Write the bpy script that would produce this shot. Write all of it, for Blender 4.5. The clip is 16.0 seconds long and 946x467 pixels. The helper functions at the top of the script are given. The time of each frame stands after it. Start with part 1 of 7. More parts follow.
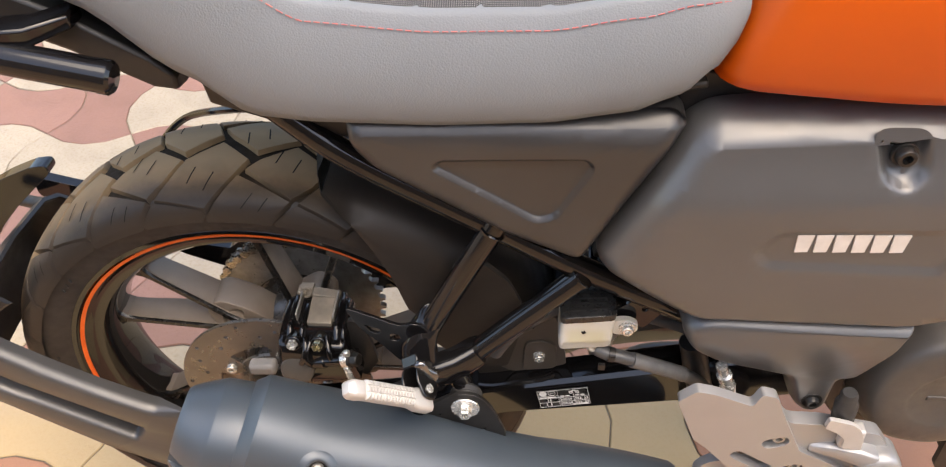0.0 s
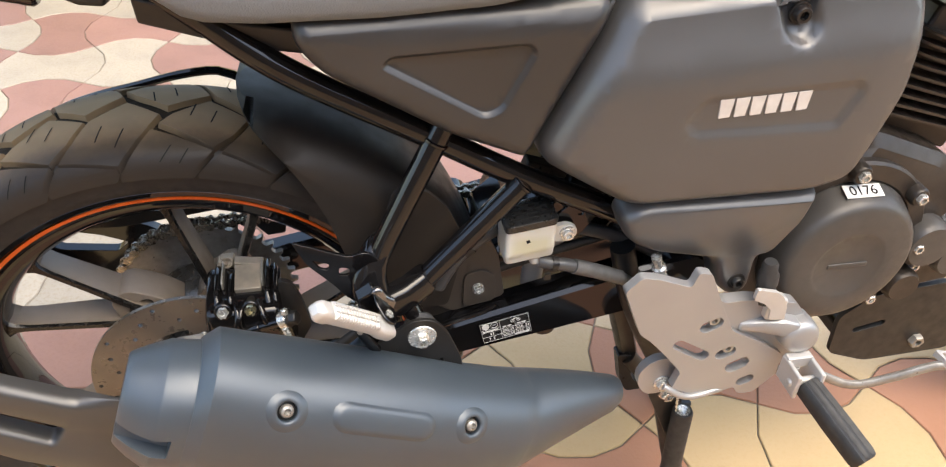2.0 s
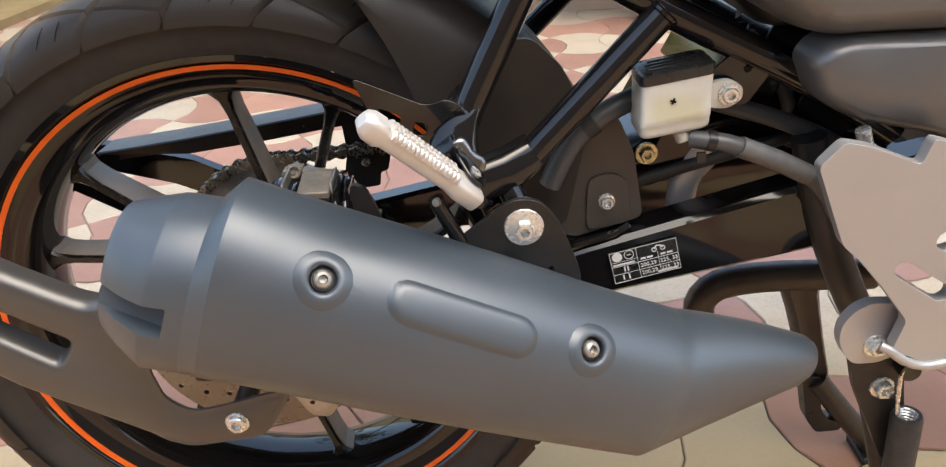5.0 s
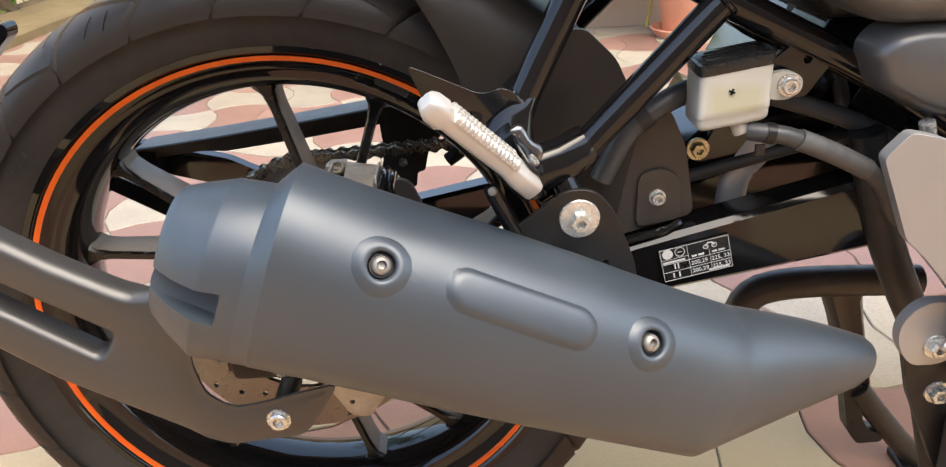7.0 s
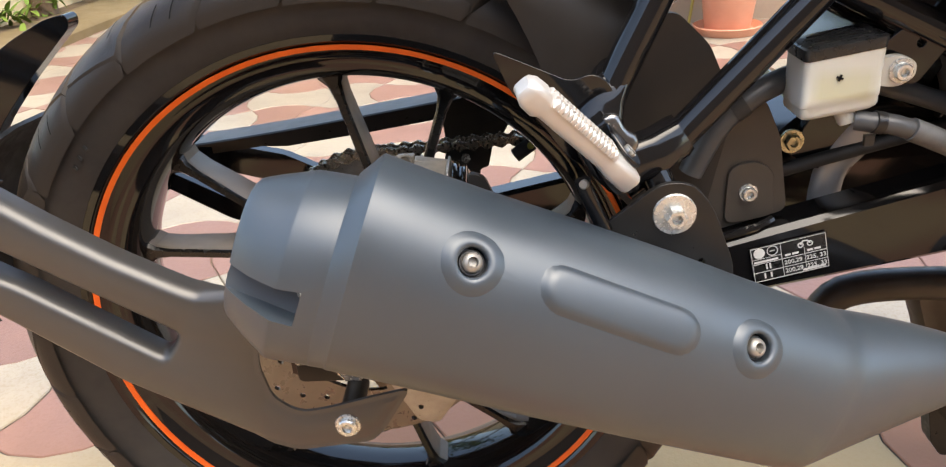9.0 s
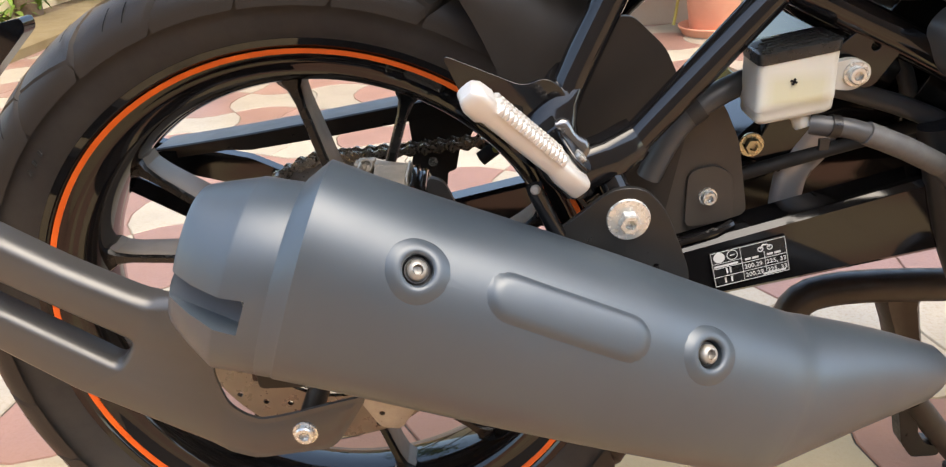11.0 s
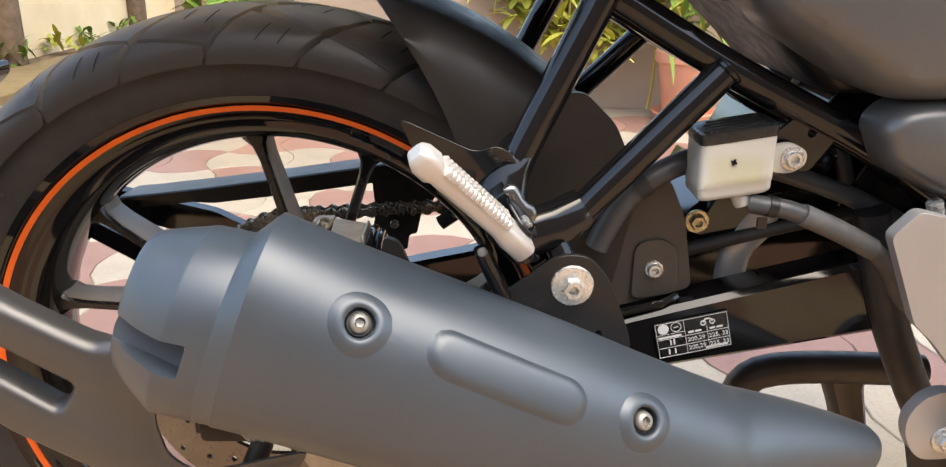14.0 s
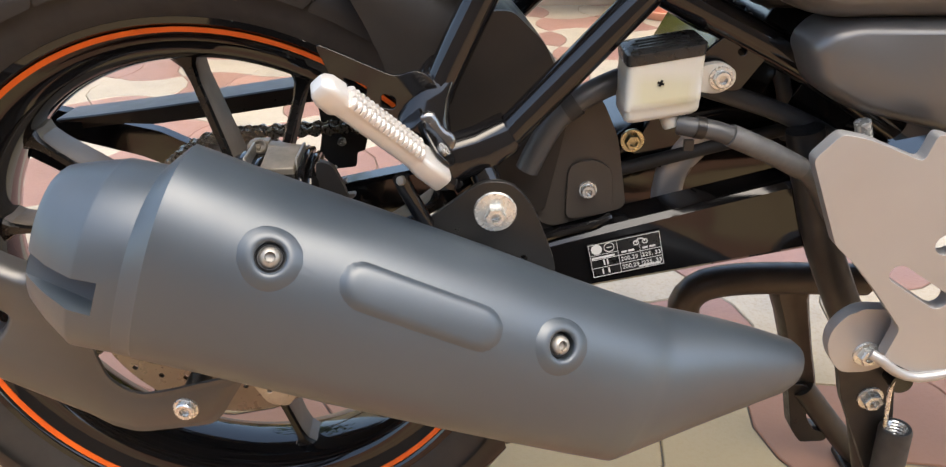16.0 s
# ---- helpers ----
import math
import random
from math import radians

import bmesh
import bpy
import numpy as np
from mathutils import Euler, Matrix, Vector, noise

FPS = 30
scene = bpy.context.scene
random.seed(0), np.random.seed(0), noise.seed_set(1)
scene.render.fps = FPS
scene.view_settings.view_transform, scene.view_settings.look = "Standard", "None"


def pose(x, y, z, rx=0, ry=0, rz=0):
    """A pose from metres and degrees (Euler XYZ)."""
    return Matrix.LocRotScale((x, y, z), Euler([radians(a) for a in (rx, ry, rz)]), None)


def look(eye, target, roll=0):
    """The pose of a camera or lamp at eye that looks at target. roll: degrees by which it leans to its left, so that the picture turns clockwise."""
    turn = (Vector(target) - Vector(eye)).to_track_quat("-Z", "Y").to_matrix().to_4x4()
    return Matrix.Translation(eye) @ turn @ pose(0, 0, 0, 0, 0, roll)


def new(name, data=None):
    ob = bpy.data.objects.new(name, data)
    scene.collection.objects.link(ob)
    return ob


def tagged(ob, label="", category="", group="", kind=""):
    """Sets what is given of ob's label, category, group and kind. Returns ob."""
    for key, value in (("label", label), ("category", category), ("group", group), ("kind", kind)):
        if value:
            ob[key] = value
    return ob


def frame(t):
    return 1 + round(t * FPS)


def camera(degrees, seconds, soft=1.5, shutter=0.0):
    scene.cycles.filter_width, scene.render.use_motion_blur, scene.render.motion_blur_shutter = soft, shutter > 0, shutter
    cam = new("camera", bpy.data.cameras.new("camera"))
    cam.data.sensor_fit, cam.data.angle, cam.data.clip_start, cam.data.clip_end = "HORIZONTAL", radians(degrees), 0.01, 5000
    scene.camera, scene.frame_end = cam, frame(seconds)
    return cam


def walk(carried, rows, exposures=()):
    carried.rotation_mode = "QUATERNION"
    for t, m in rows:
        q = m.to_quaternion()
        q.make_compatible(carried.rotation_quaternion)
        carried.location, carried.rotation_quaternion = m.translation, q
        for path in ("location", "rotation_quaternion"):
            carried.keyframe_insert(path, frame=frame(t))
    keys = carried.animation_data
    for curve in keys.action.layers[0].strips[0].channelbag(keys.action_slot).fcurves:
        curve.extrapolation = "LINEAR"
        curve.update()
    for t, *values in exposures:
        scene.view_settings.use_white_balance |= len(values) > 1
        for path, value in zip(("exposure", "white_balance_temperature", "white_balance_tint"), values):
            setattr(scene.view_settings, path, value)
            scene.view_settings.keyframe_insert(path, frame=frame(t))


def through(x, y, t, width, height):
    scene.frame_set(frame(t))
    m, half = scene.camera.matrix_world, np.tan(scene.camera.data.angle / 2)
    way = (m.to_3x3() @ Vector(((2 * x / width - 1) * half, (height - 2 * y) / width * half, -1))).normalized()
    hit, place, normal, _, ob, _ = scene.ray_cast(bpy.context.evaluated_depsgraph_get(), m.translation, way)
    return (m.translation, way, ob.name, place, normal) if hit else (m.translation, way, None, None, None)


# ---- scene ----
cam = camera(61.4, 16.0, soft=1.2, shutter=0.2)
PATH = [
    (0, (0.258, -0.613, 1.059), (0.175, 0.856, -0.294), -0.3),
    (0.5, (0.257, -0.621, 1.054), (0.205, 0.856, -0.292), -0.0),
    (1, (0.238, -0.642, 1.047), (0.27, 0.862, -0.27), 1.3),
    (1.5, (0.202, -0.66, 1.011), (0.358, 0.888, -0.246), 1.6),
    (2, (0.155, -0.694, 0.964), (0.498, 0.848, -0.263), 2.3),
    (2.5, (0.153, -0.702, 0.949), (0.468, 0.913, -0.187), 0.7),
    (3, (0.197, -0.696, 0.894), (0.172, 0.983, -0.193), -4.5),
    (3.5, (0.201, -0.676, 0.792), (0.101, 1.063, -0.191), -5.2),
    (4, (0.198, -0.66, 0.729), (0.158, 1.102, -0.216), -4.5),
    (6.5, (0.176, -0.652, 0.662), (0.178, 1.152, -0.201), -3.3),
    (7, (0.162, -0.652, 0.658), (0.138, 1.154, -0.2), -3.3),
    (7.5, (0.145, -0.647, 0.656), (0.091, 1.164, -0.192), -3.5),
    (8, (0.124, -0.638, 0.648), (0.038, 1.174, -0.196), -3.9),
    (10.5, (0.141, -0.621, 0.642), (0.043, 1.184, -0.213), -4.2),
    (11, (0.15, -0.62, 0.643), (0.073, 1.189, -0.206), -4.1),
    (11.5, (0.156, -0.624, 0.645), (0.09, 1.19, -0.197), -3.3),
    (12, (0.162, -0.627, 0.656), (0.113, 1.195, -0.167), -2.2),
    (12.5, (0.152, -0.628, 0.657), (0.122, 1.208, -0.135), -0.8),
    (13, (0.169, -0.625, 0.648), (0.175, 1.221, -0.122), 1.5),
    (13.5, (0.181, -0.626, 0.644), (0.36, 1.255, -0.011), 3.0),
    (14, (0.166, -0.634, 0.641), (0.158, 1.245, -0.045), -0.4),
    (14.5, (0.161, -0.622, 0.644), (0.252, 1.201, -0.174), 0.6),
    (15, (0.165, -0.62, 0.658), (0.303, 1.171, -0.222), 1.8),
    (15.5, (0.195, -0.63, 0.647), (0.198, 1.134, -0.295), -0.3),
    (16, (0.211, -0.625, 0.655), (0.213, 1.153, -0.262), -1.1),
]
walk(cam, [(t, look(eye, target, roll)) for t, eye, target, roll in PATH], [(0, 1.75, 7500, 12), (1.2, 1.75, 7500, 12), (2, 1.85, 7200, 8), (3.5, 1.72, 7200, 8), (4, 1.72, 7200, 8), (6.5, 1.89, 7200, 8), (8, 1.89, 7200, 8), (10.5, 1.95, 7200, 8), (12.3, 2.05, 7200, 8), (13.3, 1.89, 7200, 8), (16, 1.86, 7200, 8)])


# ---- world and light ----
world = bpy.data.worlds.new("sky")
scene.world = world
world.use_nodes = True
wn = world.node_tree
sky = wn.nodes.new("ShaderNodeTexSky")
sky.sky_type, sky.sun_disc = "NISHITA", False
SUN_UP, SUN_ROT = 68.0, 142.0
sky.sun_elevation, sky.sun_rotation = radians(SUN_UP), radians(SUN_ROT)
sky.dust_density, sky.ozone_density = 2.0, 0.5
wn.nodes["Background"].inputs[1].default_value = 0.165
wn.links.new(sky.outputs[0], wn.nodes["Background"].inputs[0])
sun = new("sun", bpy.data.lights.new("sun", "SUN"))
sun.data.energy, sun.data.angle, sun.data.color = 0.85, radians(55.0), (1.0, 0.93, 0.83)
sun.matrix_world = look((0.231, -0.295, 0.927), (0, 0, 0))


# ---- materials ----
def nodes_of(name):
    m = bpy.data.materials.new(name)
    m.use_nodes = True
    return m, m.node_tree, m.node_tree.nodes["Principled BSDF"]


def noise_node(nt, scale, detail=4.0, rough=0.55, obj=True):
    co = nt.nodes.new("ShaderNodeTexCoord")
    n = nt.nodes.new("ShaderNodeTexNoise")
    n.inputs["Scale"].default_value, n.inputs["Detail"].default_value, n.inputs["Roughness"].default_value = scale, detail, rough
    nt.links.new(co.outputs["Object"], n.inputs["Vector"])
    return n


def ramp(nt, src, stops):
    r = nt.nodes.new("ShaderNodeValToRGB")
    while len(r.color_ramp.elements) < len(stops):
        r.color_ramp.elements.new(0.5)
    for e, (p, c) in zip(r.color_ramp.elements, stops):
        e.position, e.color = p, (*c, 1) if len(c) == 3 else c
    nt.links.new(src, r.inputs[0])
    return r


def bump(nt, bsdf, src, strength, distance):
    b = nt.nodes.new("ShaderNodeBump")
    b.inputs["Strength"].default_value, b.inputs["Distance"].default_value = strength, distance
    nt.links.new(src, b.inputs["Height"])
    nt.links.new(b.outputs[0], bsdf.inputs["Normal"])
    return b


def surface(name, dark, light, rough=0.5, metal=0.0, scale=30.0, grain=600.0, relief=0.15, coat=0.0, spread=0.12, depth=0.0004, spec=0.5):
    """A plain surface with slow blotches, fine grain and slightly uneven gloss."""
    m, nt, b = nodes_of(name)
    n = noise_node(nt, scale, 5)
    c = ramp(nt, n.outputs[0], [(0.3, dark), (0.7, light)])
    nt.links.new(c.outputs[0], b.inputs["Base Color"])
    b.inputs["Metallic"].default_value = metal
    b.inputs["Coat Weight"].default_value = coat
    b.inputs["Coat Roughness"].default_value = 0.06
    b.inputs["Specular IOR Level"].default_value = spec
    n2 = noise_node(nt, scale * 3.7, 4)
    r = ramp(nt, n2.outputs[0], [(0.3, (max(0.03, rough - spread),) * 3), (0.7, (min(1, rough + spread),) * 3)])
    nt.links.new(r.outputs[0], b.inputs["Roughness"])
    if relief:
        bump(nt, b, noise_node(nt, grain, 2).outputs[0], relief, depth)
    return m


M = {}
M["gloss_black"] = surface("gloss_black_paint", (0.0045, 0.0042, 0.0045), (0.007, 0.0066, 0.007), 0.085, 0, 14, 300, 0.012, coat=0.0, spread=0.02, spec=0.5)
M["satin_black"] = surface("satin_black_plastic", (0.010, 0.0095, 0.009), (0.016, 0.015, 0.0145), 0.48, 0, 20, 900, 0.12)
M["cover"] = surface("dark_grey_plastic", (0.056, 0.0555, 0.0555), (0.067, 0.0663, 0.0660), 0.34, 0, 9, 1500, 0.08, spread=0.04, depth=0.0002, spec=0.9)
# The cover's plastic again, darkened for the shade under the seat overhang.
M["panel"] = surface("shaded_grey_plastic", (0.024, 0.0228, 0.0222), (0.031, 0.0296, 0.0288), 0.34, 0, 9, 1500, 0.08, spread=0.04, depth=0.0002, spec=0.6)
M["fender"] = surface("grained_black_plastic", (0.022, 0.0180, 0.0148), (0.031, 0.0255, 0.021), 0.46, 0, 12, 1800, 0.25, depth=0.0003, spec=0.35)
M["muffler"] = surface("matte_blue_grey_steel", (0.042, 0.0565, 0.0715), (0.050, 0.066, 0.082), 0.43, 0.25, 8, 2500, 0.08, spread=0.04, depth=0.0002, spec=1.0)
M["carrier"] = surface("black_carrier_plastic", (0.036, 0.0348, 0.034), (0.044, 0.0426, 0.0415), 0.36, 0, 9, 1500, 0.08, spread=0.04, depth=0.0002, spec=0.8)
M["bracket"] = surface("matte_black_steel", (0.012, 0.0112, 0.0105), (0.018, 0.0168, 0.016), 0.38, 0.2, 30, 1500, 0.1)
M["alloy"] = surface("satin_aluminium", (0.325, 0.323, 0.320), (0.37, 0.368, 0.365), 0.38, 0.5, 7, 3200, 0.06, spread=0.04, depth=0.00015)
M["cast"] = surface("bright_cast_aluminium", (0.50, 0.48, 0.455), (0.58, 0.56, 0.53), 0.44, 0.45, 30, 1800, 0.18, spread=0.06, depth=0.0002)
M["zinc"] = surface("zinc_plated_steel", (0.56, 0.56, 0.53), (0.64, 0.64, 0.61), 0.25, 0.7, 60, 1500, 0.1)
M["brass"] = surface("yellow_passivated_steel", (0.36, 0.32, 0.20), (0.50, 0.46, 0.32), 0.30, 0.9, 60, 1500, 0.1)
M["steel"] = surface("brushed_steel", (0.24, 0.225, 0.20), (0.38, 0.36, 0.325), 0.38, 0.55, 70, 900, 0.2)
M["disc"] = surface("brake_disc_steel", (0.150, 0.136, 0.120), (0.185, 0.168, 0.150), 0.33, 0.7, 30, 1500, 0.12)
M["hub"] = surface("dark_cast_hub", (0.085, 0.075, 0.064), (0.15, 0.135, 0.118), 0.27, 0.7, 18, 500, 0.12, spread=0.08)
M["chain"] = surface("oiled_chain_steel", (0.20, 0.175, 0.145), (0.48, 0.43, 0.36), 0.28, 0.85, 90, 1200, 0.2)
M["rubber"] = surface("black_rubber", (0.016, 0.016, 0.016), (0.028, 0.027, 0.026), 0.6, 0, 30, 900, 0.2)
M["seat"] = None
M["orange_line"] = surface("orange_pinstripe", (0.72, 0.10, 0.008), (0.82, 0.135, 0.012), 0.4, 0, 40, 500, 0.03)
M["thread"] = surface("faded_red_thread", (0.36, 0.09, 0.10), (0.50, 0.16, 0.13), 0.7, 0, 200, 2000, 0.3)
M["tank"] = surface("orange_tank_paint", (0.50, 0.070, 0.0015), (0.56, 0.085, 0.002), 0.38, 0, 5, 900, 0.03, spread=0.05)
M["badge"] = surface("pale_badge_vinyl", (0.50, 0.46, 0.42), (0.62, 0.58, 0.53), 0.45, 0.0, 60, 800, 0.05)
M["white_print"] = surface("white_print", (0.62, 0.62, 0.60), (0.72, 0.72, 0.70), 0.5, 0, 80, 600, 0.03)
M["label_black"] = surface("black_label_film", (0.010, 0.010, 0.010), (0.015, 0.015, 0.015), 0.3, 0, 40, 600, 0.03)
M["ink"] = surface("dark_ink", (0.012, 0.011, 0.011), (0.02, 0.019, 0.018), 0.9, 0, 80, 600, 0.02, spec=0.1)
M["paper"] = surface("white_paper_label", (0.66, 0.65, 0.62), (0.76, 0.75, 0.72), 0.6, 0, 40, 900, 0.05)
M["engine"] = surface("dark_grey_engine_paint", (0.056, 0.052, 0.048), (0.070, 0.065, 0.060), 0.42, 0.1, 25, 900, 0.2)
M["engine_black"] = surface("black_engine_paint", (0.028, 0.022, 0.0175), (0.046, 0.037, 0.030), 0.4, 0.2, 25, 900, 0.2)
M["wheel"] = surface("gloss_black_wheel_paint", (0.005, 0.0045, 0.0045), (0.008, 0.0075, 0.0075), 0.05, 0.0, 12, 500, 0.015, spread=0.02, spec=0.5)
M["carcass"] = surface("old_brown_rubber", (0.028, 0.0262, 0.0252), (0.039, 0.036, 0.033), 0.6, 0, 25, 800, 0.15, spec=0.3)
M["groove"] = surface("brown_groove_dirt", (0.020, 0.0145, 0.010), (0.040, 0.029, 0.019), 0.9, 0, 40, 500, 0.4, spec=0.15)
M["beige_cast"] = surface("beige_grey_cast_metal", (0.15, 0.128, 0.10), (0.24, 0.205, 0.16), 0.5, 0.15, 60, 900, 0.25)
M["shield"] = surface("brown_black_plastic", (0.055, 0.045, 0.036), (0.070, 0.058, 0.047), 0.42, 0, 14, 1200, 0.12)
M["hose"] = surface("grey_black_hose_rubber", (0.045, 0.046, 0.047), (0.062, 0.062, 0.062), 0.42, 0, 30, 900, 0.12)
M["smoky"] = surface("smoky_bright_steel", (0.16, 0.155, 0.15), (0.24, 0.235, 0.23), 0.17, 0.9, 50, 900, 0.1)
M["yellow_dab"] = surface("yellow_green_paint_dab", (0.42, 0.42, 0.08), (0.52, 0.50, 0.12), 0.5)
M["sleeve"] = surface("grey_braided_sleeve", (0.075, 0.074, 0.072), (0.11, 0.108, 0.104), 0.5, 0, 120, 1500, 0.3)
# Black spoke paint with the pale floor's reflection put into its base colour.
M["lit_spoke"] = surface("black_spoke_with_floor_reflection", (0.155, 0.122, 0.092), (0.205, 0.166, 0.128), 0.45, 0.1, 20, 700, 0.15, spread=0.08, spec=0.35)
M["spoke"] = surface("satin_black_spoke_paint", (0.007, 0.0065, 0.006), (0.011, 0.010, 0.009), 0.24, 0.0, 20, 900, 0.25, spec=0.4)
M["kerb_grey"] = surface("grey_rubber_cap", (0.16, 0.155, 0.15), (0.20, 0.195, 0.185), 0.6, 0, 40, 900, 0.1)
# Dust and the sky's sheen on black plastic, both put into this grey.
M["dusty_sheen_plastic"] = surface("dusty_black_plastic_sky_sheen", (0.20, 0.19, 0.175), (0.26, 0.25, 0.23), 0.65, 0, 15, 700, 0.1)
M["terracotta"] = surface("terracotta_plastic", (0.62, 0.27, 0.16), (0.72, 0.34, 0.21), 0.55, 0, 8, 200, 0.1)
M["cream_pot"] = surface("cream_glazed_pot", (0.58, 0.43, 0.22), (0.70, 0.55, 0.33), 0.5, 0, 6, 150, 0.15, depth=0.002)
M["tan_wall"] = surface("tan_painted_plaster", (0.33, 0.245, 0.175), (0.41, 0.305, 0.22), 0.75, 0, 3, 90, 0.3, depth=0.003)
M["brown_wall"] = surface("brown_painted_plaster", (0.25, 0.175, 0.125), (0.31, 0.22, 0.16), 0.75, 0, 3, 90, 0.3, depth=0.003)
M["cream_wall"] = surface("cream_plaster", (0.68, 0.54, 0.33), (0.80, 0.66, 0.43), 0.8, 0, 3, 80, 0.4, depth=0.004)
M["kerb"] = surface("dusty_concrete", (0.15, 0.105, 0.045), (0.21, 0.155, 0.075), 0.9, 0, 4, 60, 0.5, depth=0.004)
M["soil"] = surface("dry_soil", (0.10, 0.065, 0.035), (0.20, 0.14, 0.08), 0.95, 0, 20, 120, 0.8, depth=0.006)
M["leaf"] = surface("green_leaf", (0.10, 0.17, 0.025), (0.20, 0.28, 0.05), 0.6, 0, 4, 60, 0.2, depth=0.002, spec=0.2)
M["leaf_yellow"] = surface("yellow_green_leaf", (0.34, 0.34, 0.045), (0.50, 0.48, 0.09), 0.6, 0, 4, 60, 0.2, depth=0.002, spec=0.2)
M["stem"] = surface("yellow_stem", (0.34, 0.26, 0.04), (0.46, 0.36, 0.08), 0.5, 0, 20, 100, 0.1)
M["bark"] = surface("brown_bark", (0.12, 0.075, 0.045), (0.20, 0.135, 0.085), 0.85, 0, 20, 90, 0.8, depth=0.006)


def seat_vinyl():
    m, nt, b = nodes_of("grey_leathergrain_vinyl")
    v = nt.nodes.new("ShaderNodeTexVoronoi")
    co = nt.nodes.new("ShaderNodeTexCoord")
    v.feature = "F1"
    v.inputs["Scale"].default_value = 760
    wob = noise_node(nt, 60, 2)
    mixv = nt.nodes.new("ShaderNodeMixRGB")
    mixv.inputs[0].default_value = 0.0020
    nt.links.new(co.outputs["Object"], mixv.inputs[1])
    nt.links.new(wob.outputs["Color"], mixv.inputs[2])
    nt.links.new(mixv.outputs[0], v.inputs["Vector"])
    soft = nt.nodes.new("ShaderNodeMath")
    soft.operation = "POWER"
    soft.inputs[1].default_value = 1.6
    nt.links.new(v.outputs[0], soft.inputs[0])
    bm_node = bump(nt, b, soft.outputs[0], 0.40, 0.0005)
    bm_node.invert = True
    n2 = noise_node(nt, 7, 4)
    c = ramp(nt, n2.outputs[0], [(0.3, (0.152, 0.166, 0.175)), (0.7, (0.174, 0.188, 0.198))])
    nt.links.new(c.outputs[0], b.inputs["Base Color"])
    b.inputs["Roughness"].default_value = 0.55
    return m


def seat_mesh():
    m, nt, b = nodes_of("black_woven_fabric")
    co = nt.nodes.new("ShaderNodeTexCoord")
    w = [nt.nodes.new("ShaderNodeTexWave") for _ in range(2)]
    mul = nt.nodes.new("ShaderNodeMath")
    mul.operation = "MULTIPLY"
    for i, axis in enumerate("XY"):
        w[i].bands_direction = axis
        w[i].inputs["Scale"].default_value = 210
        nt.links.new(co.outputs["Object"], w[i].inputs["Vector"])
        nt.links.new(w[i].outputs["Fac"], mul.inputs[i])
    c = ramp(nt, mul.outputs[0], [(0.1, (0.03, 0.028, 0.027)), (0.7, (0.20, 0.19, 0.18))])
    nt.links.new(c.outputs[0], b.inputs["Base Color"])
    b.inputs["Roughness"].default_value = 0.75
    bump(nt, b, mul.outputs[0], 0.6, 0.0008)
    return m


def tyre_rubber():
    """Dark rubber; the middle of the tread is dry and dusty brown, the shoulders are clean."""
    m, nt, b = nodes_of("dusty_tyre_rubber")
    co = nt.nodes.new("ShaderNodeTexCoord")
    sep = nt.nodes.new("ShaderNodeSeparateXYZ")
    nt.links.new(co.outputs["Object"], sep.inputs[0])
    ab = nt.nodes.new("ShaderNodeMath")
    ab.operation = "ABSOLUTE"
    nt.links.new(sep.outputs[1], ab.inputs[0])
    n = noise_node(nt, 35, 5)
    add = nt.nodes.new("ShaderNodeMath")
    add.operation = "MULTIPLY_ADD"
    add.inputs[1].default_value = 0.03
    nt.links.new(n.outputs[0], add.inputs[0])
    rad = nt.nodes.new("ShaderNodeVectorMath")
    rad.operation = "DISTANCE"
    flat = nt.nodes.new("ShaderNodeCombineXYZ")
    nt.links.new(sep.outputs[0], flat.inputs[0])
    nt.links.new(sep.outputs[2], flat.inputs[2])
    nt.links.new(flat.outputs[0], rad.inputs[0])
    rad.inputs[1].default_value = (0, 0, 0.30)
    side = nt.nodes.new("ShaderNodeMath")
    side.operation = "MULTIPLY_ADD"
    side.inputs[1].default_value = -0.9
    nt.links.new(rad.outputs["Value"], side.inputs[0])
    nt.links.new(ab.outputs[0], side.inputs[2])
    lift = nt.nodes.new("ShaderNodeMath")
    lift.operation = "ADD"
    lift.inputs[1].default_value = 0.27
    nt.links.new(side.outputs[0], lift.inputs[0])
    nt.links.new(lift.outputs[0], add.inputs[2])
    tint = ramp(nt, add.outputs[0], [(0.034, (0.290, 0.198, 0.110)), (0.056, (0.185, 0.126, 0.070)), (0.074, (0.072, 0.053, 0.035)), (0.094, (0.030, 0.025, 0.021))])
    nt.links.new(tint.outputs[0], b.inputs["Base Color"])
    b.inputs["Specular IOR Level"].default_value = 0.22
    r = ramp(nt, add.outputs[0], [(0.03, (0.85,) * 3), (0.075, (0.44,) * 3)])
    nt.links.new(r.outputs[0], b.inputs["Roughness"])
    bump(nt, b, noise_node(nt, 700, 3).outputs[0], 0.25, 0.0005)
    return m


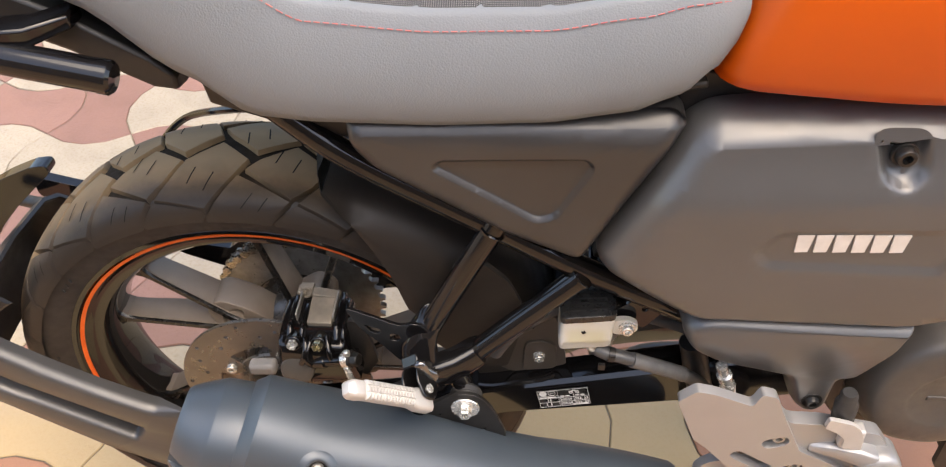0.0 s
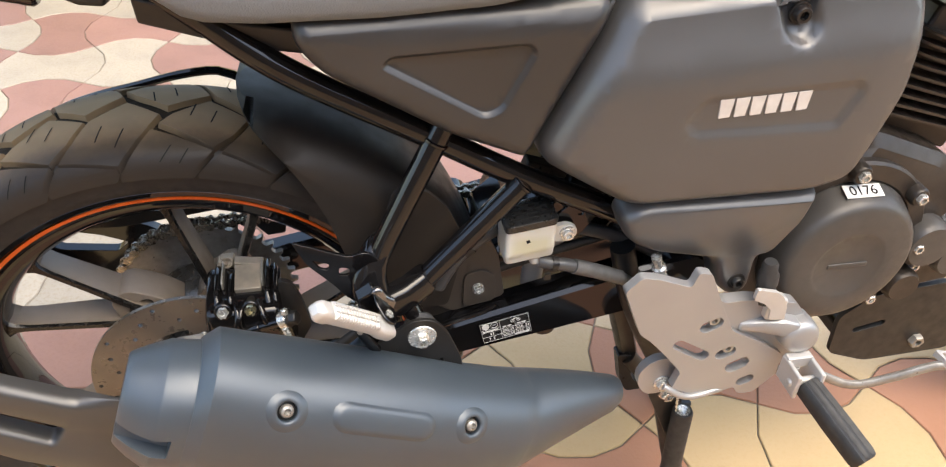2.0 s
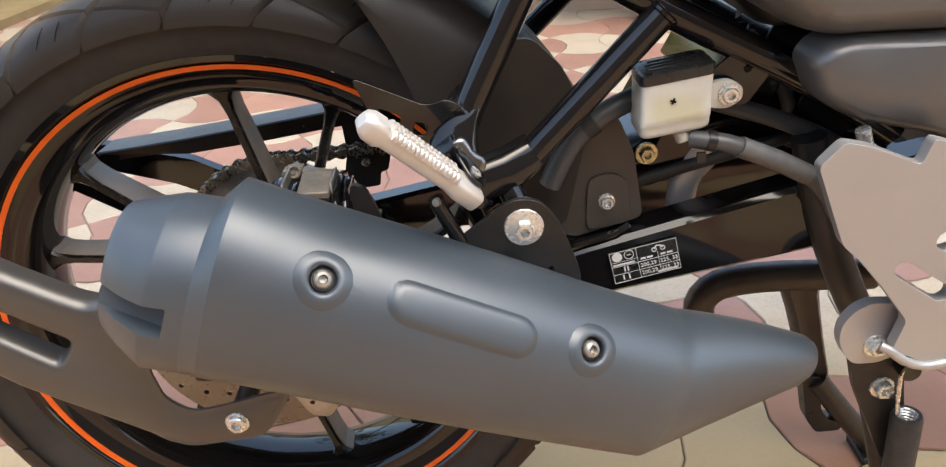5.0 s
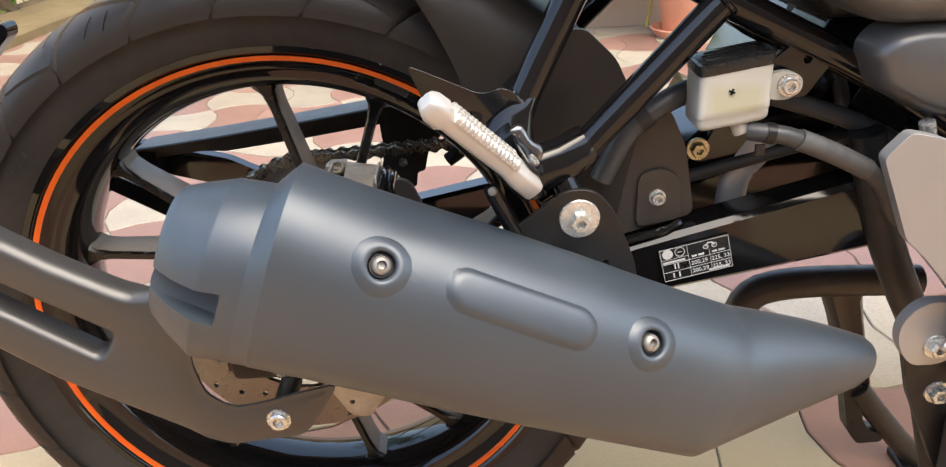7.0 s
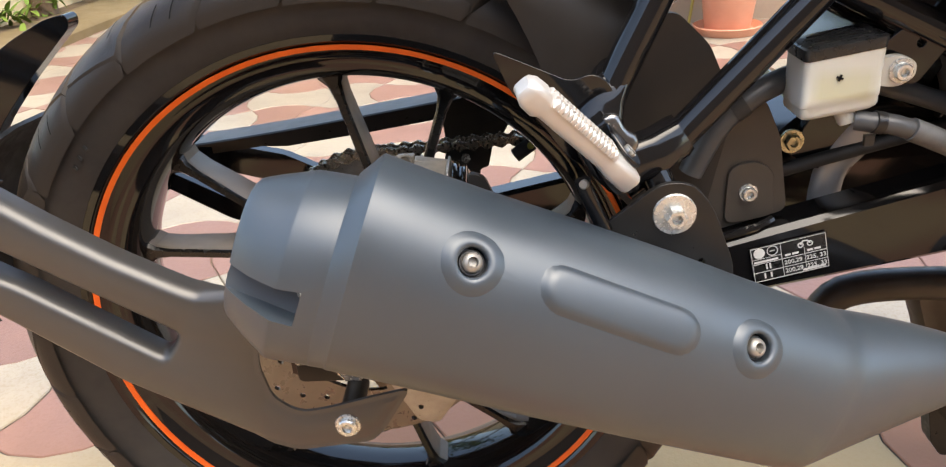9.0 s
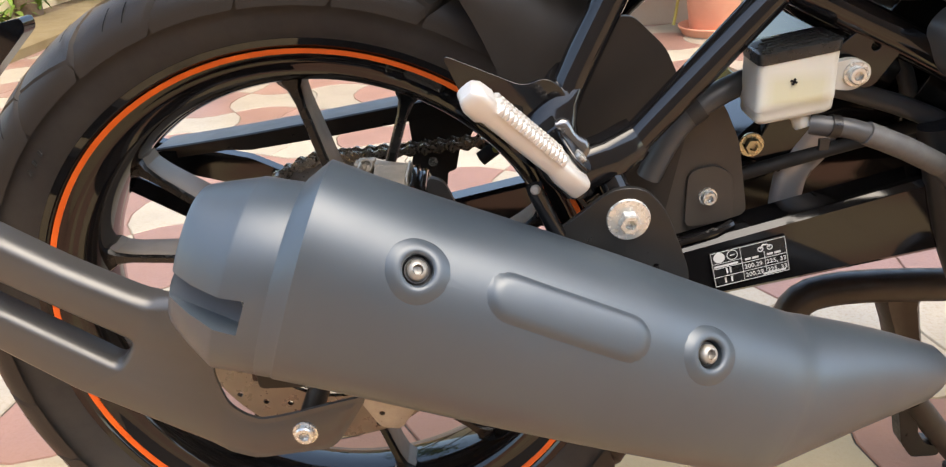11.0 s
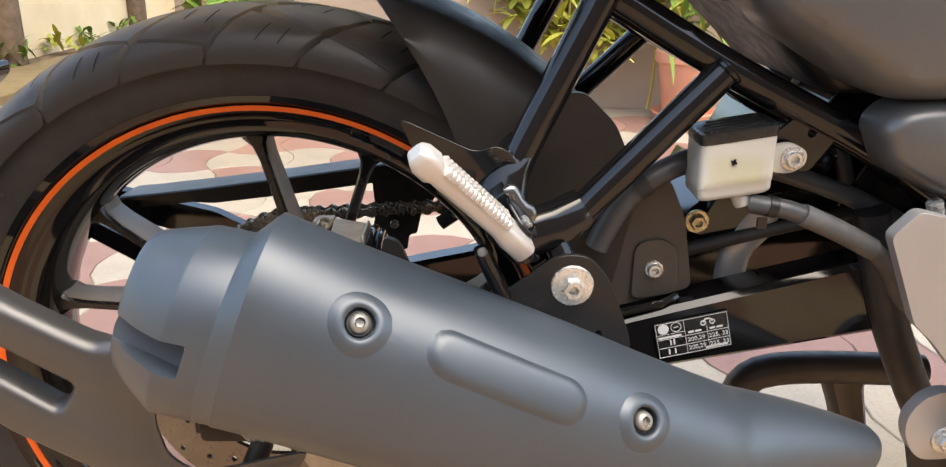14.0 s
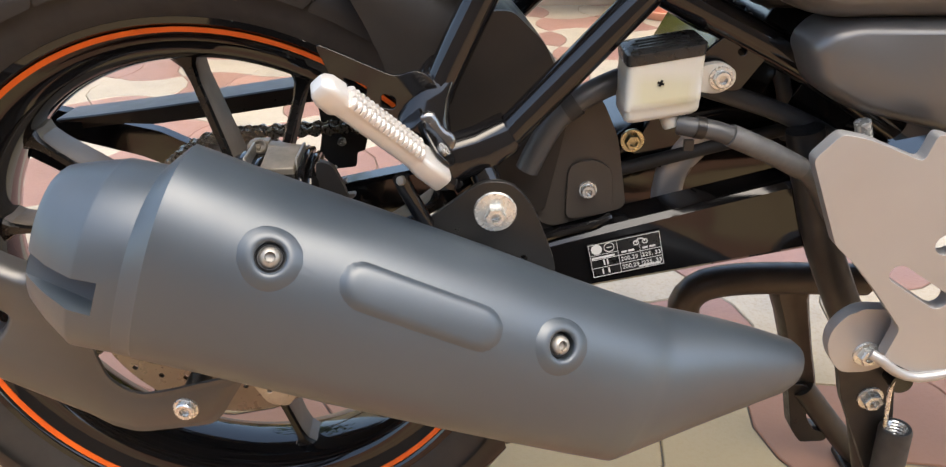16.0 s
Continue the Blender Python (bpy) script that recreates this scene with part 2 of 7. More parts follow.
def fluid_plastic():
    m, nt, b = nodes_of("milky_reservoir_plastic")
    co = nt.nodes.new("ShaderNodeTexCoord")
    sep = nt.nodes.new("ShaderNodeSeparateXYZ")
    nt.links.new(co.outputs["Object"], sep.inputs[0])
    # liquid behind the milky wall, paler where the wall is thick
    level = ramp(nt, sep.outputs[2], [(0.491, (0.0,) * 3), (0.496, (1.0,) * 3), (0.509, (0.85,) * 3), (0.515, (0.10,) * 3)])
    wide = ramp(nt, sep.outputs[0], [(0.313, (0.0,) * 3), (0.319, (1.0,) * 3), (0.349, (1.0,) * 3), (0.354, (0.0,) * 3)])
    both = nt.nodes.new("ShaderNodeMath")
    both.operation = "MULTIPLY"
    nt.links.new(level.outputs[0], both.inputs[0])
    nt.links.new(wide.outputs[0], both.inputs[1])
    c = ramp(nt, both.outputs[0], [(0.0, (0.47, 0.46, 0.41)), (1.0, (0.42, 0.395, 0.275))])
    nt.links.new(c.outputs[0], b.inputs["Base Color"])
    b.inputs["Subsurface Weight"].default_value = 0.35
    b.inputs["Subsurface Radius"].default_value = (0.01, 0.009, 0.006)
    b.inputs["Roughness"].default_value = 0.35
    bump(nt, b, noise_node(nt, 300, 2).outputs[0], 0.08, 0.0005)
    return m


def paver(name, base, fleck, tint):
    m, nt, b = nodes_of(name)
    info = nt.nodes.new("ShaderNodeObjectInfo")
    n = noise_node(nt, 9, 6, 0.6)
    n2 = noise_node(nt, 160, 3, 0.7)
    c = ramp(nt, n.outputs[0], [(0.25, tuple(v * 0.80 for v in base)), (0.5, base), (0.8, tuple(min(1, v * 1.12) for v in base))])
    f = ramp(nt, n2.outputs[0], [(0.38, fleck), (0.5, (1, 1, 1))])
    mul = nt.nodes.new("ShaderNodeMixRGB")
    mul.blend_type = "MULTIPLY"
    mul.inputs[0].default_value = 0.55
    nt.links.new(c.outputs[0], mul.inputs[1])
    nt.links.new(f.outputs[0], mul.inputs[2])
    tone = nt.nodes.new("ShaderNodeMapRange")
    tone.inputs["To Min"].default_value, tone.inputs["To Max"].default_value = 0.86, 1.1
    nt.links.new(info.outputs["Random"], tone.inputs["Value"])
    hsv = nt.nodes.new("ShaderNodeHueSaturation")
    nt.links.new(tone.outputs[0], hsv.inputs["Value"])
    nt.links.new(mul.outputs[0], hsv.inputs["Color"])
    # Warm light near the machine, painted as a yellow tint by world y.
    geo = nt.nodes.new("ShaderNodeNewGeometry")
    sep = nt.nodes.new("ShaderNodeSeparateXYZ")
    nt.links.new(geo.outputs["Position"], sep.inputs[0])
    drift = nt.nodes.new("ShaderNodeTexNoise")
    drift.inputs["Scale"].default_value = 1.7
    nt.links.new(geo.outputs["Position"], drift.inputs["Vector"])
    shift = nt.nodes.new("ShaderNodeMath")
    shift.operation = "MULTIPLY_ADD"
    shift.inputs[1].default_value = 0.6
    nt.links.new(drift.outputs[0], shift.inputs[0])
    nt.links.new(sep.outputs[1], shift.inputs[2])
    near_warmth = nt.nodes.new("ShaderNodeMapRange")
    near_warmth.inputs["From Min"].default_value, near_warmth.inputs["From Max"].default_value = 0.74, 0.36
    near_warmth.inputs["To Min"].default_value, near_warmth.inputs["To Max"].default_value = 0.0, 0.77
    nt.links.new(shift.outputs[0], near_warmth.inputs["Value"])
    warm_mix = nt.nodes.new("ShaderNodeMixRGB")
    warm_mix.inputs[2].default_value = (*tint, 1)
    nt.links.new(near_warmth.outputs[0], warm_mix.inputs[0])
    nt.links.new(hsv.outputs[0], warm_mix.inputs[1])
    nt.links.new(warm_mix.outputs[0], b.inputs["Base Color"])
    # Gloss falls off along with the painted tint.
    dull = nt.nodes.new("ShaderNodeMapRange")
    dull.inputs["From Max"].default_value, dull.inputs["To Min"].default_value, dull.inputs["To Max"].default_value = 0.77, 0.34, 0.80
    nt.links.new(near_warmth.outputs[0], dull.inputs["Value"])
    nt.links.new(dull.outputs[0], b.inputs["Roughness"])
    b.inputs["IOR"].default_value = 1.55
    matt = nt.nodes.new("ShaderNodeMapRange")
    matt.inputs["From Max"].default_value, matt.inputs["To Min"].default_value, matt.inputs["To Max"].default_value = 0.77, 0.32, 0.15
    nt.links.new(near_warmth.outputs[0], matt.inputs["Value"])
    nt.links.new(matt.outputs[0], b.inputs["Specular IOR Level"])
    bump(nt, b, n2.outputs[0], 0.3, 0.002)
    return m


M["seat"], M["seat_top"], M["tyre"], M["fluid"] = seat_vinyl(), seat_mesh(), tyre_rubber(), fluid_plastic()
# The last colour is the paver under the painted warm light.
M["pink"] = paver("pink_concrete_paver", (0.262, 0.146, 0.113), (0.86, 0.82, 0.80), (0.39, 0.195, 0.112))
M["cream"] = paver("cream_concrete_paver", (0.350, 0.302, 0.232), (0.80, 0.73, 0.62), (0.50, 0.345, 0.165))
M["joint"] = surface("grey_joint_sand", (0.20, 0.16, 0.12), (0.30, 0.25, 0.19), 0.9, 0, 12, 200, 0.6, depth=0.003)


# ---- mesh tools ----
def mesh_of(name, bm, mats, smooth=38):
    bmesh.ops.remove_doubles(bm, verts=bm.verts, dist=1e-6)
    bmesh.ops.recalc_face_normals(bm, faces=bm.faces)
    me = bpy.data.meshes.new(name)
    bm.to_mesh(me)
    bm.free()
    for m in mats if isinstance(mats, (list, tuple)) else [mats]:
        me.materials.append(m)
    for p in me.polygons:
        p.use_smooth = True
    if smooth:
        me.set_sharp_from_angle(angle=radians(smooth))
    return me


def part(name, bm, mats, parent, label="", bevel=0.0, smooth=38):
    ob = new(name, mesh_of(name, bm, mats, smooth))
    ob.parent = parent
    if label:
        tagged(ob, label)
    if bevel:
        mod = ob.modifiers.new("edge", "BEVEL")
        mod.width, mod.segments, mod.limit_method, mod.angle_limit = bevel, 2, "ANGLE", radians(38)
        mod.harden_normals = False
    return ob


def thing(name, label, category, group="", kind="", at=(0, 0, 0)):
    ob = new(name)
    ob.empty_display_size = 0.1
    ob.location = at
    return tagged(ob, label, category, group, kind)


def spline(pts, step=0.01):
    """Points of a smooth curve through pts."""
    pts = [Vector(p) for p in pts]
    if len(pts) == 2:
        return pts
    out = []
    for i in range(len(pts) - 1):
        p0, p1, p2, p3 = pts[max(i - 1, 0)], pts[i], pts[i + 1], pts[min(i + 2, len(pts) - 1)]
        n = max(2, int((p2 - p1).length / step))
        for k in range(n):
            t = k / n
            out.append(0.5 * ((2 * p1) + (p2 - p0) * t + (2 * p0 - 5 * p1 + 4 * p2 - p3) * t * t + (3 * p1 - p0 - 3 * p2 + p3) * t ** 3))
    out.append(pts[-1])
    return out


def loft(bm, loops, caps=True, closed=True):
    rows = [[bm.verts.new(p) for p in loop] for loop in loops]
    n = len(rows[0])
    for a, b in zip(rows, rows[1:]):
        for i in range(n if closed else n - 1):
            j = (i + 1) % n
            bm.faces.new((a[i], a[j], b[j], b[i]))
    if caps and closed:
        for row in (rows[0], rows[-1]):
            bm.faces.new(row)
    return rows


def tube(bm, pts, r, seg=14, smooth=True, caps=True, flat=1.0):
    """A swept round bar; r is one radius, or one at each end."""
    line = spline(pts) if smooth else [Vector(p) for p in pts]
    r0, r1 = r if isinstance(r, tuple) else (r, r)
    loops, ref = [], None
    for i, p in enumerate(line):
        d = (line[min(i + 1, len(line) - 1)] - line[max(i - 1, 0)]).normalized()
        if ref is None:
            ref = Vector((0, 1, 0)) if abs(d.y) < 0.9 else Vector((1, 0, 0))
        ref = (ref - d * ref.dot(d)).normalized()
        side = d.cross(ref)
        rr = r0 + (r1 - r0) * i / (len(line) - 1)
        loops.append([p + rr * (ref * math.cos(a) * flat + side * math.sin(a)) for a in (2 * math.pi * k / seg for k in range(seg))])
    loft(bm, loops, caps)


def lathe(bm, profile, origin, axis=(0, -1, 0), seg=32, caps=True):
    """Turns (radius, height) pairs round an axis."""
    q = Vector((0, 0, 1)).rotation_difference(Vector(axis))
    o = Vector(origin)
    loops = [[o + q @ Vector((r * math.cos(a), r * math.sin(a), h)) for a in (2 * math.pi * k / seg for k in range(seg))] for r, h in profile]
    loft(bm, loops, caps)


def ring(bm, profile, origin, axis=(0, -1, 0), seg=64):
    """A closed section of (radius, height) pairs turned round an axis."""
    q = Vector((0, 0, 1)).rotation_difference(Vector(axis))
    o = Vector(origin)
    cols = [[bm.verts.new(o + q @ Vector((r * math.cos(a), r * math.sin(a), h))) for r, h in profile] for a in (2 * math.pi * k / seg for k in range(seg))]
    n = len(profile)
    for i in range(seg):
        a, b = cols[i], cols[(i + 1) % seg]
        for k in range(n):
            bm.faces.new((a[k], a[(k + 1) % n], b[(k + 1) % n], b[k]))


def box(bm, centre, size, m=None):
    r = bmesh.ops.create_cube(bm, size=1.0)
    mat = Matrix.Translation(centre) @ (m or Matrix.Identity(4)) @ Matrix.Diagonal((*size, 1))
    bmesh.ops.transform(bm, matrix=mat, verts=r["verts"])


def rounded(pts, r, n=4):
    """A polygon with its corners rounded."""
    out = []
    k = len(pts)
    for i in range(k):
        p, a, b = Vector(pts[i]), Vector(pts[i - 1]), Vector(pts[(i + 1) % k])
        da, db = (a - p), (b - p)
        cut = min(r, da.length * 0.45, db.length * 0.45)
        s, e = p + da.normalized() * cut, p + db.normalized() * cut
        for j in range(n + 1):
            t = j / n
            out.append(tuple((1 - t) ** 2 * s + 2 * t * (1 - t) * p + t * t * e))
    return out


def inset(pts, d):
    """A polygon drawn in by d along its corners' normals (outwards for d < 0)."""
    k = len(pts)
    area = sum(pts[i - 1][0] * pts[i][1] - pts[i][0] * pts[i - 1][1] for i in range(k))
    s = 1 if area > 0 else -1
    out = []
    for i in range(k):
        a, p, b = Vector(pts[i - 1]), Vector(pts[i]), Vector(pts[(i + 1) % k])
        t1, t2 = (p - a).normalized(), (b - p).normalized()
        n1, n2 = Vector((-t1.y, t1.x)), Vector((-t2.y, t2.x))
        m = (n1 + n2)
        m = m.normalized() / max(0.5, m.normalized().dot(n1))
        out.append(tuple(p + m * d * s))
    return out


def plate(bm, outline, y0, y1, holes=()):
    """A flat plate in the x-z plane between two values of y, with holes through it."""
    edges = []
    for loop in (outline, *holes):
        vs = [bm.verts.new((x, y0, z)) for x, z in loop]
        edges += [bm.edges.new((vs[i], vs[(i + 1) % len(vs)])) for i in range(len(vs))]
    made = bmesh.ops.triangle_fill(bm, use_beauty=True, edges=edges)
    faces = [g for g in made["geom"] if isinstance(g, bmesh.types.BMFace)]
    ext = bmesh.ops.extrude_face_region(bm, geom=faces)
    bmesh.ops.translate(bm, vec=(0, y1 - y0, 0), verts=[g for g in ext["geom"] if isinstance(g, bmesh.types.BMVert)])


def shell(bm, outline, radius, steps, features=(), curve=None, n=5):
    """A moulded panel in the x-z plane: steps of (inset, y) from the edge inwards, then features, each (outline, radius, steps), sunk into or raised from its face, or cut through it."""
    def lay(pts, d, r, y):
        return [bm.verts.new((x, y + (curve(x, z) if curve else 0), z)) for x, z in rounded(inset(pts, d), max(r - d, 0.0025), n)]
    def bridge(rows):
        k = len(rows[0])
        for a, b in zip(rows, rows[1:]):
            for i in range(k):
                bm.faces.new((a[i], a[(i + 1) % k], b[(i + 1) % k], b[i]))
    def rim(row):
        return [bm.edges.get((row[i], row[(i + 1) % len(row)])) or bm.edges.new((row[i], row[(i + 1) % len(row)])) for i in range(len(row))]
    rows = [lay(outline, d, radius, y) for d, y in steps]
    bridge(rows)
    edges = rim(rows[-1])
    for line, r, fs, *through in features:
        fr = [lay(line, d, r, y) for d, y in fs]
        bridge(fr)
        edges += rim(fr[0])
        if not through:
            bmesh.ops.triangle_fill(bm, use_beauty=True, edges=rim(fr[-1]))
    bmesh.ops.triangle_fill(bm, use_beauty=True, edges=edges)


def mould(bm, lo, hi, step, curve):
    """Cuts a panel into a fine grid in x and z and bends its face by curve(x, y, z)."""
    for axis in (0, 2):
        v = lo[axis]
        while v < hi[axis]:
            p, n = [0, 0, 0], [0, 0, 0]
            p[axis], n[axis] = v, 1
            bmesh.ops.bisect_plane(bm, geom=bm.verts[:] + bm.edges[:] + bm.faces[:], plane_co=p, plane_no=n, dist=1e-5)
            v += step
    bmesh.ops.triangulate(bm, faces=[f for f in bm.faces if len(f.verts) > 4])
    for v in bm.verts:
        v.co.y += curve(v.co.x, v.co.y, v.co.z)


def cut(ob, bm):
    """Cuts the closed shape bm out of the mesh of ob."""
    tool = new("tool", mesh_of("tool", bm, ob.data.materials[0]))
    mod = ob.modifiers.new("cut", "BOOLEAN")
    mod.object, mod.operation, mod.solver = tool, "DIFFERENCE", "EXACT"
    bpy.context.view_layer.update()
    me = bpy.data.meshes.new_from_object(ob.evaluated_get(bpy.context.evaluated_depsgraph_get()))
    ob.modifiers.clear()
    old, ob.data = ob.data, me
    bpy.data.meshes.remove(old)
    bpy.data.objects.remove(tool)
    me.set_sharp_from_angle(angle=radians(22))
    return ob


def bolt(parent, p, r, mat, name="bolt", axis=(0, -1, 0), washer=0.0, socket=True, hexhead=False, label="", h=None):
    """A bolt: a washer, a head and a hexagon socket."""
    bm = bmesh.new()
    h = h or r * 0.8
    base = 0.0
    if washer:
        lathe(bm, [(washer * 0.97, -0.001), (washer, 0.0004), (washer * 0.95, 0.0016), (r * 0.8, 0.0017)], p, axis, 28)
        base = 0.0016
    seg = 6 if hexhead else 20
    if socket:
        lathe(bm, [(r, base - 0.003), (r, base + h * 0.75), (r * 0.86, base + h), (r * 0.52, base + h)], p, axis, seg, caps=False)
        lathe(bm, [(r * 0.52, base + h), (r * 0.5, base + h * 0.3), (0.0002, base + h * 0.28)], p, axis, 6, caps=False)
    else:
        lathe(bm, [(r, base - 0.003), (r, base + h * 0.8), (r * 0.8, base + h), (0.0002, base + h * 1.02)], p, axis, seg, caps=False)
    return part(name, bm, mat, parent, label)


def text_on(string, size, m, mat, parent, name="print", depth=0.0003, spacing=1.0):
    """Printed characters in Blender's own font, as a thin mesh."""
    cu = bpy.data.curves.new(name, "FONT")
    cu.body, cu.size, cu.extrude, cu.align_x, cu.align_y, cu.space_character = string, size, depth, "CENTER", "CENTER", spacing
    ob = bpy.data.objects.new(name, cu)
    scene.collection.objects.link(ob)
    bpy.context.view_layer.update()
    me = bpy.data.meshes.new_from_object(ob.evaluated_get(bpy.context.evaluated_depsgraph_get()))
    bpy.data.objects.remove(ob)
    me.transform(m)
    me.materials.clear()
    me.materials.append(mat)
    made = new(name, me)
    made.parent = parent
    return made


# ---- the motorcycle: x ahead, y to its left, rear axle over the origin ----
bike = thing("motorcycle", "black and orange motorcycle on its centre stand, grey seat", "motorcycle")
AXLE = Vector((0, 0, 0.30))


def polar(r, deg, y):
    a = radians(deg)
    return Vector((r * math.cos(a), y, 0.30 + r * math.sin(a)))


# tyre carcass
TYRE = [(0.228, 0.046), (0.238, 0.0545), (0.250, 0.0605), (0.262, 0.0640), (0.270, 0.0648), (0.278, 0.0630), (0.2850, 0.0560), (0.2905, 0.0420), (0.2935, 0.022), (0.2945, 0.0)]
bm = bmesh.new()
ring(bm, [(r, -y) for r, y in TYRE] + [(r, y) for r, y in reversed(TYRE[:-1])] + [(0.222, 0.03), (0.222, -0.03)], AXLE, (0, 1, 0), 120)
for f in bm.faces:
    f.material_index = 1 if math.hypot(f.calc_center_median().x, f.calc_center_median().z - 0.30) > 0.284 else 0
tyre = part("tyre", bm, [M["carcass"], M["groove"]], bike, "black rubber road tyre, dusty brown along its crown")


def crown(s):
    """Radius and y on the tread, s metres across from its middle."""
    y = 0.070 * math.sin(min(abs(s), 0.104) / 0.104 * math.pi / 2 * 0.99)
    t = abs(s) / 0.104
    r = 0.300 - 0.0325 * t ** 2.3
    return r, math.copysign(y, s)


def tread_block(poly, sipes):
    """One block from (degrees, metres across) corners, with slits as dark lines."""
    bm = bmesh.new()
    cx = sum(p[0] for p in poly) / len(poly)
    cs = sum(p[1] for p in poly) / len(poly)
    rows = []
    for shrink, lift in ((-0.030, -0.0066), (-0.004, -0.0011), (0.018, 0.0), (0.36, 0.0), (0.70, 0.0)):
        loop = []
        for i in range(len(poly)):
            a, b = poly[i], poly[(i + 1) % len(poly)]
            for k in range(3):
                d, s = a[0] + (b[0] - a[0]) * k / 3, a[1] + (b[1] - a[1]) * k / 3
                d, s = d + (cx - d) * shrink, s + (cs - s) * shrink
                r, y = crown(s)
                loop.append(polar(r + lift, d, y))
        rows.append(loop)
    rows = loft(bm, rows, caps=False)
    r, y = crown(cs)
    mid = bm.verts.new(polar(r, cx, y))
    n = len(rows[-1])
    for i in range(n):
        bm.faces.new((rows[-1][i], rows[-1][(i + 1) % n], mid))
    for (d0, s0), (d1, s1), w in sipes:
        line = [(d0 + (d1 - d0) * k / 3, s0 + (s1 - s0) * k / 3) for k in range(4)]
        pairs = []
        for d, s in line:
            r, y = crown(s)
            pairs.append([bm.verts.new(polar(r + 0.0007, d + o, y)) for o in (-w, w)])
        for p, q in zip(pairs, pairs[1:]):
            bm.faces.new((p[0], p[1], q[1], q[0])).material_index = 1
    return mesh_of("tread_block", bm, [M["tyre"], M["ink"]], 30)


# blocks of one pitch on the right half, in degrees from the pitch's start and metres from the middle
PITCH = 360.0 / 13
BLOCKS = [
    ([(-9.5, 0.0185), (-7.5, 0.0320), (-16.9, 0.0655), (-20.1, 0.0450), (-22.5, 0.0170), (-15.5, -0.0062)], [((-12.6, 0.022), (-13.3, 0.003), 0.13), ((-16.1, 0.031), (-16.9, 0.012), 0.13)]),
    ([(-23.3, 0.0170), (-21.0, 0.0450), (-18.4, 0.0690), (-28.4, 0.0885), (-33.2, 0.0420), (-35.2, 0.0185), (-29.3, -0.0062)], [((-25.0, 0.052), (-25.9, 0.030), 0.13), ((-28.3, 0.063), (-29.6, 0.038), 0.13)]),
    ([(-0.7, 0.1010), (-6.3, 0.0400), (-16.9, 0.0690), (-13.5, 0.1010)], [((-7.9, 0.088), (-9.8, 0.065), 0.12), ((-11.2, 0.090), (-12.7, 0.069), 0.12)]),
    ([(-14.7, 0.1010), (-18.1, 0.0722), (-28.0, 0.0915), (-27.2, 0.1010)], []),
]
for line, sipes in BLOCKS:
    for side in (-1, 1):
        turn = 95.4 if side < 0 else 95.4 - PITCH * 0.75
        shape = tread_block([(d + turn, s * side) for d, s in line], [((a[0] + turn, a[1] * side), (b[0] + turn, b[1] * side), w) for a, b, w in sipes])
        for k in range(13):
            ob = new("tread_block", shape)
            ob.parent = tyre
            ob.matrix_basis = Matrix.Translation(AXLE) @ Matrix.Rotation(radians(PITCH * k), 4, "Y") @ Matrix.Translation(-AXLE)
# moulded size marks on the sidewall
for deg in (139, 141.2, 143.4, 172, 174.4):
    bm = bmesh.new()
    p = polar(0.2535, deg, -0.0625)
    box(bm, p, (0.0022, 0.0012, 0.006), Matrix.Rotation(radians(90 - deg), 4, "Y") @ Matrix.Rotation(radians(-25), 4, "X"))
    part("sidewall_mark", bm, M["rubber"], tyre)

# wheel: barrel, flanges, hub
bm = bmesh.new()
half = [(0.2395, 0.0495), (0.2400, 0.0525), (0.2375, 0.0545), (0.2325, 0.0535), (0.2305, 0.0500), (0.2245, 0.0475), (0.2215, 0.0440), (0.2165, 0.0405), (0.2080, 0.0390), (0.2030, 0.0330), (0.1985, 0.0180)]
prof = [(r, -y) for r, y in half] + [(0.197, 0.0)] + [(r, y) for r, y in reversed(half)]
outer = [(0.224, 0.046), (0.216, 0.03), (0.214, -0.03), (0.224, -0.046)]
ring(bm, prof + outer, AXLE, (0, 1, 0), 120)
wheel = part("rear_wheel", bm, M["wheel"], bike, "gloss black cast alloy wheel with an orange line")
bm = bmesh.new()
ring(bm, [(0.2254, -0.0494), (0.2256, -0.0482), (0.2296, -0.0501), (0.2294, -0.0513)], AXLE, (0, 1, 0), 120)
part("rim_stripe", bm, M["orange_line"], wheel, "orange pinstripe round the rim")
bm = bmesh.new()
ring(bm, [(0.018, -0.062), (0.034, -0.062), (0.040, -0.056), (0.046, -0.03), (0.056, -0.012), (0.060, 0.015), (0.062, 0.055), (0.058, 0.064), (0.018, 0.066)], AXLE, (0, 1, 0), 48)
part("hub", bm, M["hub"], wheel, "bare cast hub")


def spoke(a_in, a_out):
    bm = bmesh.new()
    p, q = polar(0.058, a_in, 0), polar(0.2035, a_out, 0)
    d = (q - p).normalized()
    t = Vector((0, 1, 0)).cross(d)
    loops = []
    for k in range(13):
        f = k / 12
        c = p.lerp(q, f)
        flare = 1.0 + 2.8 * max(0, (f - 0.86) / 0.14) ** 2 + 0.9 * max(0, (0.25 - f) / 0.25)
        w, y0, y1 = 0.0044 * flare, -0.018 + 0.004 * f, 0.017 + 0.012 * (1 - f)
        loops.append([c + t * u + Vector((0, y, 0)) for u, y in ((-w * 0.55, y0), (w * 0.55, y0), (w * 0.9, y0 + 0.003), (w, y0 + 0.007), (w * 0.8, y1), (-w * 0.8, y1), (-w, y0 + 0.007), (-w * 0.9, y0 + 0.003))])
    loft(bm, loops)
    bmesh.ops.recalc_face_normals(bm, faces=bm.faces)
    # flanks take the brown with the painted reflection, fronts stay black
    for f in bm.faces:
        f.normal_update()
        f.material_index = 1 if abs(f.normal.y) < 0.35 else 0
    return bm


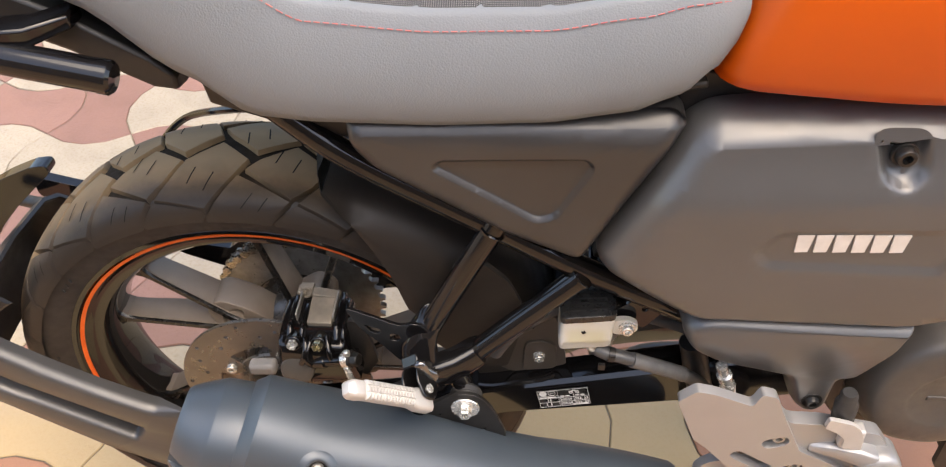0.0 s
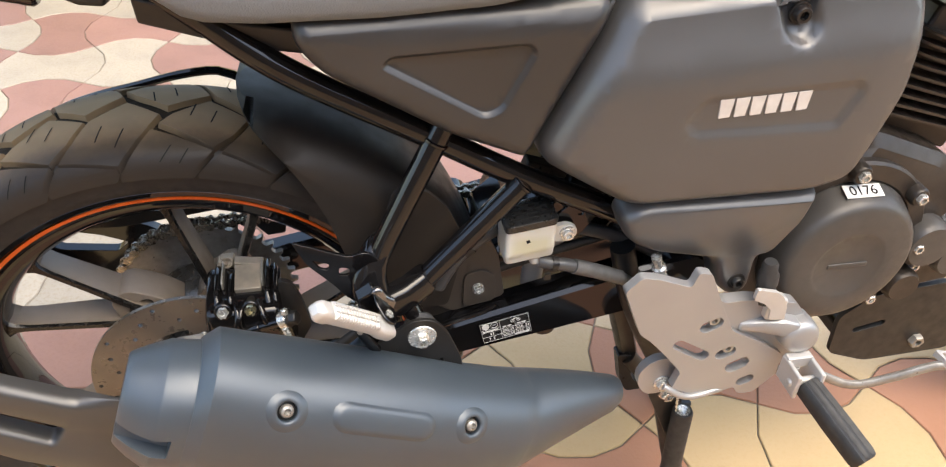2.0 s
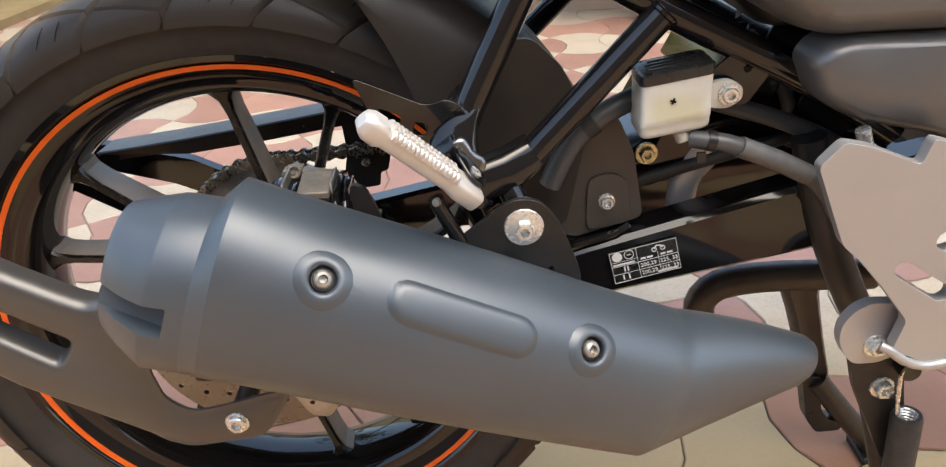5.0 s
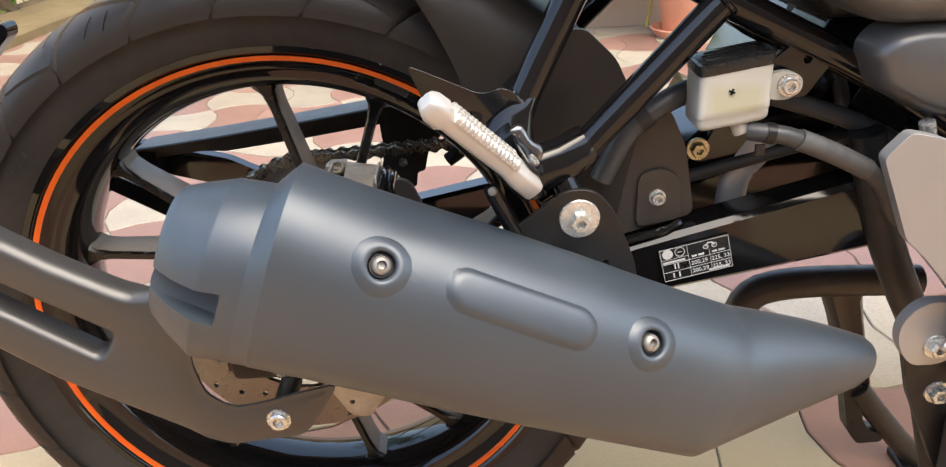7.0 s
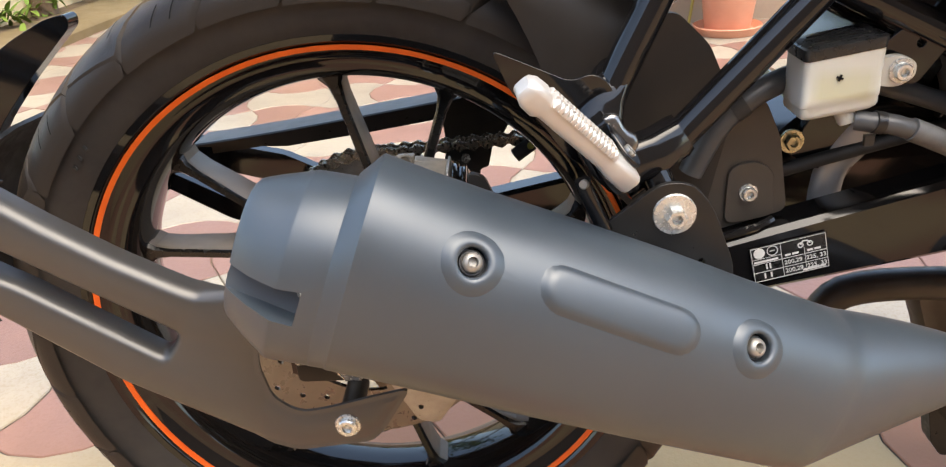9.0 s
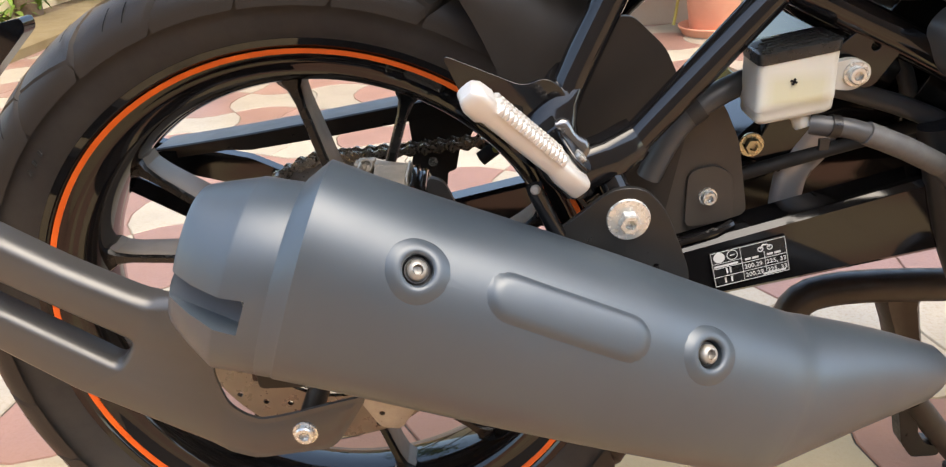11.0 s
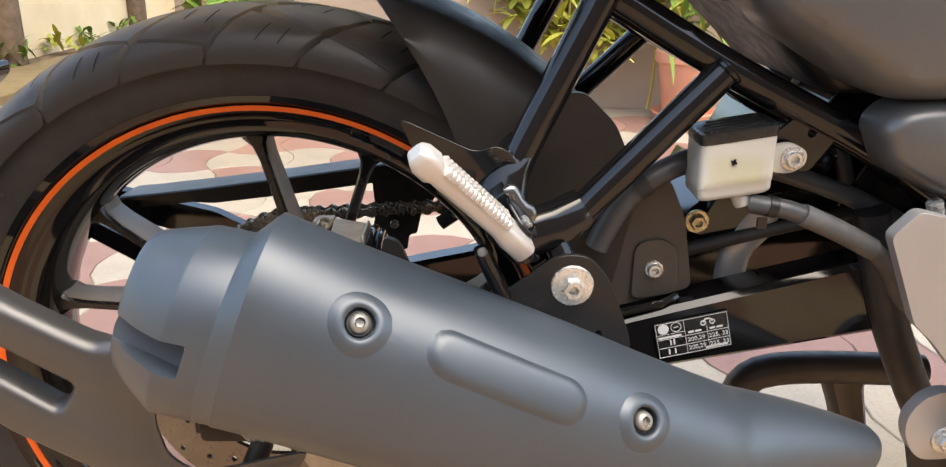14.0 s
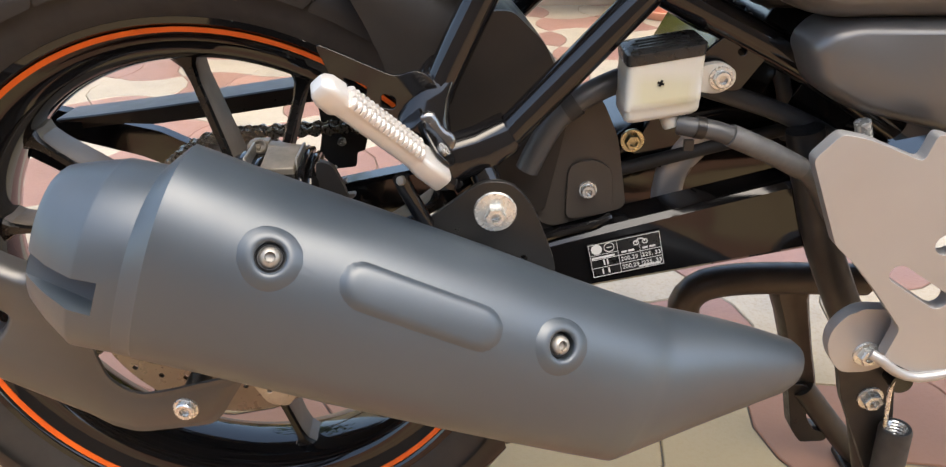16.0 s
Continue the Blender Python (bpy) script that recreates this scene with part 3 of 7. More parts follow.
for k in range(5):
    for a_out in (66, 93):
        part("spoke", spoke((54 if a_out == 66 else 60) + 72 * k, a_out + 72 * k), [M["spoke"], M["lit_spoke"]], wheel, smooth=25)
    # web with an oval opening where two spokes meet
    bm = bmesh.new()
    mid = radians(57 + 72 * k)
    web = [(0.045, -40), (0.080, -16), (0.112, -2), (0.114, 10), (0.082, 26), (0.045, 40)]
    pts = [(r * math.cos(mid + radians(a)), 0.30 + r * math.sin(mid + radians(a))) for r, a in web]
    c = (0.083 * math.cos(mid + radians(3)), 0.30 + 0.083 * math.sin(mid + radians(3)))
    u, v = (math.cos(mid), math.sin(mid)), (-math.sin(mid), math.cos(mid))
    hole = [(c[0] + 0.009 * math.cos(t) * u[0] + 0.016 * math.sin(t) * v[0], c[1] + 0.009 * math.cos(t) * u[1] + 0.016 * math.sin(t) * v[1]) for t in (2 * math.pi * i / 14 for i in range(14))]
    plate(bm, rounded(pts, 0.014, 4), 0.028, -0.012, [hole])
    # the web carries the same painted reflection
    part("spoke_web", bm, M["lit_spoke"], wheel, bevel=0.002)

# brake disc with drilled holes
bm = bmesh.new()
circle = lambda r, n, cx=0.0, cz=0.30: [(cx + r * math.cos(2 * math.pi * i / n), cz + r * math.sin(2 * math.pi * i / n)) for i in range(n)]
drill = []
for k in range(30):
    a, r = 2 * math.pi * k / 30, (0.104, 0.094, 0.084)[k % 3]
    drill.append(circle(0.0026, 8, r * math.cos(a), 0.30 + r * math.sin(a)))
slots = []
for k in range(5):
    a0 = radians(72 * k + 20)
    arc = [a0 + radians(44) * i / 8 for i in range(9)]
    slots.append([(0.068 * math.cos(a), 0.30 + 0.068 * math.sin(a)) for a in arc] + [(0.052 * math.cos(a), 0.30 + 0.052 * math.sin(a)) for a in reversed(arc)])
plate(bm, circle(0.111, 96), -0.0555, -0.0600, [circle(0.030, 30)] + drill + slots)
disc = part("brake_disc", bm, M["disc"], bike, "drilled steel rear brake disc")
for k in range(5):
    a = radians(72 * k + 6)
    bolt(disc, (0.058 * math.cos(a), -0.0600, 0.30 + 0.058 * math.sin(a)), 0.0062, M["zinc"], "disc_bolt")

# sprocket and chain
bm = bmesh.new()
teeth, SY, SR = 42, 0.076, 0.103
line = []
for k in range(teeth):
    for f, r in ((0.0, SR - 0.004), (0.3, SR - 0.003), (0.45, SR + 0.004), (0.6, SR + 0.004), (0.75, SR - 0.003)):
        a = 2 * math.pi * (k + f) / teeth
        line.append((r * math.cos(a), 0.30 + r * math.sin(a)))
plate(bm, line, SY + 0.0035, SY - 0.0035, [circle(0.030, 30)])
part("sprocket", bm, M["steel"], bike, "toothed steel rear sprocket")
route = [(SR * math.cos(radians(a)), SR * math.sin(radians(a)) + 0.30) for a in range(262, 82, -9)]
F = (0.60, 0.398)
top0, top1 = route[-1], (F[0], F[1] + 0.034)
bot0, bot1 = route[0], (F[0], F[1] - 0.034)
def run(a, b):
    n = int(math.dist(a, b) / 0.0127)
    return [(a[0] + (b[0] - a[0]) * k / n, a[1] + (b[1] - a[1]) * k / n) for k in range(n)]
arc = [(SR * math.cos(radians(a)), SR * math.sin(radians(a)) + 0.30) for a in np.arange(262, 82, -7.58)]
beads = run(bot1, arc[0]) + arc + run(arc[-1], top1)
chain = None
link_in, link_out = bmesh.new(), bmesh.new()
for bm, w, h in ((link_in, 0.0045, 0.0056), (link_out, 0.0070, 0.0054)):
    for s in (1, -1):
        right = [(0.0063 + h * math.cos(t), h * math.sin(t)) for t in (math.pi * (i / 6 - 0.5) for i in range(7))]
        plate(bm, right + [(0.0, h * 0.50)] + [(-x, -z) for x, z in right] + [(0.0, -h * 0.50)], s * w, s * (w + 0.0015))
    lathe(bm, [(0.0036, -w), (0.0036, w)], (0.0063, 0, 0), (0, 1, 0), 10)
shape_in, shape_out = mesh_of("link", link_in, M["chain"]), mesh_of("link", link_out, M["chain"])
bm = bmesh.new()
tube(bm, [(x, SY, z) for x, z in beads[::2]], 0.0012, 6, False)
chain = part("chain", bm, M["chain"], bike, "oily steel roller chain")
for i in range(len(beads) - 1):
    (x0, z0), (x1, z1) = beads[i], beads[i + 1]
    ob = new("chain_link", shape_in if i % 2 else shape_out)
    ob.parent = chain
    ob.matrix_basis = pose((x0 + x1) / 2, SY, (z0 + z1) / 2) @ Matrix.Rotation(-math.atan2(z1 - z0, x1 - x0), 4, "Y")

# chain guard on the left
bm = bmesh.new()
loops = []
for x, z, h in ((-0.162, 0.4235, 0.002), (-0.125, 0.4270, 0.007), (-0.075, 0.4325, 0.015), (0.0, 0.4420, 0.016), (0.10, 0.4555, 0.016), (0.20, 0.4690, 0.016), (0.272, 0.4780, 0.016)):
    loops.append([Vector((x, y, z + dz)) for y, dz in ((0.064, -h), (0.064, -0.001), (0.066, 0.0), (0.108, -0.002), (0.110, -0.004), (0.110, -0.024), (0.108, -0.024), (0.108, -0.0045), (0.0665, -0.0035), (0.0665, -h))])
loft(bm, loops)
# only the top face gets the grey with the painted sheen
for f in bm.faces:
    if f.calc_center_median().z > 0.35 and all(0.063 < v.co.y < 0.109 for v in f.verts) and len({round(v.co.y, 4) for v in f.verts} & {0.066, 0.108}) == 2:
        f.material_index = 1
part("chain_guard", bm, [M["bracket"], M["dusty_sheen_plastic"]], bike, "black plastic chain guard", smooth=25)

# stay between chain and far beam, with its bolt and a cable end
bm = bmesh.new()
plate(bm, rounded([(0.062, 0.368), (0.067, 0.392), (0.0645, 0.426), (0.147, 0.432), (0.129, 0.412), (0.120, 0.397), (0.112, 0.390), (0.107, 0.369), (0.099, 0.367), (0.097, 0.352), (0.075, 0.350)], 0.003), 0.1135, 0.1185)
stay = part("guard_stay", bm, M["satin_black"], bike, "black chain guard stay", bevel=0.0008)
bolt(stay, (0.085, 0.1135, 0.379), 0.0046, M["zinc"], "stay_bolt")
bm = bmesh.new()
tube(bm, [(0.133, 0.060, 0.398), (0.146, 0.060, 0.407), (0.164, 0.062, 0.419)], 0.0068, 12)
cable_end = part("cable_end", bm, M["rubber"], bike, "black rubber cable end with a yellow dab")
bm = bmesh.new()
lathe(bm, [(0.0034, -0.0010), (0.0030, 0.0006), (0.0002, 0.0007)], (0.147, 0.0534, 0.4085), (0, -1, 0.2), 10)
part("paint_dab", bm, M["yellow_dab"], cable_end)

# swingarm: two boxed beams and a cross piece
def beam(y, w):
    bm = bmesh.new()
    loops = []
    for x, zc, h in ((-0.050, 0.298, 0.013), (-0.02, 0.299, 0.020), (0.06, 0.312, 0.022), (0.18, 0.335, 0.0225), (0.28, 0.362, 0.0235), (0.38, 0.384, 0.027), (0.47, 0.404, 0.030), (0.55, 0.418, 0.032)):
        b = 0.004
        loops.append([Vector((x, y + sy * (w - (b if i in (0, 3) else 0)) * 1, zc + dz)) for i, (sy, dz) in enumerate(((-1, -h), (-1, -h + b), (-1, h - b), (-1, h)))] + [Vector((x, y + (w - (b if i in (0, 3) else 0)), zc + dz)) for i, dz in enumerate((h, h - b, -h + b, -h))])
    loft(bm, loops)
    return bm
swingarm = part("swingarm", beam(-0.095, 0.017), M["gloss_black"], bike, "gloss black box-section swingarm")
part("left_beam", beam(0.112, 0.014), M["gloss_black"], swingarm)
bm = bmesh.new()
tube(bm, [(0.30, -0.09, 0.392), (0.30, 0.11, 0.392)], 0.024, 16, False)
part("cross_tube", bm, M["gloss_black"], swingarm)
bm = bmesh.new()
tube(bm, [(0.53, -0.11, 0.415), (0.53, 0.125, 0.415)], 0.026, 16, False)
part("cross_tube", bm, M["gloss_black"], swingarm)
bm = bmesh.new()
tube(bm, [(0.235, -0.106, 0.377), (0.250, -0.109, 0.380), (0.275, -0.109, 0.388), (0.300, -0.108, 0.394), (0.312, -0.104, 0.398)], 0.0032, 8)
part("weld_bead", bm, M["gloss_black"], swingarm)
bm = bmesh.new()
plate(bm, rounded([(-0.045, 0.318), (-0.045, 0.284), (0.03, 0.284), (0.03, 0.318)], 0.006), -0.113, -0.117)
part("axle_plate", bm, M["bracket"], swingarm, bevel=0.001)
bolt(swingarm, (0.0, -0.117, 0.300), 0.012, M["zinc"], "axle_nut", hexhead=True, socket=False, washer=0.017)

bm = bmesh.new()
loops = []
for x, z0, z1, y in ((0.312, 0.335, 0.440, -0.058), (0.345, 0.345, 0.462, -0.050), (0.40, 0.355, 0.474, -0.046), (0.46, 0.370, 0.470, -0.050), (0.52, 0.38, 0.455, -0.060)):
    loops.append([Vector((x, y + 0.022, z0)), Vector((x, y - 0.004, (z0 + z1) / 2)), Vector((x, y - 0.016, z1 - 0.010)), Vector((x, y - 0.008, z1)), Vector((x, y + 0.10, z1)), Vector((x, y + 0.10, z0))])
loft(bm, loops)
part("linkage_web", bm, M["gloss_black"], swingarm, bevel=0.003)

# pale bent strip added for the bright highlight on the black part behind the beam
bm = bmesh.new()
loops = []
for x, z, w, k in ((0.3835, 0.4520, 0.0095, -0.6), (0.3800, 0.4450, 0.0118, -0.55), (0.3740, 0.4360, 0.0118, -0.62), (0.3670, 0.4260, 0.0115, -0.5), (0.3625, 0.4150, 0.0118, -0.25), (0.3610, 0.4020, 0.0120, -0.05), (0.3610, 0.3900, 0.0120, 0.0)):
    loops.append([Vector((x + w * u, -0.0680 - v, z + w * u * k)) for u, v in ((-1, -0.001), (-0.85, 0.0022), (-0.4, 0.0042), (0.1, 0.0048), (0.6, 0.0036), (0.95, 0.0012), (1, -0.001), (0.5, -0.003), (-0.5, -0.003))])
loft(bm, loops)
part("highlight_band", bm, M["alloy"], swingarm, "pale bent strip in place of a highlight on the black linkage", smooth=60)

# tyre pressure sticker on the swingarm
stick = Matrix.Translation((0.3235, -0.1135, 0.3715)) @ Matrix.Rotation(-math.atan2(0.0115, 0.0515), 4, "Y") @ Matrix.Rotation(radians(90), 4, "X")
bm = bmesh.new()
box(bm, (0, 0, 0), (0.0535, 0.0285, 0.0008))
bm.transform(stick)
sticker = part("pressure_sticker", bm, M["label_black"], bike, "black tyre pressure sticker with white table")
def bars(rects, mat, name, m, parent, h=0.0003, z=0.0006):
    for x0, y0, x1, y1 in rects:
        bm = bmesh.new()
        box(bm, ((x0 + x1) / 2, (y0 + y1) / 2, z), (x1 - x0, y1 - y0, h))
        bm.transform(m)
        part(name, bm, mat, parent)
t = 0.00035
bars([(-0.0262, 0.0134, 0.0262, 0.0134 + t), (-0.0262, -0.0138, 0.0262, -0.0138 + t), (-0.0262, -0.0138, -0.0262 + t, 0.0137), (0.0262 - t, -0.0138, 0.0262, 0.0137),
      (-0.0055, -0.0138, -0.0055 + t, 0.0137), (0.0105, -0.0105, 0.0105 + t, 0.006), (-0.0262, 0.0005, 0.0262, 0.0005 + t), (-0.0262, -0.0065, 0.0262, -0.0065 + t), (-0.0262, 0.0045, -0.0055, 0.0045 + t * 0.6)], M["white_print"], "rule", stick, sticker)
bars([(-0.003, 0.0022, 0.001, 0.0037), (0.002, 0.0022, 0.0065, 0.0037), (0.0125, 0.0022, 0.0165, 0.0037), (0.0175, 0.0022, 0.022, 0.0037), (0.008, -0.0128, 0.024, -0.0113), (-0.025, 0.0015, -0.008, 0.0030)], M["white_print"], "small_print", stick, sticker)
for string, x, y in (("200,29", 0.0022, -0.0030), ("225, 33", 0.0183, -0.0030), ("200,29", 0.0022, -0.0098), ("225, 33", 0.0183, -0.0098)):
    text_on(string, 0.0047, stick @ Matrix.Translation((x, y, 0.0006)), M["white_print"], sticker)
bm = bmesh.new()
lathe(bm, [(0.0040, 0.0002), (0.0040, 0.0007)], (-0.0205, 0.0092, 0), (0, 0, 1), 24)
ring(bm, [(0.0034, 0.0002), (0.0039, 0.0002), (0.0039, 0.0007), (0.0034, 0.0007)], (-0.0112, 0.0092, 0), (0, 0, 1), 24)
box(bm, (-0.0112, 0.0092, 0.0005), (0.0035, 0.0006, 0.0004))
for x in (-0.0165, -0.0140, -0.0185):
    box(bm, (x, -0.0025 if x != -0.0185 else -0.0098, 0.0005), (0.0012, 0.0042, 0.0004))
box(bm, (-0.0140, -0.0098, 0.0005), (0.0012, 0.0042, 0.0004))
for x in (0.0085, 0.0150):
    ring(bm, [(0.0014, 0.0002), (0.0021, 0.0002), (0.0021, 0.0007), (0.0014, 0.0007)], (x, 0.0082, 0), (0, 0, 1), 16)
tube(bm, [(0.0085, 0.0085, 0.0005), (0.0105, 0.0112, 0.0005), (0.0135, 0.0108, 0.0005), (0.0150, 0.0085, 0.0005)], 0.0006, 5, False)
bm.transform(stick)
part("pictogram", bm, M["white_print"], sticker)

# muffler
AX, UPV = Vector((0.937, 0, -0.350)).normalized(), Vector((0.350, 0, 0.937)).normalized()
MO = Vector((0, 0, 0.425))
def muf(s, y, u):
    return MO + AX * s + UPV * u + Vector((0, y, 0))
def oval(s, y, u, h, w, n=40, e=2.4, lean=0.0):
    out = []
    for k in range(n):
        a = 2 * math.pi * k / n
        c, d = math.cos(a), math.sin(a)
        du = h * math.copysign(abs(d) ** (2 / e), d)
        out.append(muf(s + lean * du, y + w * math.copysign(abs(c) ** (2 / e), c), u + du))
    return out
def body_row(s):
    """Centre y, centre u, half height and half width of the shield at s, eased between its stations."""
    at = [(0.0280, -0.2215, 0.0256, 0.0650, 0.0500), (0.060, -0.2195, 0.0243, 0.0625, 0.0516), (0.09, -0.217, 0.0230, 0.0607, 0.0538), (0.15, -0.214, 0.0210, 0.0593, 0.0532), (0.21, -0.210, 0.0185, 0.0575, 0.0512), (0.26, -0.204, 0.0145, 0.0556, 0.0492), (0.30, -0.197, 0.0105, 0.0546, 0.0480), (0.332, -0.1895, 0.0068, 0.0542, 0.0478)]
    for p, q in zip(at, at[1:]):
        if s <= q[0]:
            f = max(0.0, (s - p[0]) / (q[0] - p[0]))
            return [p[i] + (q[i] - p[i]) * f for i in range(1, 5)]
    return list(at[-1][1:])
def body_at(s, a):
    """A point of the shield's skin at s and the angle a round it, and the way out of it there."""
    def at(s, a):
        y, u, h, w = body_row(s)
        c, d = math.cos(a), math.sin(a)
        return muf(s, y + w * math.copysign(abs(c) ** (2 / 2.4), c), u + h * math.copysign(abs(d) ** (2 / 2.4), d))
    p = at(s, a)
    way = (at(s + 0.004, a) - at(s - 0.004, a)).cross(at(s, a + 0.02) - at(s, a - 0.02)).normalized()
    return p, way if way.y < 0 else -way
def skin_near(p):
    """The s and angle of the shield's skin nearest to p, on the side that faces out."""
    best = min((((body_at(0.04 + 0.004 * i, radians(100 + 2 * j))[0] - p).length, 0.04 + 0.004 * i, radians(100 + 2 * j)) for i in range(72) for j in range(46)))
    return best[1], best[2]
bm = bmesh.new()
rows = [oval(*r) for r in ((0.0174, -0.2200, 0.0170, 0.0500, 0.0425), (0.0176, -0.2200, 0.0172, 0.0570, 0.0478), (0.0188, -0.2200, 0.0178, 0.0582, 0.0484), (0.0272, -0.2213, 0.0250, 0.0640, 0.0494))]
rows += [oval(s, *body_row(s)) for s in (0.0286, 0.0302, 0.042, 0.060, 0.075, 0.09, 0.12, 0.15, 0.18, 0.21, 0.235, 0.26, 0.28, 0.30, 0.318, 0.332)]
rows.append(oval(0.335, -0.188, 0.0066, 0.0536, 0.0474))
for f in (0.06, 0.2, 0.35, 0.5, 0.65, 0.8, 0.9, 0.96, 0.99, 1.0):
    low, top = -0.0470 + 0.0740 * f, 0.0602 + 0.0035 * math.sin(math.pi * f) - 0.002 * f
    tip = 1.0 if f < 0.96 else (0.86 if f < 0.98 else 0.55 if f < 1 else 0.1)
    rows.append(oval(0.335 + 0.121 * f, -0.188 + 0.025 * f, (low + top) / 2, (top - low) / 2 * tip, (0.0474 * (1 - f) + 0.017 * f) * tip, e=2.4 - 0.3 * f))
loft(bm, rows)
muffler = part("muffler", bm, M["muffler"], bike, "stubby matt grey-black muffler with bolted shield", smooth=17)
# tail cap: a short straight band, then a cone with a slot cut into its side
bm = bmesh.new()
cap_rows = [(0.0280, 0.0165, 0.0500, 0.0430), (0.0195, 0.0160, 0.0566, 0.0476), (-0.0055, 0.0131, 0.0562, 0.0472), (-0.0068, 0.0129, 0.0558, 0.0468), (-0.0080, 0.0129, 0.0551, 0.0462), (-0.0220, 0.0144, 0.0480, 0.0394), (-0.0310, 0.0156, 0.0430, 0.0332), (-0.0340, 0.0159, 0.0410, 0.0308), (-0.0355, 0.0160, 0.0390, 0.0288), (-0.0350, 0.0160, 0.0355, 0.0255), (-0.005, 0.0160, 0.0300, 0.0200)]
loft(bm, [oval(s, -0.220, u, h, w, 48, 2.35) for s, u, h, w in cap_rows])
cap = part("tail_cap", bm, M["muffler"], muffler, "smooth grey muffler end cap with a side slot", smooth=24)
bm = bmesh.new()
outer = [muf(-0.062, -0.300, 0.0172), muf(0.0082, -0.300, 0.0262), muf(0.0072, -0.300, -0.0010), muf(-0.062, -0.300, 0.0030)]
deep = [muf(-0.062, -0.2438, 0.0185), muf(0.0064, -0.2460, 0.0235), muf(0.0060, -0.2560, 0.0040), muf(-0.062, -0.2438, 0.0060)]
loft(bm, [outer, deep])
cut(cap, bm)
bolt(muffler, muf(0.0070, -0.2560, 0.0185), 0.0030, M["zinc"], "cap_rivet", (-0.8, -0.5, 0.3), socket=False)
# soft raised bosses, their sunk bolts, and the long pressed bar
def boss(p, r):
    s, a = skin_near(p)
    p, axis = body_at(s, a)
    es, ea = body_at(s + 0.005, a)[0] - body_at(s - 0.005, a)[0], body_at(s, a + 0.05)[0] - body_at(s, a - 0.05)[0]
    ks, ka = 0.01 / es.length, 0.1 / ea.length
    bm = bmesh.new()
    tool = bmesh.new()
    lathe(tool, [(r * 0.66, -0.0085), (r * 0.66, 0.02)], p, axis, 32)
    cut(muffler, tool)
    loops = []
    for k, h in ((1.46, -0.0006), (1.36, 0.0001), (1.24, 0.0006), (1.10, 0.0013), (0.96, 0.0018), (0.82, 0.0019), (0.72, 0.0014), (0.665, 0.0004)):
        loops.append([sum(((q + w * h) for q, w in [body_at(s + ks * k * r * math.cos(t), a + ka * k * r * math.sin(t))]), Vector()) for t in (2 * math.pi * i / 40 for i in range(40))])
    loops.append([v - axis * 0.0075 for v in loops[-1]])
    loft(bm, loops, caps=False)
    part("boss", bm, M["muffler"], muffler, smooth=50)
    bm = bmesh.new()
    lathe(bm, [(r * 0.70, -0.0060), (r * 0.58, -0.0060), (r * 0.58, -0.0040), (r * 0.54, -0.0034), (0.0002, -0.0034)], p, axis, 28, caps=False)
    part("boss_washer", bm, M["bracket"], muffler)
    bm = bmesh.new()
    k = r * 0.46
    lathe(bm, [(k, -0.0036), (k, -0.0020), (k * 0.93, -0.0006), (k * 0.74, 0.0006), (k * 0.50, 0.0011), (k * 0.48, 0.0010)], p, axis, 28, caps=False)
    lathe(bm, [(k * 0.48, 0.0010), (k * 0.46, -0.0022), (0.0002, -0.0024)], p, axis, 6, caps=False)
    part("shield_bolt", bm, M["steel"], muffler)
boss(Vector((0.1092, -0.2680, 0.4590)), 0.0124)
boss(Vector((0.2682, -0.2515, 0.3880)), 0.0124)
bm = bmesh.new()
(s0, a0), (s1, a1) = skin_near(Vector((0.1555, -0.2600, 0.4365))), skin_near(Vector((0.2165, -0.2580, 0.4060)))
grid = []
for i in range(37):
    f = -0.30 + 1.60 * i / 36
    row = []
    for j in range(17):
        g = -1.0 + 2.0 * j / 16
        p, way = body_at(s0 + (s1 - s0) * f, a0 + (a1 - a0) * f + 0.37 * g)
        over = max(0.0, -f, f - 1) * 0.068
        d = math.hypot(over, 0.0195 * g)
        k = min(1.0, max(0.0, (0.0160 - d) / 0.0070))
        row.append(bm.verts.new(p + way * (0.0036 * k * k * (3 - 2 * k) - 0.0008)))
    grid.append(row)
for r0, r1 in zip(grid, grid[1:]):
    for j in range(16):
        bm.faces.new((r0[j], r0[j + 1], r1[j + 1], r1[j]))
part("pressed_bar", bm, M["muffler"], muffler, smooth=0)
# exhaust pipe ahead of the muffler
bm = bmesh.new()
tube(bm, [(0.360, -0.172, 0.330), (0.385, -0.168, 0.322), (0.412, -0.163, 0.314)], 0.009, 14)
part("exhaust_pipe", bm, M["bracket"], muffler)

# muffler hanger with its large washer
bm = bmesh.new()
plate(bm, rounded([(0.150, 0.410), (0.217, 0.461), (0.236, 0.460), (0.249, 0.444), (0.2645, 0.402), (0.263, 0.372), (0.20, 0.372)], 0.010), -0.176, -0.180, [circle(0.0022, 8, 0.205, 0.415), circle(0.0022, 8, 0.2435, 0.407)])
hanger = part("muffler_hanger", bm, M["bracket"], bike, "flat black steel muffler hanger", bevel=0.0012)
bolt(hanger, (0.2255, -0.180, 0.4405), 0.0068, M["zinc"], "hanger_bolt", washer=0.0135, hexhead=True, h=0.008, label="zinc hexagon bolt on a large washer")
bm = bmesh.new()
ring(bm, [(0.009, -0.006), (0.0145, -0.006), (0.0155, -0.003), (0.0125, 0.0), (0.0155, 0.003), (0.0145, 0.006), (0.009, 0.006)], (0.2255, -0.168, 0.4405), (0, 1, 0), 28)
part("rubber_bush", bm, M["rubber"], hanger)

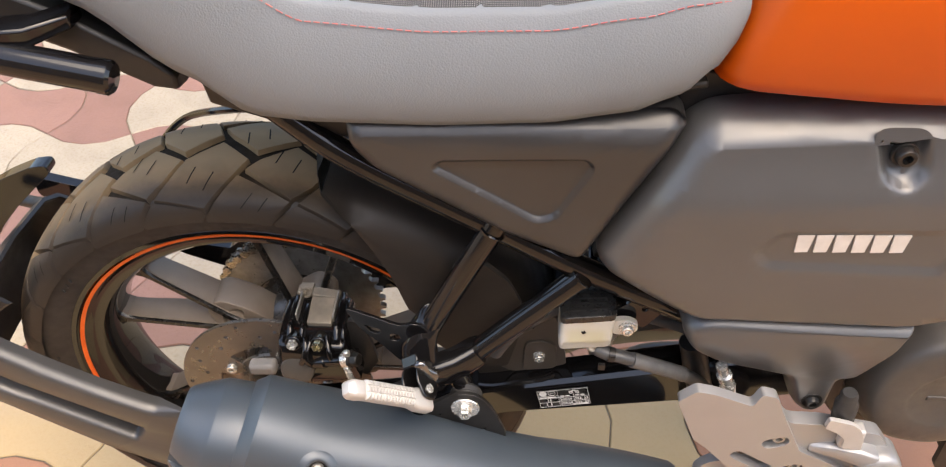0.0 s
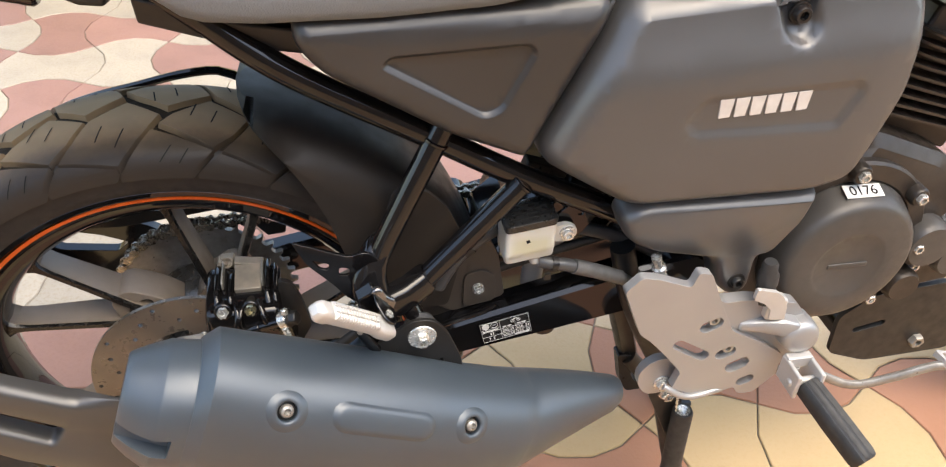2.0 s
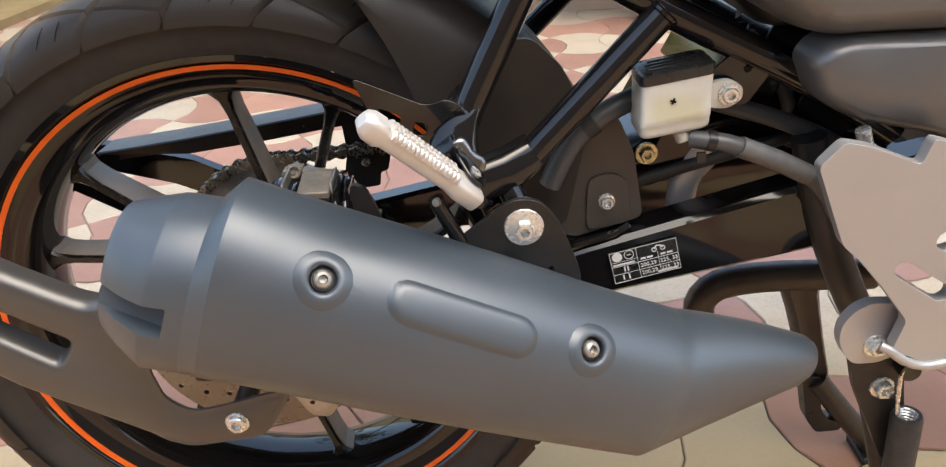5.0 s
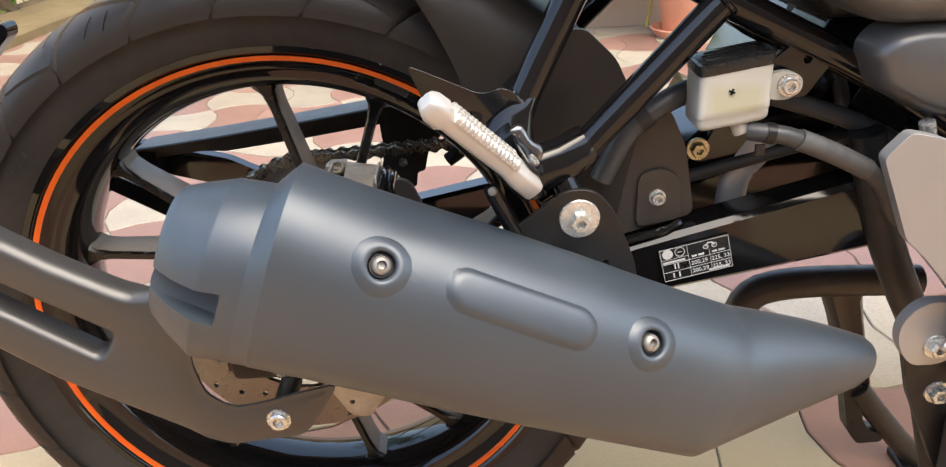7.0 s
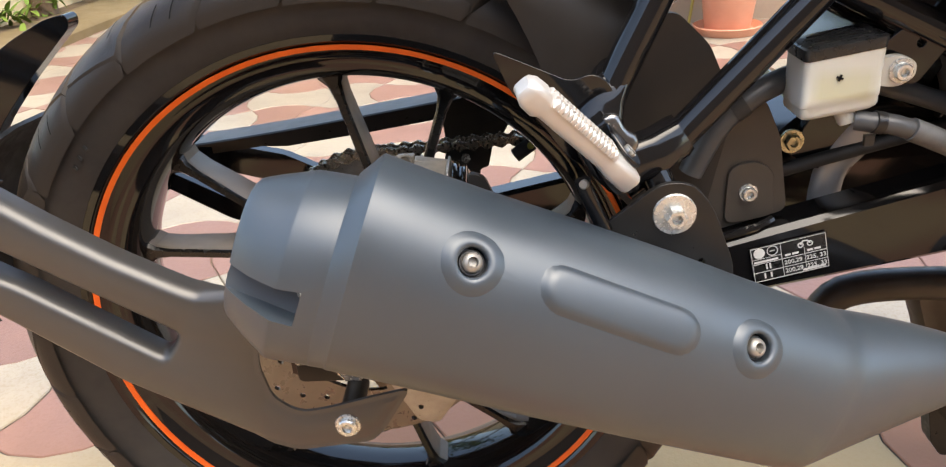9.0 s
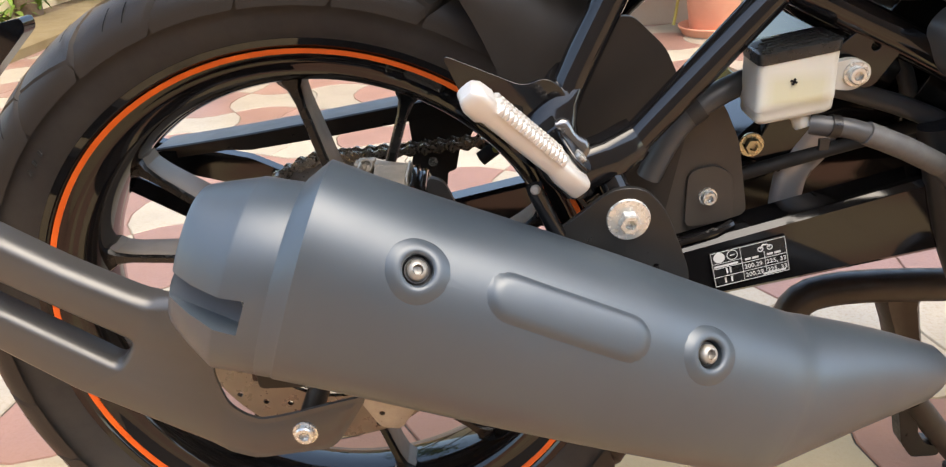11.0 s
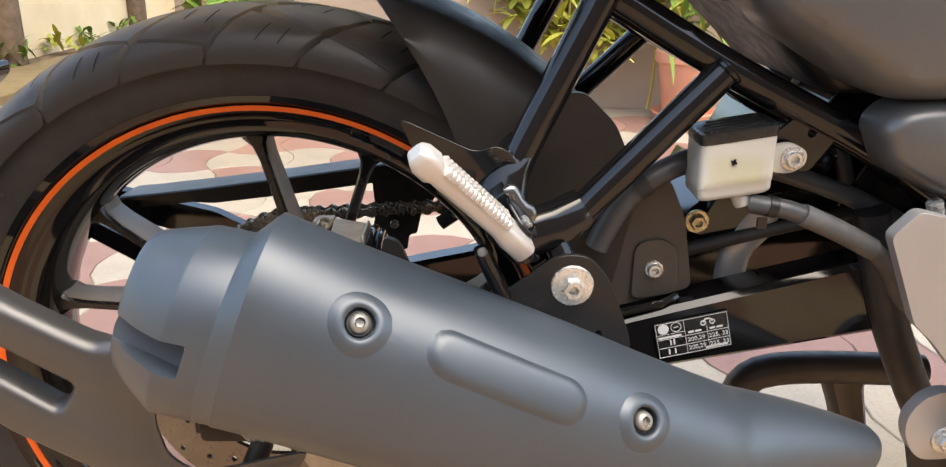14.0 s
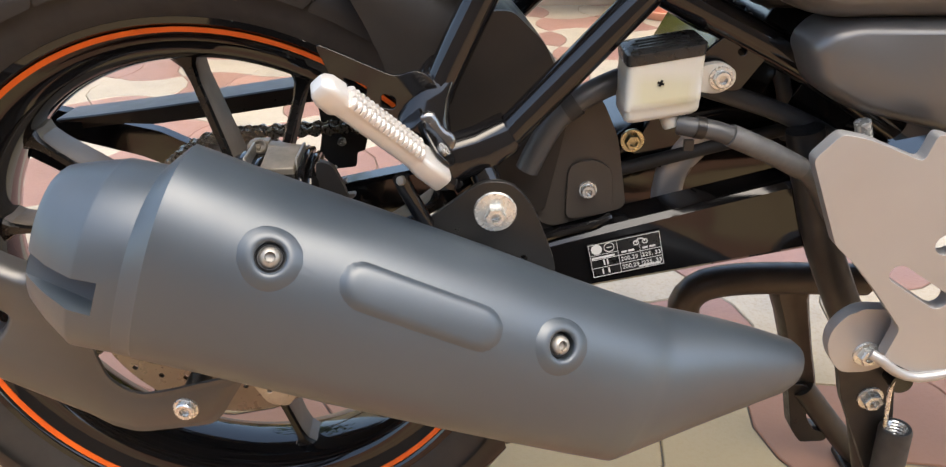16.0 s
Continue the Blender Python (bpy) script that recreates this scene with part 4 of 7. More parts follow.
# subframe rails and struts on both sides
for s in (1, -1):
    bm = bmesh.new()
    tube(bm, [(-0.16, s * 0.112, 0.865), (-0.06, s * 0.106, 0.818), (0.0, s * 0.106, 0.781), (0.065, s * 0.109, 0.732), (0.13, s * 0.115, 0.681), (0.24, s * 0.118, 0.6170), (0.323, s * 0.118, 0.5675), (0.435, s * 0.116, 0.508), (0.50, s * 0.110, 0.466)], 0.0112, 16)
    rail = part("seat_rail", bm, M["gloss_black"], bike, "gloss black tubular seat rail")
    bm = bmesh.new()
    tube(bm, [(0.264, s * 0.119, 0.648), (0.2475, s * 0.124, 0.616), (0.1935, s * 0.140, 0.512), (0.1915, s * 0.144, 0.502)], 0.0108, 18)
    part("rear_strut", bm, M["gloss_black"], rail)
    bm = bmesh.new()
    tube(bm, [(0.3255, s * 0.126, 0.5655), (0.2380, s * 0.140, 0.4795), (0.2170, s * 0.146, 0.4610), (0.198, s * 0.150, 0.4480)], 0.0106, 18)
    part("front_strut", bm, M["gloss_black"], rail)
    bm = bmesh.new()
    ring(bm, [(0.0105, -0.002), (0.0116, -0.001), (0.0116, 0.001), (0.0105, 0.002)], (0.3245, s * 0.127, 0.5645), (0.69, 0, 0.72), 18)
    part("weld_bead", bm, M["gloss_black"], rail)
    bm = bmesh.new()
    ring(bm, [(0.0107, -0.002), (0.0118, -0.001), (0.0118, 0.001), (0.0107, 0.002)], (0.2465, s * 0.125, 0.614), (0.45, 0, 0.89), 18)
    part("weld_bead", bm, M["gloss_black"], rail)
    if s > 0:
        continue
    # foot-peg gusset
    bm = bmesh.new()
    gus = rounded([(0.1185, 0.5405), (0.134, 0.5335), (0.1660, 0.5185), (0.1800, 0.5230), (0.1900, 0.5160), (0.1960, 0.4980), (0.196, 0.4600), (0.1780, 0.4600), (0.1620, 0.4720), (0.1500, 0.4900), (0.1290, 0.5150)], 0.006)
    plate(bm, gus, -0.1480, -0.1515, [rounded([(0.1335, 0.5195), (0.1490, 0.5130), (0.1475, 0.5065), (0.1405, 0.5085)], 0.003), rounded([(0.1570, 0.5085), (0.1660, 0.5060), (0.1650, 0.4980), (0.1560, 0.4990)], 0.003)])
    gusset = part("peg_bracket", bm, M["gloss_black"], bike, "gloss black welded foot-peg bracket", bevel=0.0014)
    bm = bmesh.new()
    loops = []
    for x, y, z, w, d in ((0.1945, -0.1386, 0.5225, 0.0100, 0.0085), (0.1925, -0.1392, 0.5190, 0.0116, 0.0110), (0.1870, -0.1425, 0.5085, 0.0136, 0.0118), (0.1822, -0.1480, 0.4960, 0.0160, 0.0120), (0.1825, -0.1540, 0.4820, 0.0168, 0.0125), (0.1890, -0.1590, 0.4670, 0.0156, 0.0120), (0.1960, -0.1610, 0.4560, 0.0115, 0.0100)):
        ring_pts = []
        for i in range(24):
            k = 2 * math.pi * i / 24
            c, e = math.cos(k), math.sin(k)
            ring_pts.append(Vector((x + w * math.copysign(abs(c) ** 0.75, c), y + d * math.copysign(abs(e) ** 0.75, e), z + 0.0045 * e)))
        loops.append(ring_pts)
    loft(bm, loops)
    part("bracket_column", bm, M["gloss_black"], gusset, smooth=50)
    bm = bmesh.new()
    loops = []
    for x, y, z, h, d in ((0.2370, -0.1415, 0.4800, 0.0112, 0.0112), (0.2330, -0.1430, 0.4775, 0.0124, 0.0124), (0.2200, -0.1500, 0.4730, 0.0126, 0.0124), (0.2060, -0.1560, 0.4690, 0.0140, 0.0124), (0.1930, -0.1590, 0.4660, 0.0150, 0.0110)):
        loops.append([Vector((x - 0.55 * h * v, y + d * u, z + 0.84 * h * v)) for u, v in ((-1, -0.6), (-1, 0.6), (-0.85, 0.9), (-0.5, 1), (0.6, 1), (1, 0.6), (1, -0.6), (0.6, -1), (-0.5, -1), (-0.85, -0.9))])
    loft(bm, loops)
    tube(bm, [(0.214, -0.152, 0.466), (0.2255, -0.162, 0.4405)], 0.0100, 14, False)
    part("bracket_casting", bm, M["gloss_black"], gusset, smooth=50)

# folding passenger foot peg: ribbed alloy
tip, piv = Vector((0.1345, -0.2365, 0.5405)), Vector((0.1920, -0.1995, 0.4755))
d = (piv - tip).normalized()
o = Vector((0.68, -0.14, 0.72))
o = (o - d * o.dot(d)).normalized()
t = d.cross(o).normalized()
L = (piv - tip).length
bm = bmesh.new()
loops = []
for f, w, h in ((0.0, 0.0042, 0.0040), (0.02, 0.0064, 0.0058), (0.06, 0.0074, 0.0074), (0.15, 0.0075, 0.0078), (0.18, 0.0074, 0.0056), (0.76, 0.0076, 0.0056), (0.79, 0.0082, 0.0060), (0.85, 0.0100, 0.0066), (1.015, 0.0102, 0.0068), (1.03, 0.0098, 0.0063)):
    c = tip + d * L * f
    loops.append([c + t * x * w + o * y * h for x, y in ((-0.72, -1), (0.72, -1), (0.93, -0.8), (1, -0.5), (1, 0.5), (0.9, 0.82), (0.68, 1), (-0.68, 1), (-0.9, 0.82), (-1, 0.5), (-1, -0.5), (-0.93, -0.8))])
loft(bm, loops)
peg = part("passenger_peg", bm, M["cast"], bike, "folded bright alloy passenger foot peg with toothed ribs", bevel=0.0008)
# clevis round the peg's inner end: two cheeks, a folded tongue, a block behind and the pin
def at_peg(u, v, w):
    return piv + d * u + t * v + o * w
cheek = rounded([(-0.0160, -0.0300), (0.0065, -0.0195), (0.0070, -0.0060), (0.0, 0.0025), (-0.0110, 0.0005), (-0.0185, -0.0150)], 0.005, 4)
for w in (0.0074, -0.0100):
    bm = bmesh.new()
    loft(bm, [[at_peg(u, v, w) for u, v in cheek], [at_peg(u, v, w + 0.0026) for u, v in cheek]])
    part("clevis_cheek", bm, M["gloss_black"], gusset, bevel=0.0010)
bm = bmesh.new()
loops = []
for f, w in ((0.0, 0.0030), (0.05, 0.0056), (0.15, 0.0074), (0.30, 0.0066), (0.45, 0.0054), (0.60, 0.0058), (0.75, 0.0076), (0.90, 0.0066), (0.97, 0.0048), (1.0, 0.0030)):
    u, v = -0.0175 + 0.0250 * f, -0.0305 + 0.0110 * f
    loops.append([at_peg(u - 0.40 * k, v + 0.90 * k, 0.0085 + w * h) for k, h in ((-0.0015, 0), (-0.0022, 0.5), (-0.0014, 0.9), (0.0, 1.0), (0.0022, 0.94), (0.0034, 0.6), (0.0046, 0.15), (0.0048, 0.0))])
loft(bm, loops)
part("clevis_tongue", bm, M["smoky"], gusset, "folded glossy clevis tongue", smooth=60)
bm = bmesh.new()
block = [(-0.016, -0.040), (0.008, -0.034), (0.0060, -0.0200), (-0.0150, -0.0290)]
loft(bm, [[at_peg(u, v, -0.0098) for u, v in block], [at_peg(u, v, 0.0088) for u, v in block]])
part("clevis_block", bm, M["gloss_black"], gusset, bevel=0.0015)
bolt(gusset, at_peg(-0.0045, -0.0080, 0.0100), 0.0042, M["zinc"], "pivot_pin", o, socket=False, h=0.0016)
for k in range(16):
    bm = bmesh.new()
    c = tip + d * L * (0.205 + 0.56 * k / 15) + o * 0.0050
    loops = []
    for x, hh in ((-1.06, -0.0006), (-1.00, 0.0018), (-0.84, 0.0034), (-0.48, 0.0037), (-0.40, 0.0022), (-0.32, 0.0022), (-0.24, 0.0038), (0.24, 0.0038), (0.32, 0.0022), (0.40, 0.0022), (0.48, 0.0037), (0.84, 0.0034), (1.00, 0.0018), (1.06, -0.0006)):
        loops.append([c + t * x * 0.0078 + d * u + o * v for u, v in ((-0.0017, -0.001), (-0.0013, hh * 0.75), (-0.0006, hh), (0.0006, hh), (0.0013, hh * 0.75), (0.0017, -0.001))])
    loft(bm, loops)
    part("rib", bm, M["cast"], peg)
bm = bmesh.new()
lathe(bm, [(0.0012, 0.0), (0.0012, 0.0006)], tip + d * L * 0.93 - t * 0.0101, -t, 10)
part("peg_hole", bm, M["ink"], peg)

bm = bmesh.new()
tube(bm, [(0.1690, -0.1880, 0.4690), (0.1715, -0.1870, 0.4610), (0.1830, -0.1820, 0.4330)], 0.0050, 14)
part("stop_tube", bm, M["gloss_black"], peg, "black steel stop tube")
bm = bmesh.new()
lathe(bm, [(0.0030, 0.0), (0.0029, 0.003), (0.0022, 0.0040), (0.0002, 0.0041)], (0.1700, -0.1900, 0.4670), (-0.2, -0.9, 0.3), 16)
part("stop_pin", bm, M["steel"], peg)

# inner fender over the front of the tyre
bm = bmesh.new()
cols = []
for k in range(21):
    f = k / 20
    ang = 73.0 - 59.5 * f
    rin = 0.330 - 0.093 * min(1, f / 0.44) ** 0.85 + 0.02 * max(0, f - 0.5)
    rout = 0.330 + 0.006 * math.sin(math.pi * f)
    prof = [(rin, -0.0880), (rin + 0.35 * (0.306 - rin), -0.0895), (max(rin + 0.6 * (0.306 - rin), 0.285), -0.0890), (0.306, -0.0865), (0.318, -0.0785), (rout - 0.005, -0.062), (rout - 0.001, -0.034)]
    prof = prof + [(rout + 0.001, 0.0)] + [(r, -y) for r, y in reversed(prof)]
    tip = lambda y: ang + 3.0 * (1 - f) ** 6 * (1 - (y / 0.09) ** 2)
    cols.append([polar(max(r, rin), tip(y), y) for r, y in prof] + [polar(max(r - 0.003, rin), tip(y), y * 0.965) for r, y in reversed(prof)])
loft(bm, cols)
fender = part("inner_fender", bm, M["fender"], bike, "grained black plastic fender over the rear tyre", smooth=50)
bm = bmesh.new()
plate(bm, rounded([(0.166, 0.462), (0.192, 0.480), (0.212, 0.545), (0.240, 0.546), (0.262, 0.524), (0.275, 0.495), (0.278, 0.465), (0.264, 0.400), (0.222, 0.398), (0.200, 0.424), (0.184, 0.440)], 0.006), -0.092, -0.098)
part("fender_flap", bm, M["fender"], fender, bevel=0.0028)
bm = bmesh.new()
plate(bm, rounded([(0.250, 0.462), (0.272, 0.486), (0.303, 0.484), (0.316, 0.455), (0.325, 0.400), (0.27, 0.385), (0.245, 0.40)], 0.007), -0.088, -0.093)
plate(bm, rounded([(0.281, 0.436), (0.300, 0.440), (0.3125, 0.432), (0.315, 0.398), (0.280, 0.392)], 0.008), -0.093, -0.0965)
shield = part("splash_shield", bm, M["shield"], bike, "black plastic splash shield beside the swingarm", bevel=0.0015)
bolt(shield, (0.2955, -0.0965, 0.4165), 0.0052, M["zinc"], "shield_bolt", washer=0.0068)
bolt(bike, (0.3292, -0.0770, 0.4465), 0.0062, M["brass"], "frame_bolt", washer=0.009, hexhead=True, label="yellow plated hexagon bolt")

# rear hugger that carries the plate, with its two arms to the swingarm
bm = bmesh.new()
outline = [(-0.425, 0.597), (-0.340, 0.554), (-0.250, 0.501), (-0.176, 0.4485), (-0.138, 0.4225), (-0.103, 0.4020), (-0.088, 0.3940), (-0.040, 0.3920), (-0.0520, 0.3480), (-0.0540, 0.3340), (-0.0490, 0.3090), (-0.0380, 0.2985), (-0.0280, 0.2945), (-0.0100, 0.2970), (0.0220, 0.3050), (0.0500, 0.3110), (0.0270, 0.2750), (0.0180, 0.2665), (-0.0370, 0.2605), (-0.0620, 0.2705), (-0.1520, 0.3230), (-0.2500, 0.3975), (-0.340, 0.4480), (-0.435, 0.4940)]
slot = [(-0.420, 0.5580), (-0.340, 0.5160), (-0.250, 0.4580), (-0.203, 0.4260), (-0.1060, 0.3630), (-0.1110, 0.3540), (-0.1190, 0.3450), (-0.2060, 0.4070), (-0.250, 0.4305), (-0.340, 0.4800), (-0.425, 0.5260)]
shell(bm, outline, 0.008, [(0.0, -0.150), (0.0, -0.1580), (0.0008, -0.1625), (0.0025, -0.1660), (0.0045, -0.1682), (0.0070, -0.1695)],
      [(slot, 0.006, [(-0.0055, -0.1695), (-0.0030, -0.1680), (-0.0010, -0.1650), (0.0, -0.1600), (0.0, -0.1500)], True)])
for v in bm.verts:
    # towards the axle the moulded edge becomes a crisp sheet edge
    f = min(1.0, max(0.0, (v.co.x + 0.085) / 0.03))
    if v.co.y < -0.155:
        v.co.y += (min(v.co.y, -0.1683) - v.co.y) * f
    else:
        v.co.y += (-0.1655 - v.co.y) * f
    v.co.y += 0.12 * max(0, -v.co.x - 0.22)
guard = part("plate_carrier", bm, M["carrier"], bike, "matt black swingarm plate carrier with two arms", smooth=45)
bolt(guard, (0.0020, -0.169, 0.2825), 0.0072, M["zinc"], "carrier_bolt", washer=0.0095, h=0.004)
bm = bmesh.new()
lathe(bm, [(0.0085, 0), (0.0085, 0.04)], (0.0020, -0.158, 0.2825), (0, 1, 0), 16)
part("spacer", bm, M["bracket"], guard)
bm = bmesh.new()
plate(bm, rounded([(0.022, 0.292), (0.030, 0.276), (0.046, 0.246), (0.062, 0.243), (0.082, 0.272), (0.070, 0.292)], 0.005), -0.116, -0.121, [circle(0.0022, 8, 0.0485, 0.259)])
part("axle_bracket", bm, M["steel"], swingarm, "bare steel bracket under the axle", bevel=0.001)
bm = bmesh.new()
lathe(bm, [(0.0050, 0), (0.0055, 0.002), (0.0055, 0.020), (0.0040, 0.022), (0.0002, 0.022)], (-0.040, -0.128, 0.3130), (0.96, -0.05, 0.2), 14)
part("adjuster_screw", bm, M["zinc"], swingarm)
# the carrier's arm on the far side of the wheel
bm = bmesh.new()
plate(bm, rounded([(-0.330, 0.448), (-0.194, 0.412), (-0.098, 0.388), (-0.060, 0.368), (-0.020, 0.330), (-0.030, 0.290), (-0.100, 0.295), (-0.166, 0.322), (-0.235, 0.365), (-0.330, 0.418)], 0.006), 0.128, 0.142, [rounded([(-0.225, 0.393), (-0.120, 0.362), (-0.090, 0.348), (-0.105, 0.336), (-0.166, 0.345), (-0.225, 0.380)], 0.004)])
part("far_arm", bm, M["gloss_black"], guard, bevel=0.004)
# hugger shell behind the tyre
bm = bmesh.new()
cols = []
for k in range(15):
    ang = 149 + 25 * k / 14
    r = 0.325 + 0.02 * math.sin(math.pi * k / 14)
    prof = [(r - 0.030, -0.085), (r - 0.010, -0.082), (r, -0.066), (r + 0.004, 0.0), (r, 0.066), (r - 0.010, 0.082), (r - 0.030, 0.085)]
    cols.append([polar(q, ang, y) for q, y in prof] + [polar(q - 0.004, ang, y * 0.95) for q, y in reversed(prof)])
loft(bm, cols)
hugger = part("rear_hugger", bm, M["satin_black"], bike, "black plastic hugger behind the rear tyre", smooth=50)
for s in (1, -1):
    bm = bmesh.new()
    tube(bm, [(-0.285, s * 0.090, 0.440), (-0.32, s * 0.105, 0.425), (-0.36, s * 0.12, 0.42)], 0.008, 10)
    part("hugger_stay", bm, M["satin_black"], hugger, bevel=0.002)
bm = bmesh.new()
plate(bm, rounded([(-0.222, 0.553), (-0.240, 0.550), (-0.271, 0.536), (-0.330, 0.502), (-0.348, 0.460), (-0.318, 0.445), (-0.300, 0.468), (-0.270, 0.499), (-0.238, 0.528), (-0.221, 0.543)], 0.005, 3), 0.018, 0.036)
part("hugger_bracket", bm, M["gloss_black"], hugger, bevel=0.004)
bolt(hugger, (-0.285, 0.022, 0.503), 0.004, M["zinc"], "bracket_bolt")
bolt(hugger, polar(0.322, 153, -0.084), 0.004, M["steel"], "stay_bolt")
# far-side wire stay over the tyre
bm = bmesh.new()
tube(bm, [(-0.190, 0.200, 0.450), (-0.165, 0.200, 0.478), (-0.135, 0.190, 0.502), (-0.09, 0.165, 0.527), (-0.04, 0.140, 0.549), (0.012, 0.120, 0.569), (0.05, 0.118, 0.572), (0.075, 0.115, 0.562)], 0.0048, 8)
part("wire_stay", bm, M["gloss_black"], bike, "thin black stay along the tyre")

# brake caliper over the top of the disc
bm = bmesh.new()
loops = []
side = [(-0.030, 0.392), (-0.029, 0.420), (-0.036, 0.4265), (-0.050, 0.4260), (-0.082, 0.4225), (-0.096, 0.4170), (-0.102, 0.4040), (-0.102, 0.3700), (-0.092, 0.3600), (-0.040, 0.3640)]
for x, g in ((0.0240, 0.86), (0.0275, 1.0), (0.060, 1.0), (0.0930, 1.0), (0.0965, 0.86)):
    loops.append([Vector((x, -0.066 + (y + 0.066) * g, 0.398 + (z - 0.398) * g)) for y, z in side])
loft(bm, loops)
caliper = part("brake_caliper", bm, M["gloss_black"], bike, "gloss black rear brake caliper over the disc", bevel=0.0025)
def ridge(b, x, w, y0, y1, lift):
    """A rounded ridge that runs back over the caliper's shoulder."""
    rows = []
    for k in range(9):
        y = y0 + (y1 - y0) * k / 8
        z = 0.4260 - max(0.0, -0.050 - y) * 0.11 - max(0.0, -0.082 - y) * 0.9
        h = lift * min(1.0, 0.35 + 2.2 * min(k, 8 - k) / 8)
        rows.append([Vector((x + dx * w, y, z + dz * h)) for dx, dz in ((-1, -0.6), (-0.95, 0.6), (-0.5, 1), (0.5, 1), (0.95, 0.6), (1, -0.6))])
    loft(b, rows)
def rod(b, p, q, r):
    tube(b, [p, q], r, 16, False)
for name, mat, fn in (("ridge", "gloss_black", lambda b: ridge(b, 0.0360, 0.0032, -0.094, -0.030, 0.0065)),
                      ("ridge", "gloss_black", lambda b: ridge(b, 0.0490, 0.0026, -0.098, -0.044, 0.0055)),
                      ("ridge", "gloss_black", lambda b: ridge(b, 0.0850, 0.0034, -0.096, -0.028, 0.0070)),
                      ("ridge", "gloss_black", lambda b: ridge(b, 0.0920, 0.0022, -0.090, -0.036, 0.0050)),
                      ("pad_window", "beige_cast", lambda b: box(b, (0.0660, -0.0570, 0.4262), (0.0260, 0.034, 0.0100), Matrix.Rotation(radians(8), 4, "X"))),
                      ("pad_plate", "steel", lambda b: box(b, (0.0415, -0.0520, 0.4300), (0.0022, 0.034, 0.0110))),
                      ("pad_plate", "steel", lambda b: box(b, (0.0800, -0.0500, 0.4285), (0.0022, 0.036, 0.0105))),
                      ("pad_carrier", "beige_cast", lambda b: [box(b, (0.0385, -0.0300, 0.4250), (0.0100, 0.0120, 0.0160), Matrix.Rotation(radians(18), 4, "Y")), box(b, (0.0660, -0.0320, 0.4250), (0.0300, 0.0120, 0.0120), Matrix.Rotation(radians(10), 4, "Y"))]),
                      ("pin_lug", "beige_cast", lambda b: [box(b, (0.0450, -0.0260, 0.4270), (0.0140, 0.010, 0.0140)), lathe(b, [(0.0062, -0.004), (0.0062, 0.005), (0.0040, 0.0056), (0.0036, 0.001), (0.0002, 0.001)], (0.0450, -0.0310, 0.4290), (0, -0.8, 0.6), 16, caps=False)]),
                      ("front_web", "gloss_black", lambda b: tube(b, [(0.0525, -0.0840, 0.4240), (0.0555, -0.0960, 0.4210), (0.0550, -0.1050, 0.4120), (0.0500, -0.1060, 0.4000)], 0.0032, 10)),
                      ("front_web", "gloss_black", lambda b: tube(b, [(0.0605, -0.0860, 0.4230), (0.0590, -0.0980, 0.4190), (0.0560, -0.1060, 0.4100), (0.0600, -0.1060, 0.3980)], 0.0028, 10)),
                      ("front_web", "gloss_black", lambda b: tube(b, [(0.0760, -0.0860, 0.4230), (0.0790, -0.0980, 0.4170), (0.0820, -0.1040, 0.4080), (0.0860, -0.1030, 0.3960)], 0.0034, 10)),
                      ("bolt_boss", "gloss_black", lambda b: lathe(b, [(0.0088, -0.012), (0.0088, 0.003), (0.0078, 0.0042), (0.0002, 0.0042)], (0.0420, -0.0930, 0.4190), (0, -0.93, 0.36), 20, caps=False)),
                      ("bolt_boss", "gloss_black", lambda b: lathe(b, [(0.0085, -0.012), (0.0085, 0.002), (0.0075, 0.0032), (0.0002, 0.0032)], (0.0685, -0.0940, 0.4200), (0, -0.93, 0.36), 20, caps=False)),
                      ("piston_boss", "engine", lambda b: lathe(b, [(0.0178, -0.012), (0.0178, 0.004), (0.0168, 0.0062), (0.0150, 0.0070), (0.0002, 0.0074)], (0.0440, -0.1010, 0.3870), (0, -0.92, 0.38), 32, caps=False)),
                      ("pin_boot", "kerb_grey", lambda b: box(b, (0.0065, -0.1000, 0.3860), (0.0290, 0.0150, 0.0150), Matrix.Rotation(radians(-4), 4, "Y"))),
                      ("slide_pin", "gloss_black", lambda b: [rod(b, (0.060, -0.1000, 0.3960), (0.0760, -0.1030, 0.4010), 0.0066), rod(b, (0.0740, -0.1025, 0.4005), (0.0980, -0.1065, 0.4100), 0.0050)]),
                      ("caliper_arm", "gloss_black", lambda b: box(b, (0.0800, -0.0900, 0.3800), (0.0560, 0.0220, 0.0260), Matrix.Rotation(radians(-10), 4, "Y"))),
                      ("banjo", "zinc", lambda b: [rod(b, (0.0955, -0.1060, 0.4095), (0.1040, -0.1080, 0.4140), 0.0086), rod(b, (0.1010, -0.1100, 0.4210), (0.1000, -0.1080, 0.4270), 0.0036)]),
                      ("banjo_bolt", "bracket", lambda b: lathe(b, [(0.0100, 0.0), (0.0100, 0.0020), (0.0076, 0.0022), (0.0076, 0.0090), (0.0064, 0.0102), (0.0002, 0.0102)], (0.1040, -0.1082, 0.4142), (0.90, -0.30, 0.32), 6, caps=False)),
                      ("brake_pipe", "zinc", lambda b: tube(b, [(0.0990, -0.1120, 0.4060), (0.1020, -0.1160, 0.3980), (0.1060, -0.1180, 0.3880), (0.1110, -0.1180, 0.3780)], 0.0036, 12)),
                      ("mount_bracket", "satin_black", lambda b: plate(b, rounded([(0.0960, 0.4340), (0.1080, 0.4300), (0.1160, 0.4100), (0.1240, 0.3700), (0.1100, 0.3440), (0.0900, 0.3500)], 0.005), -0.0680, -0.0740))):
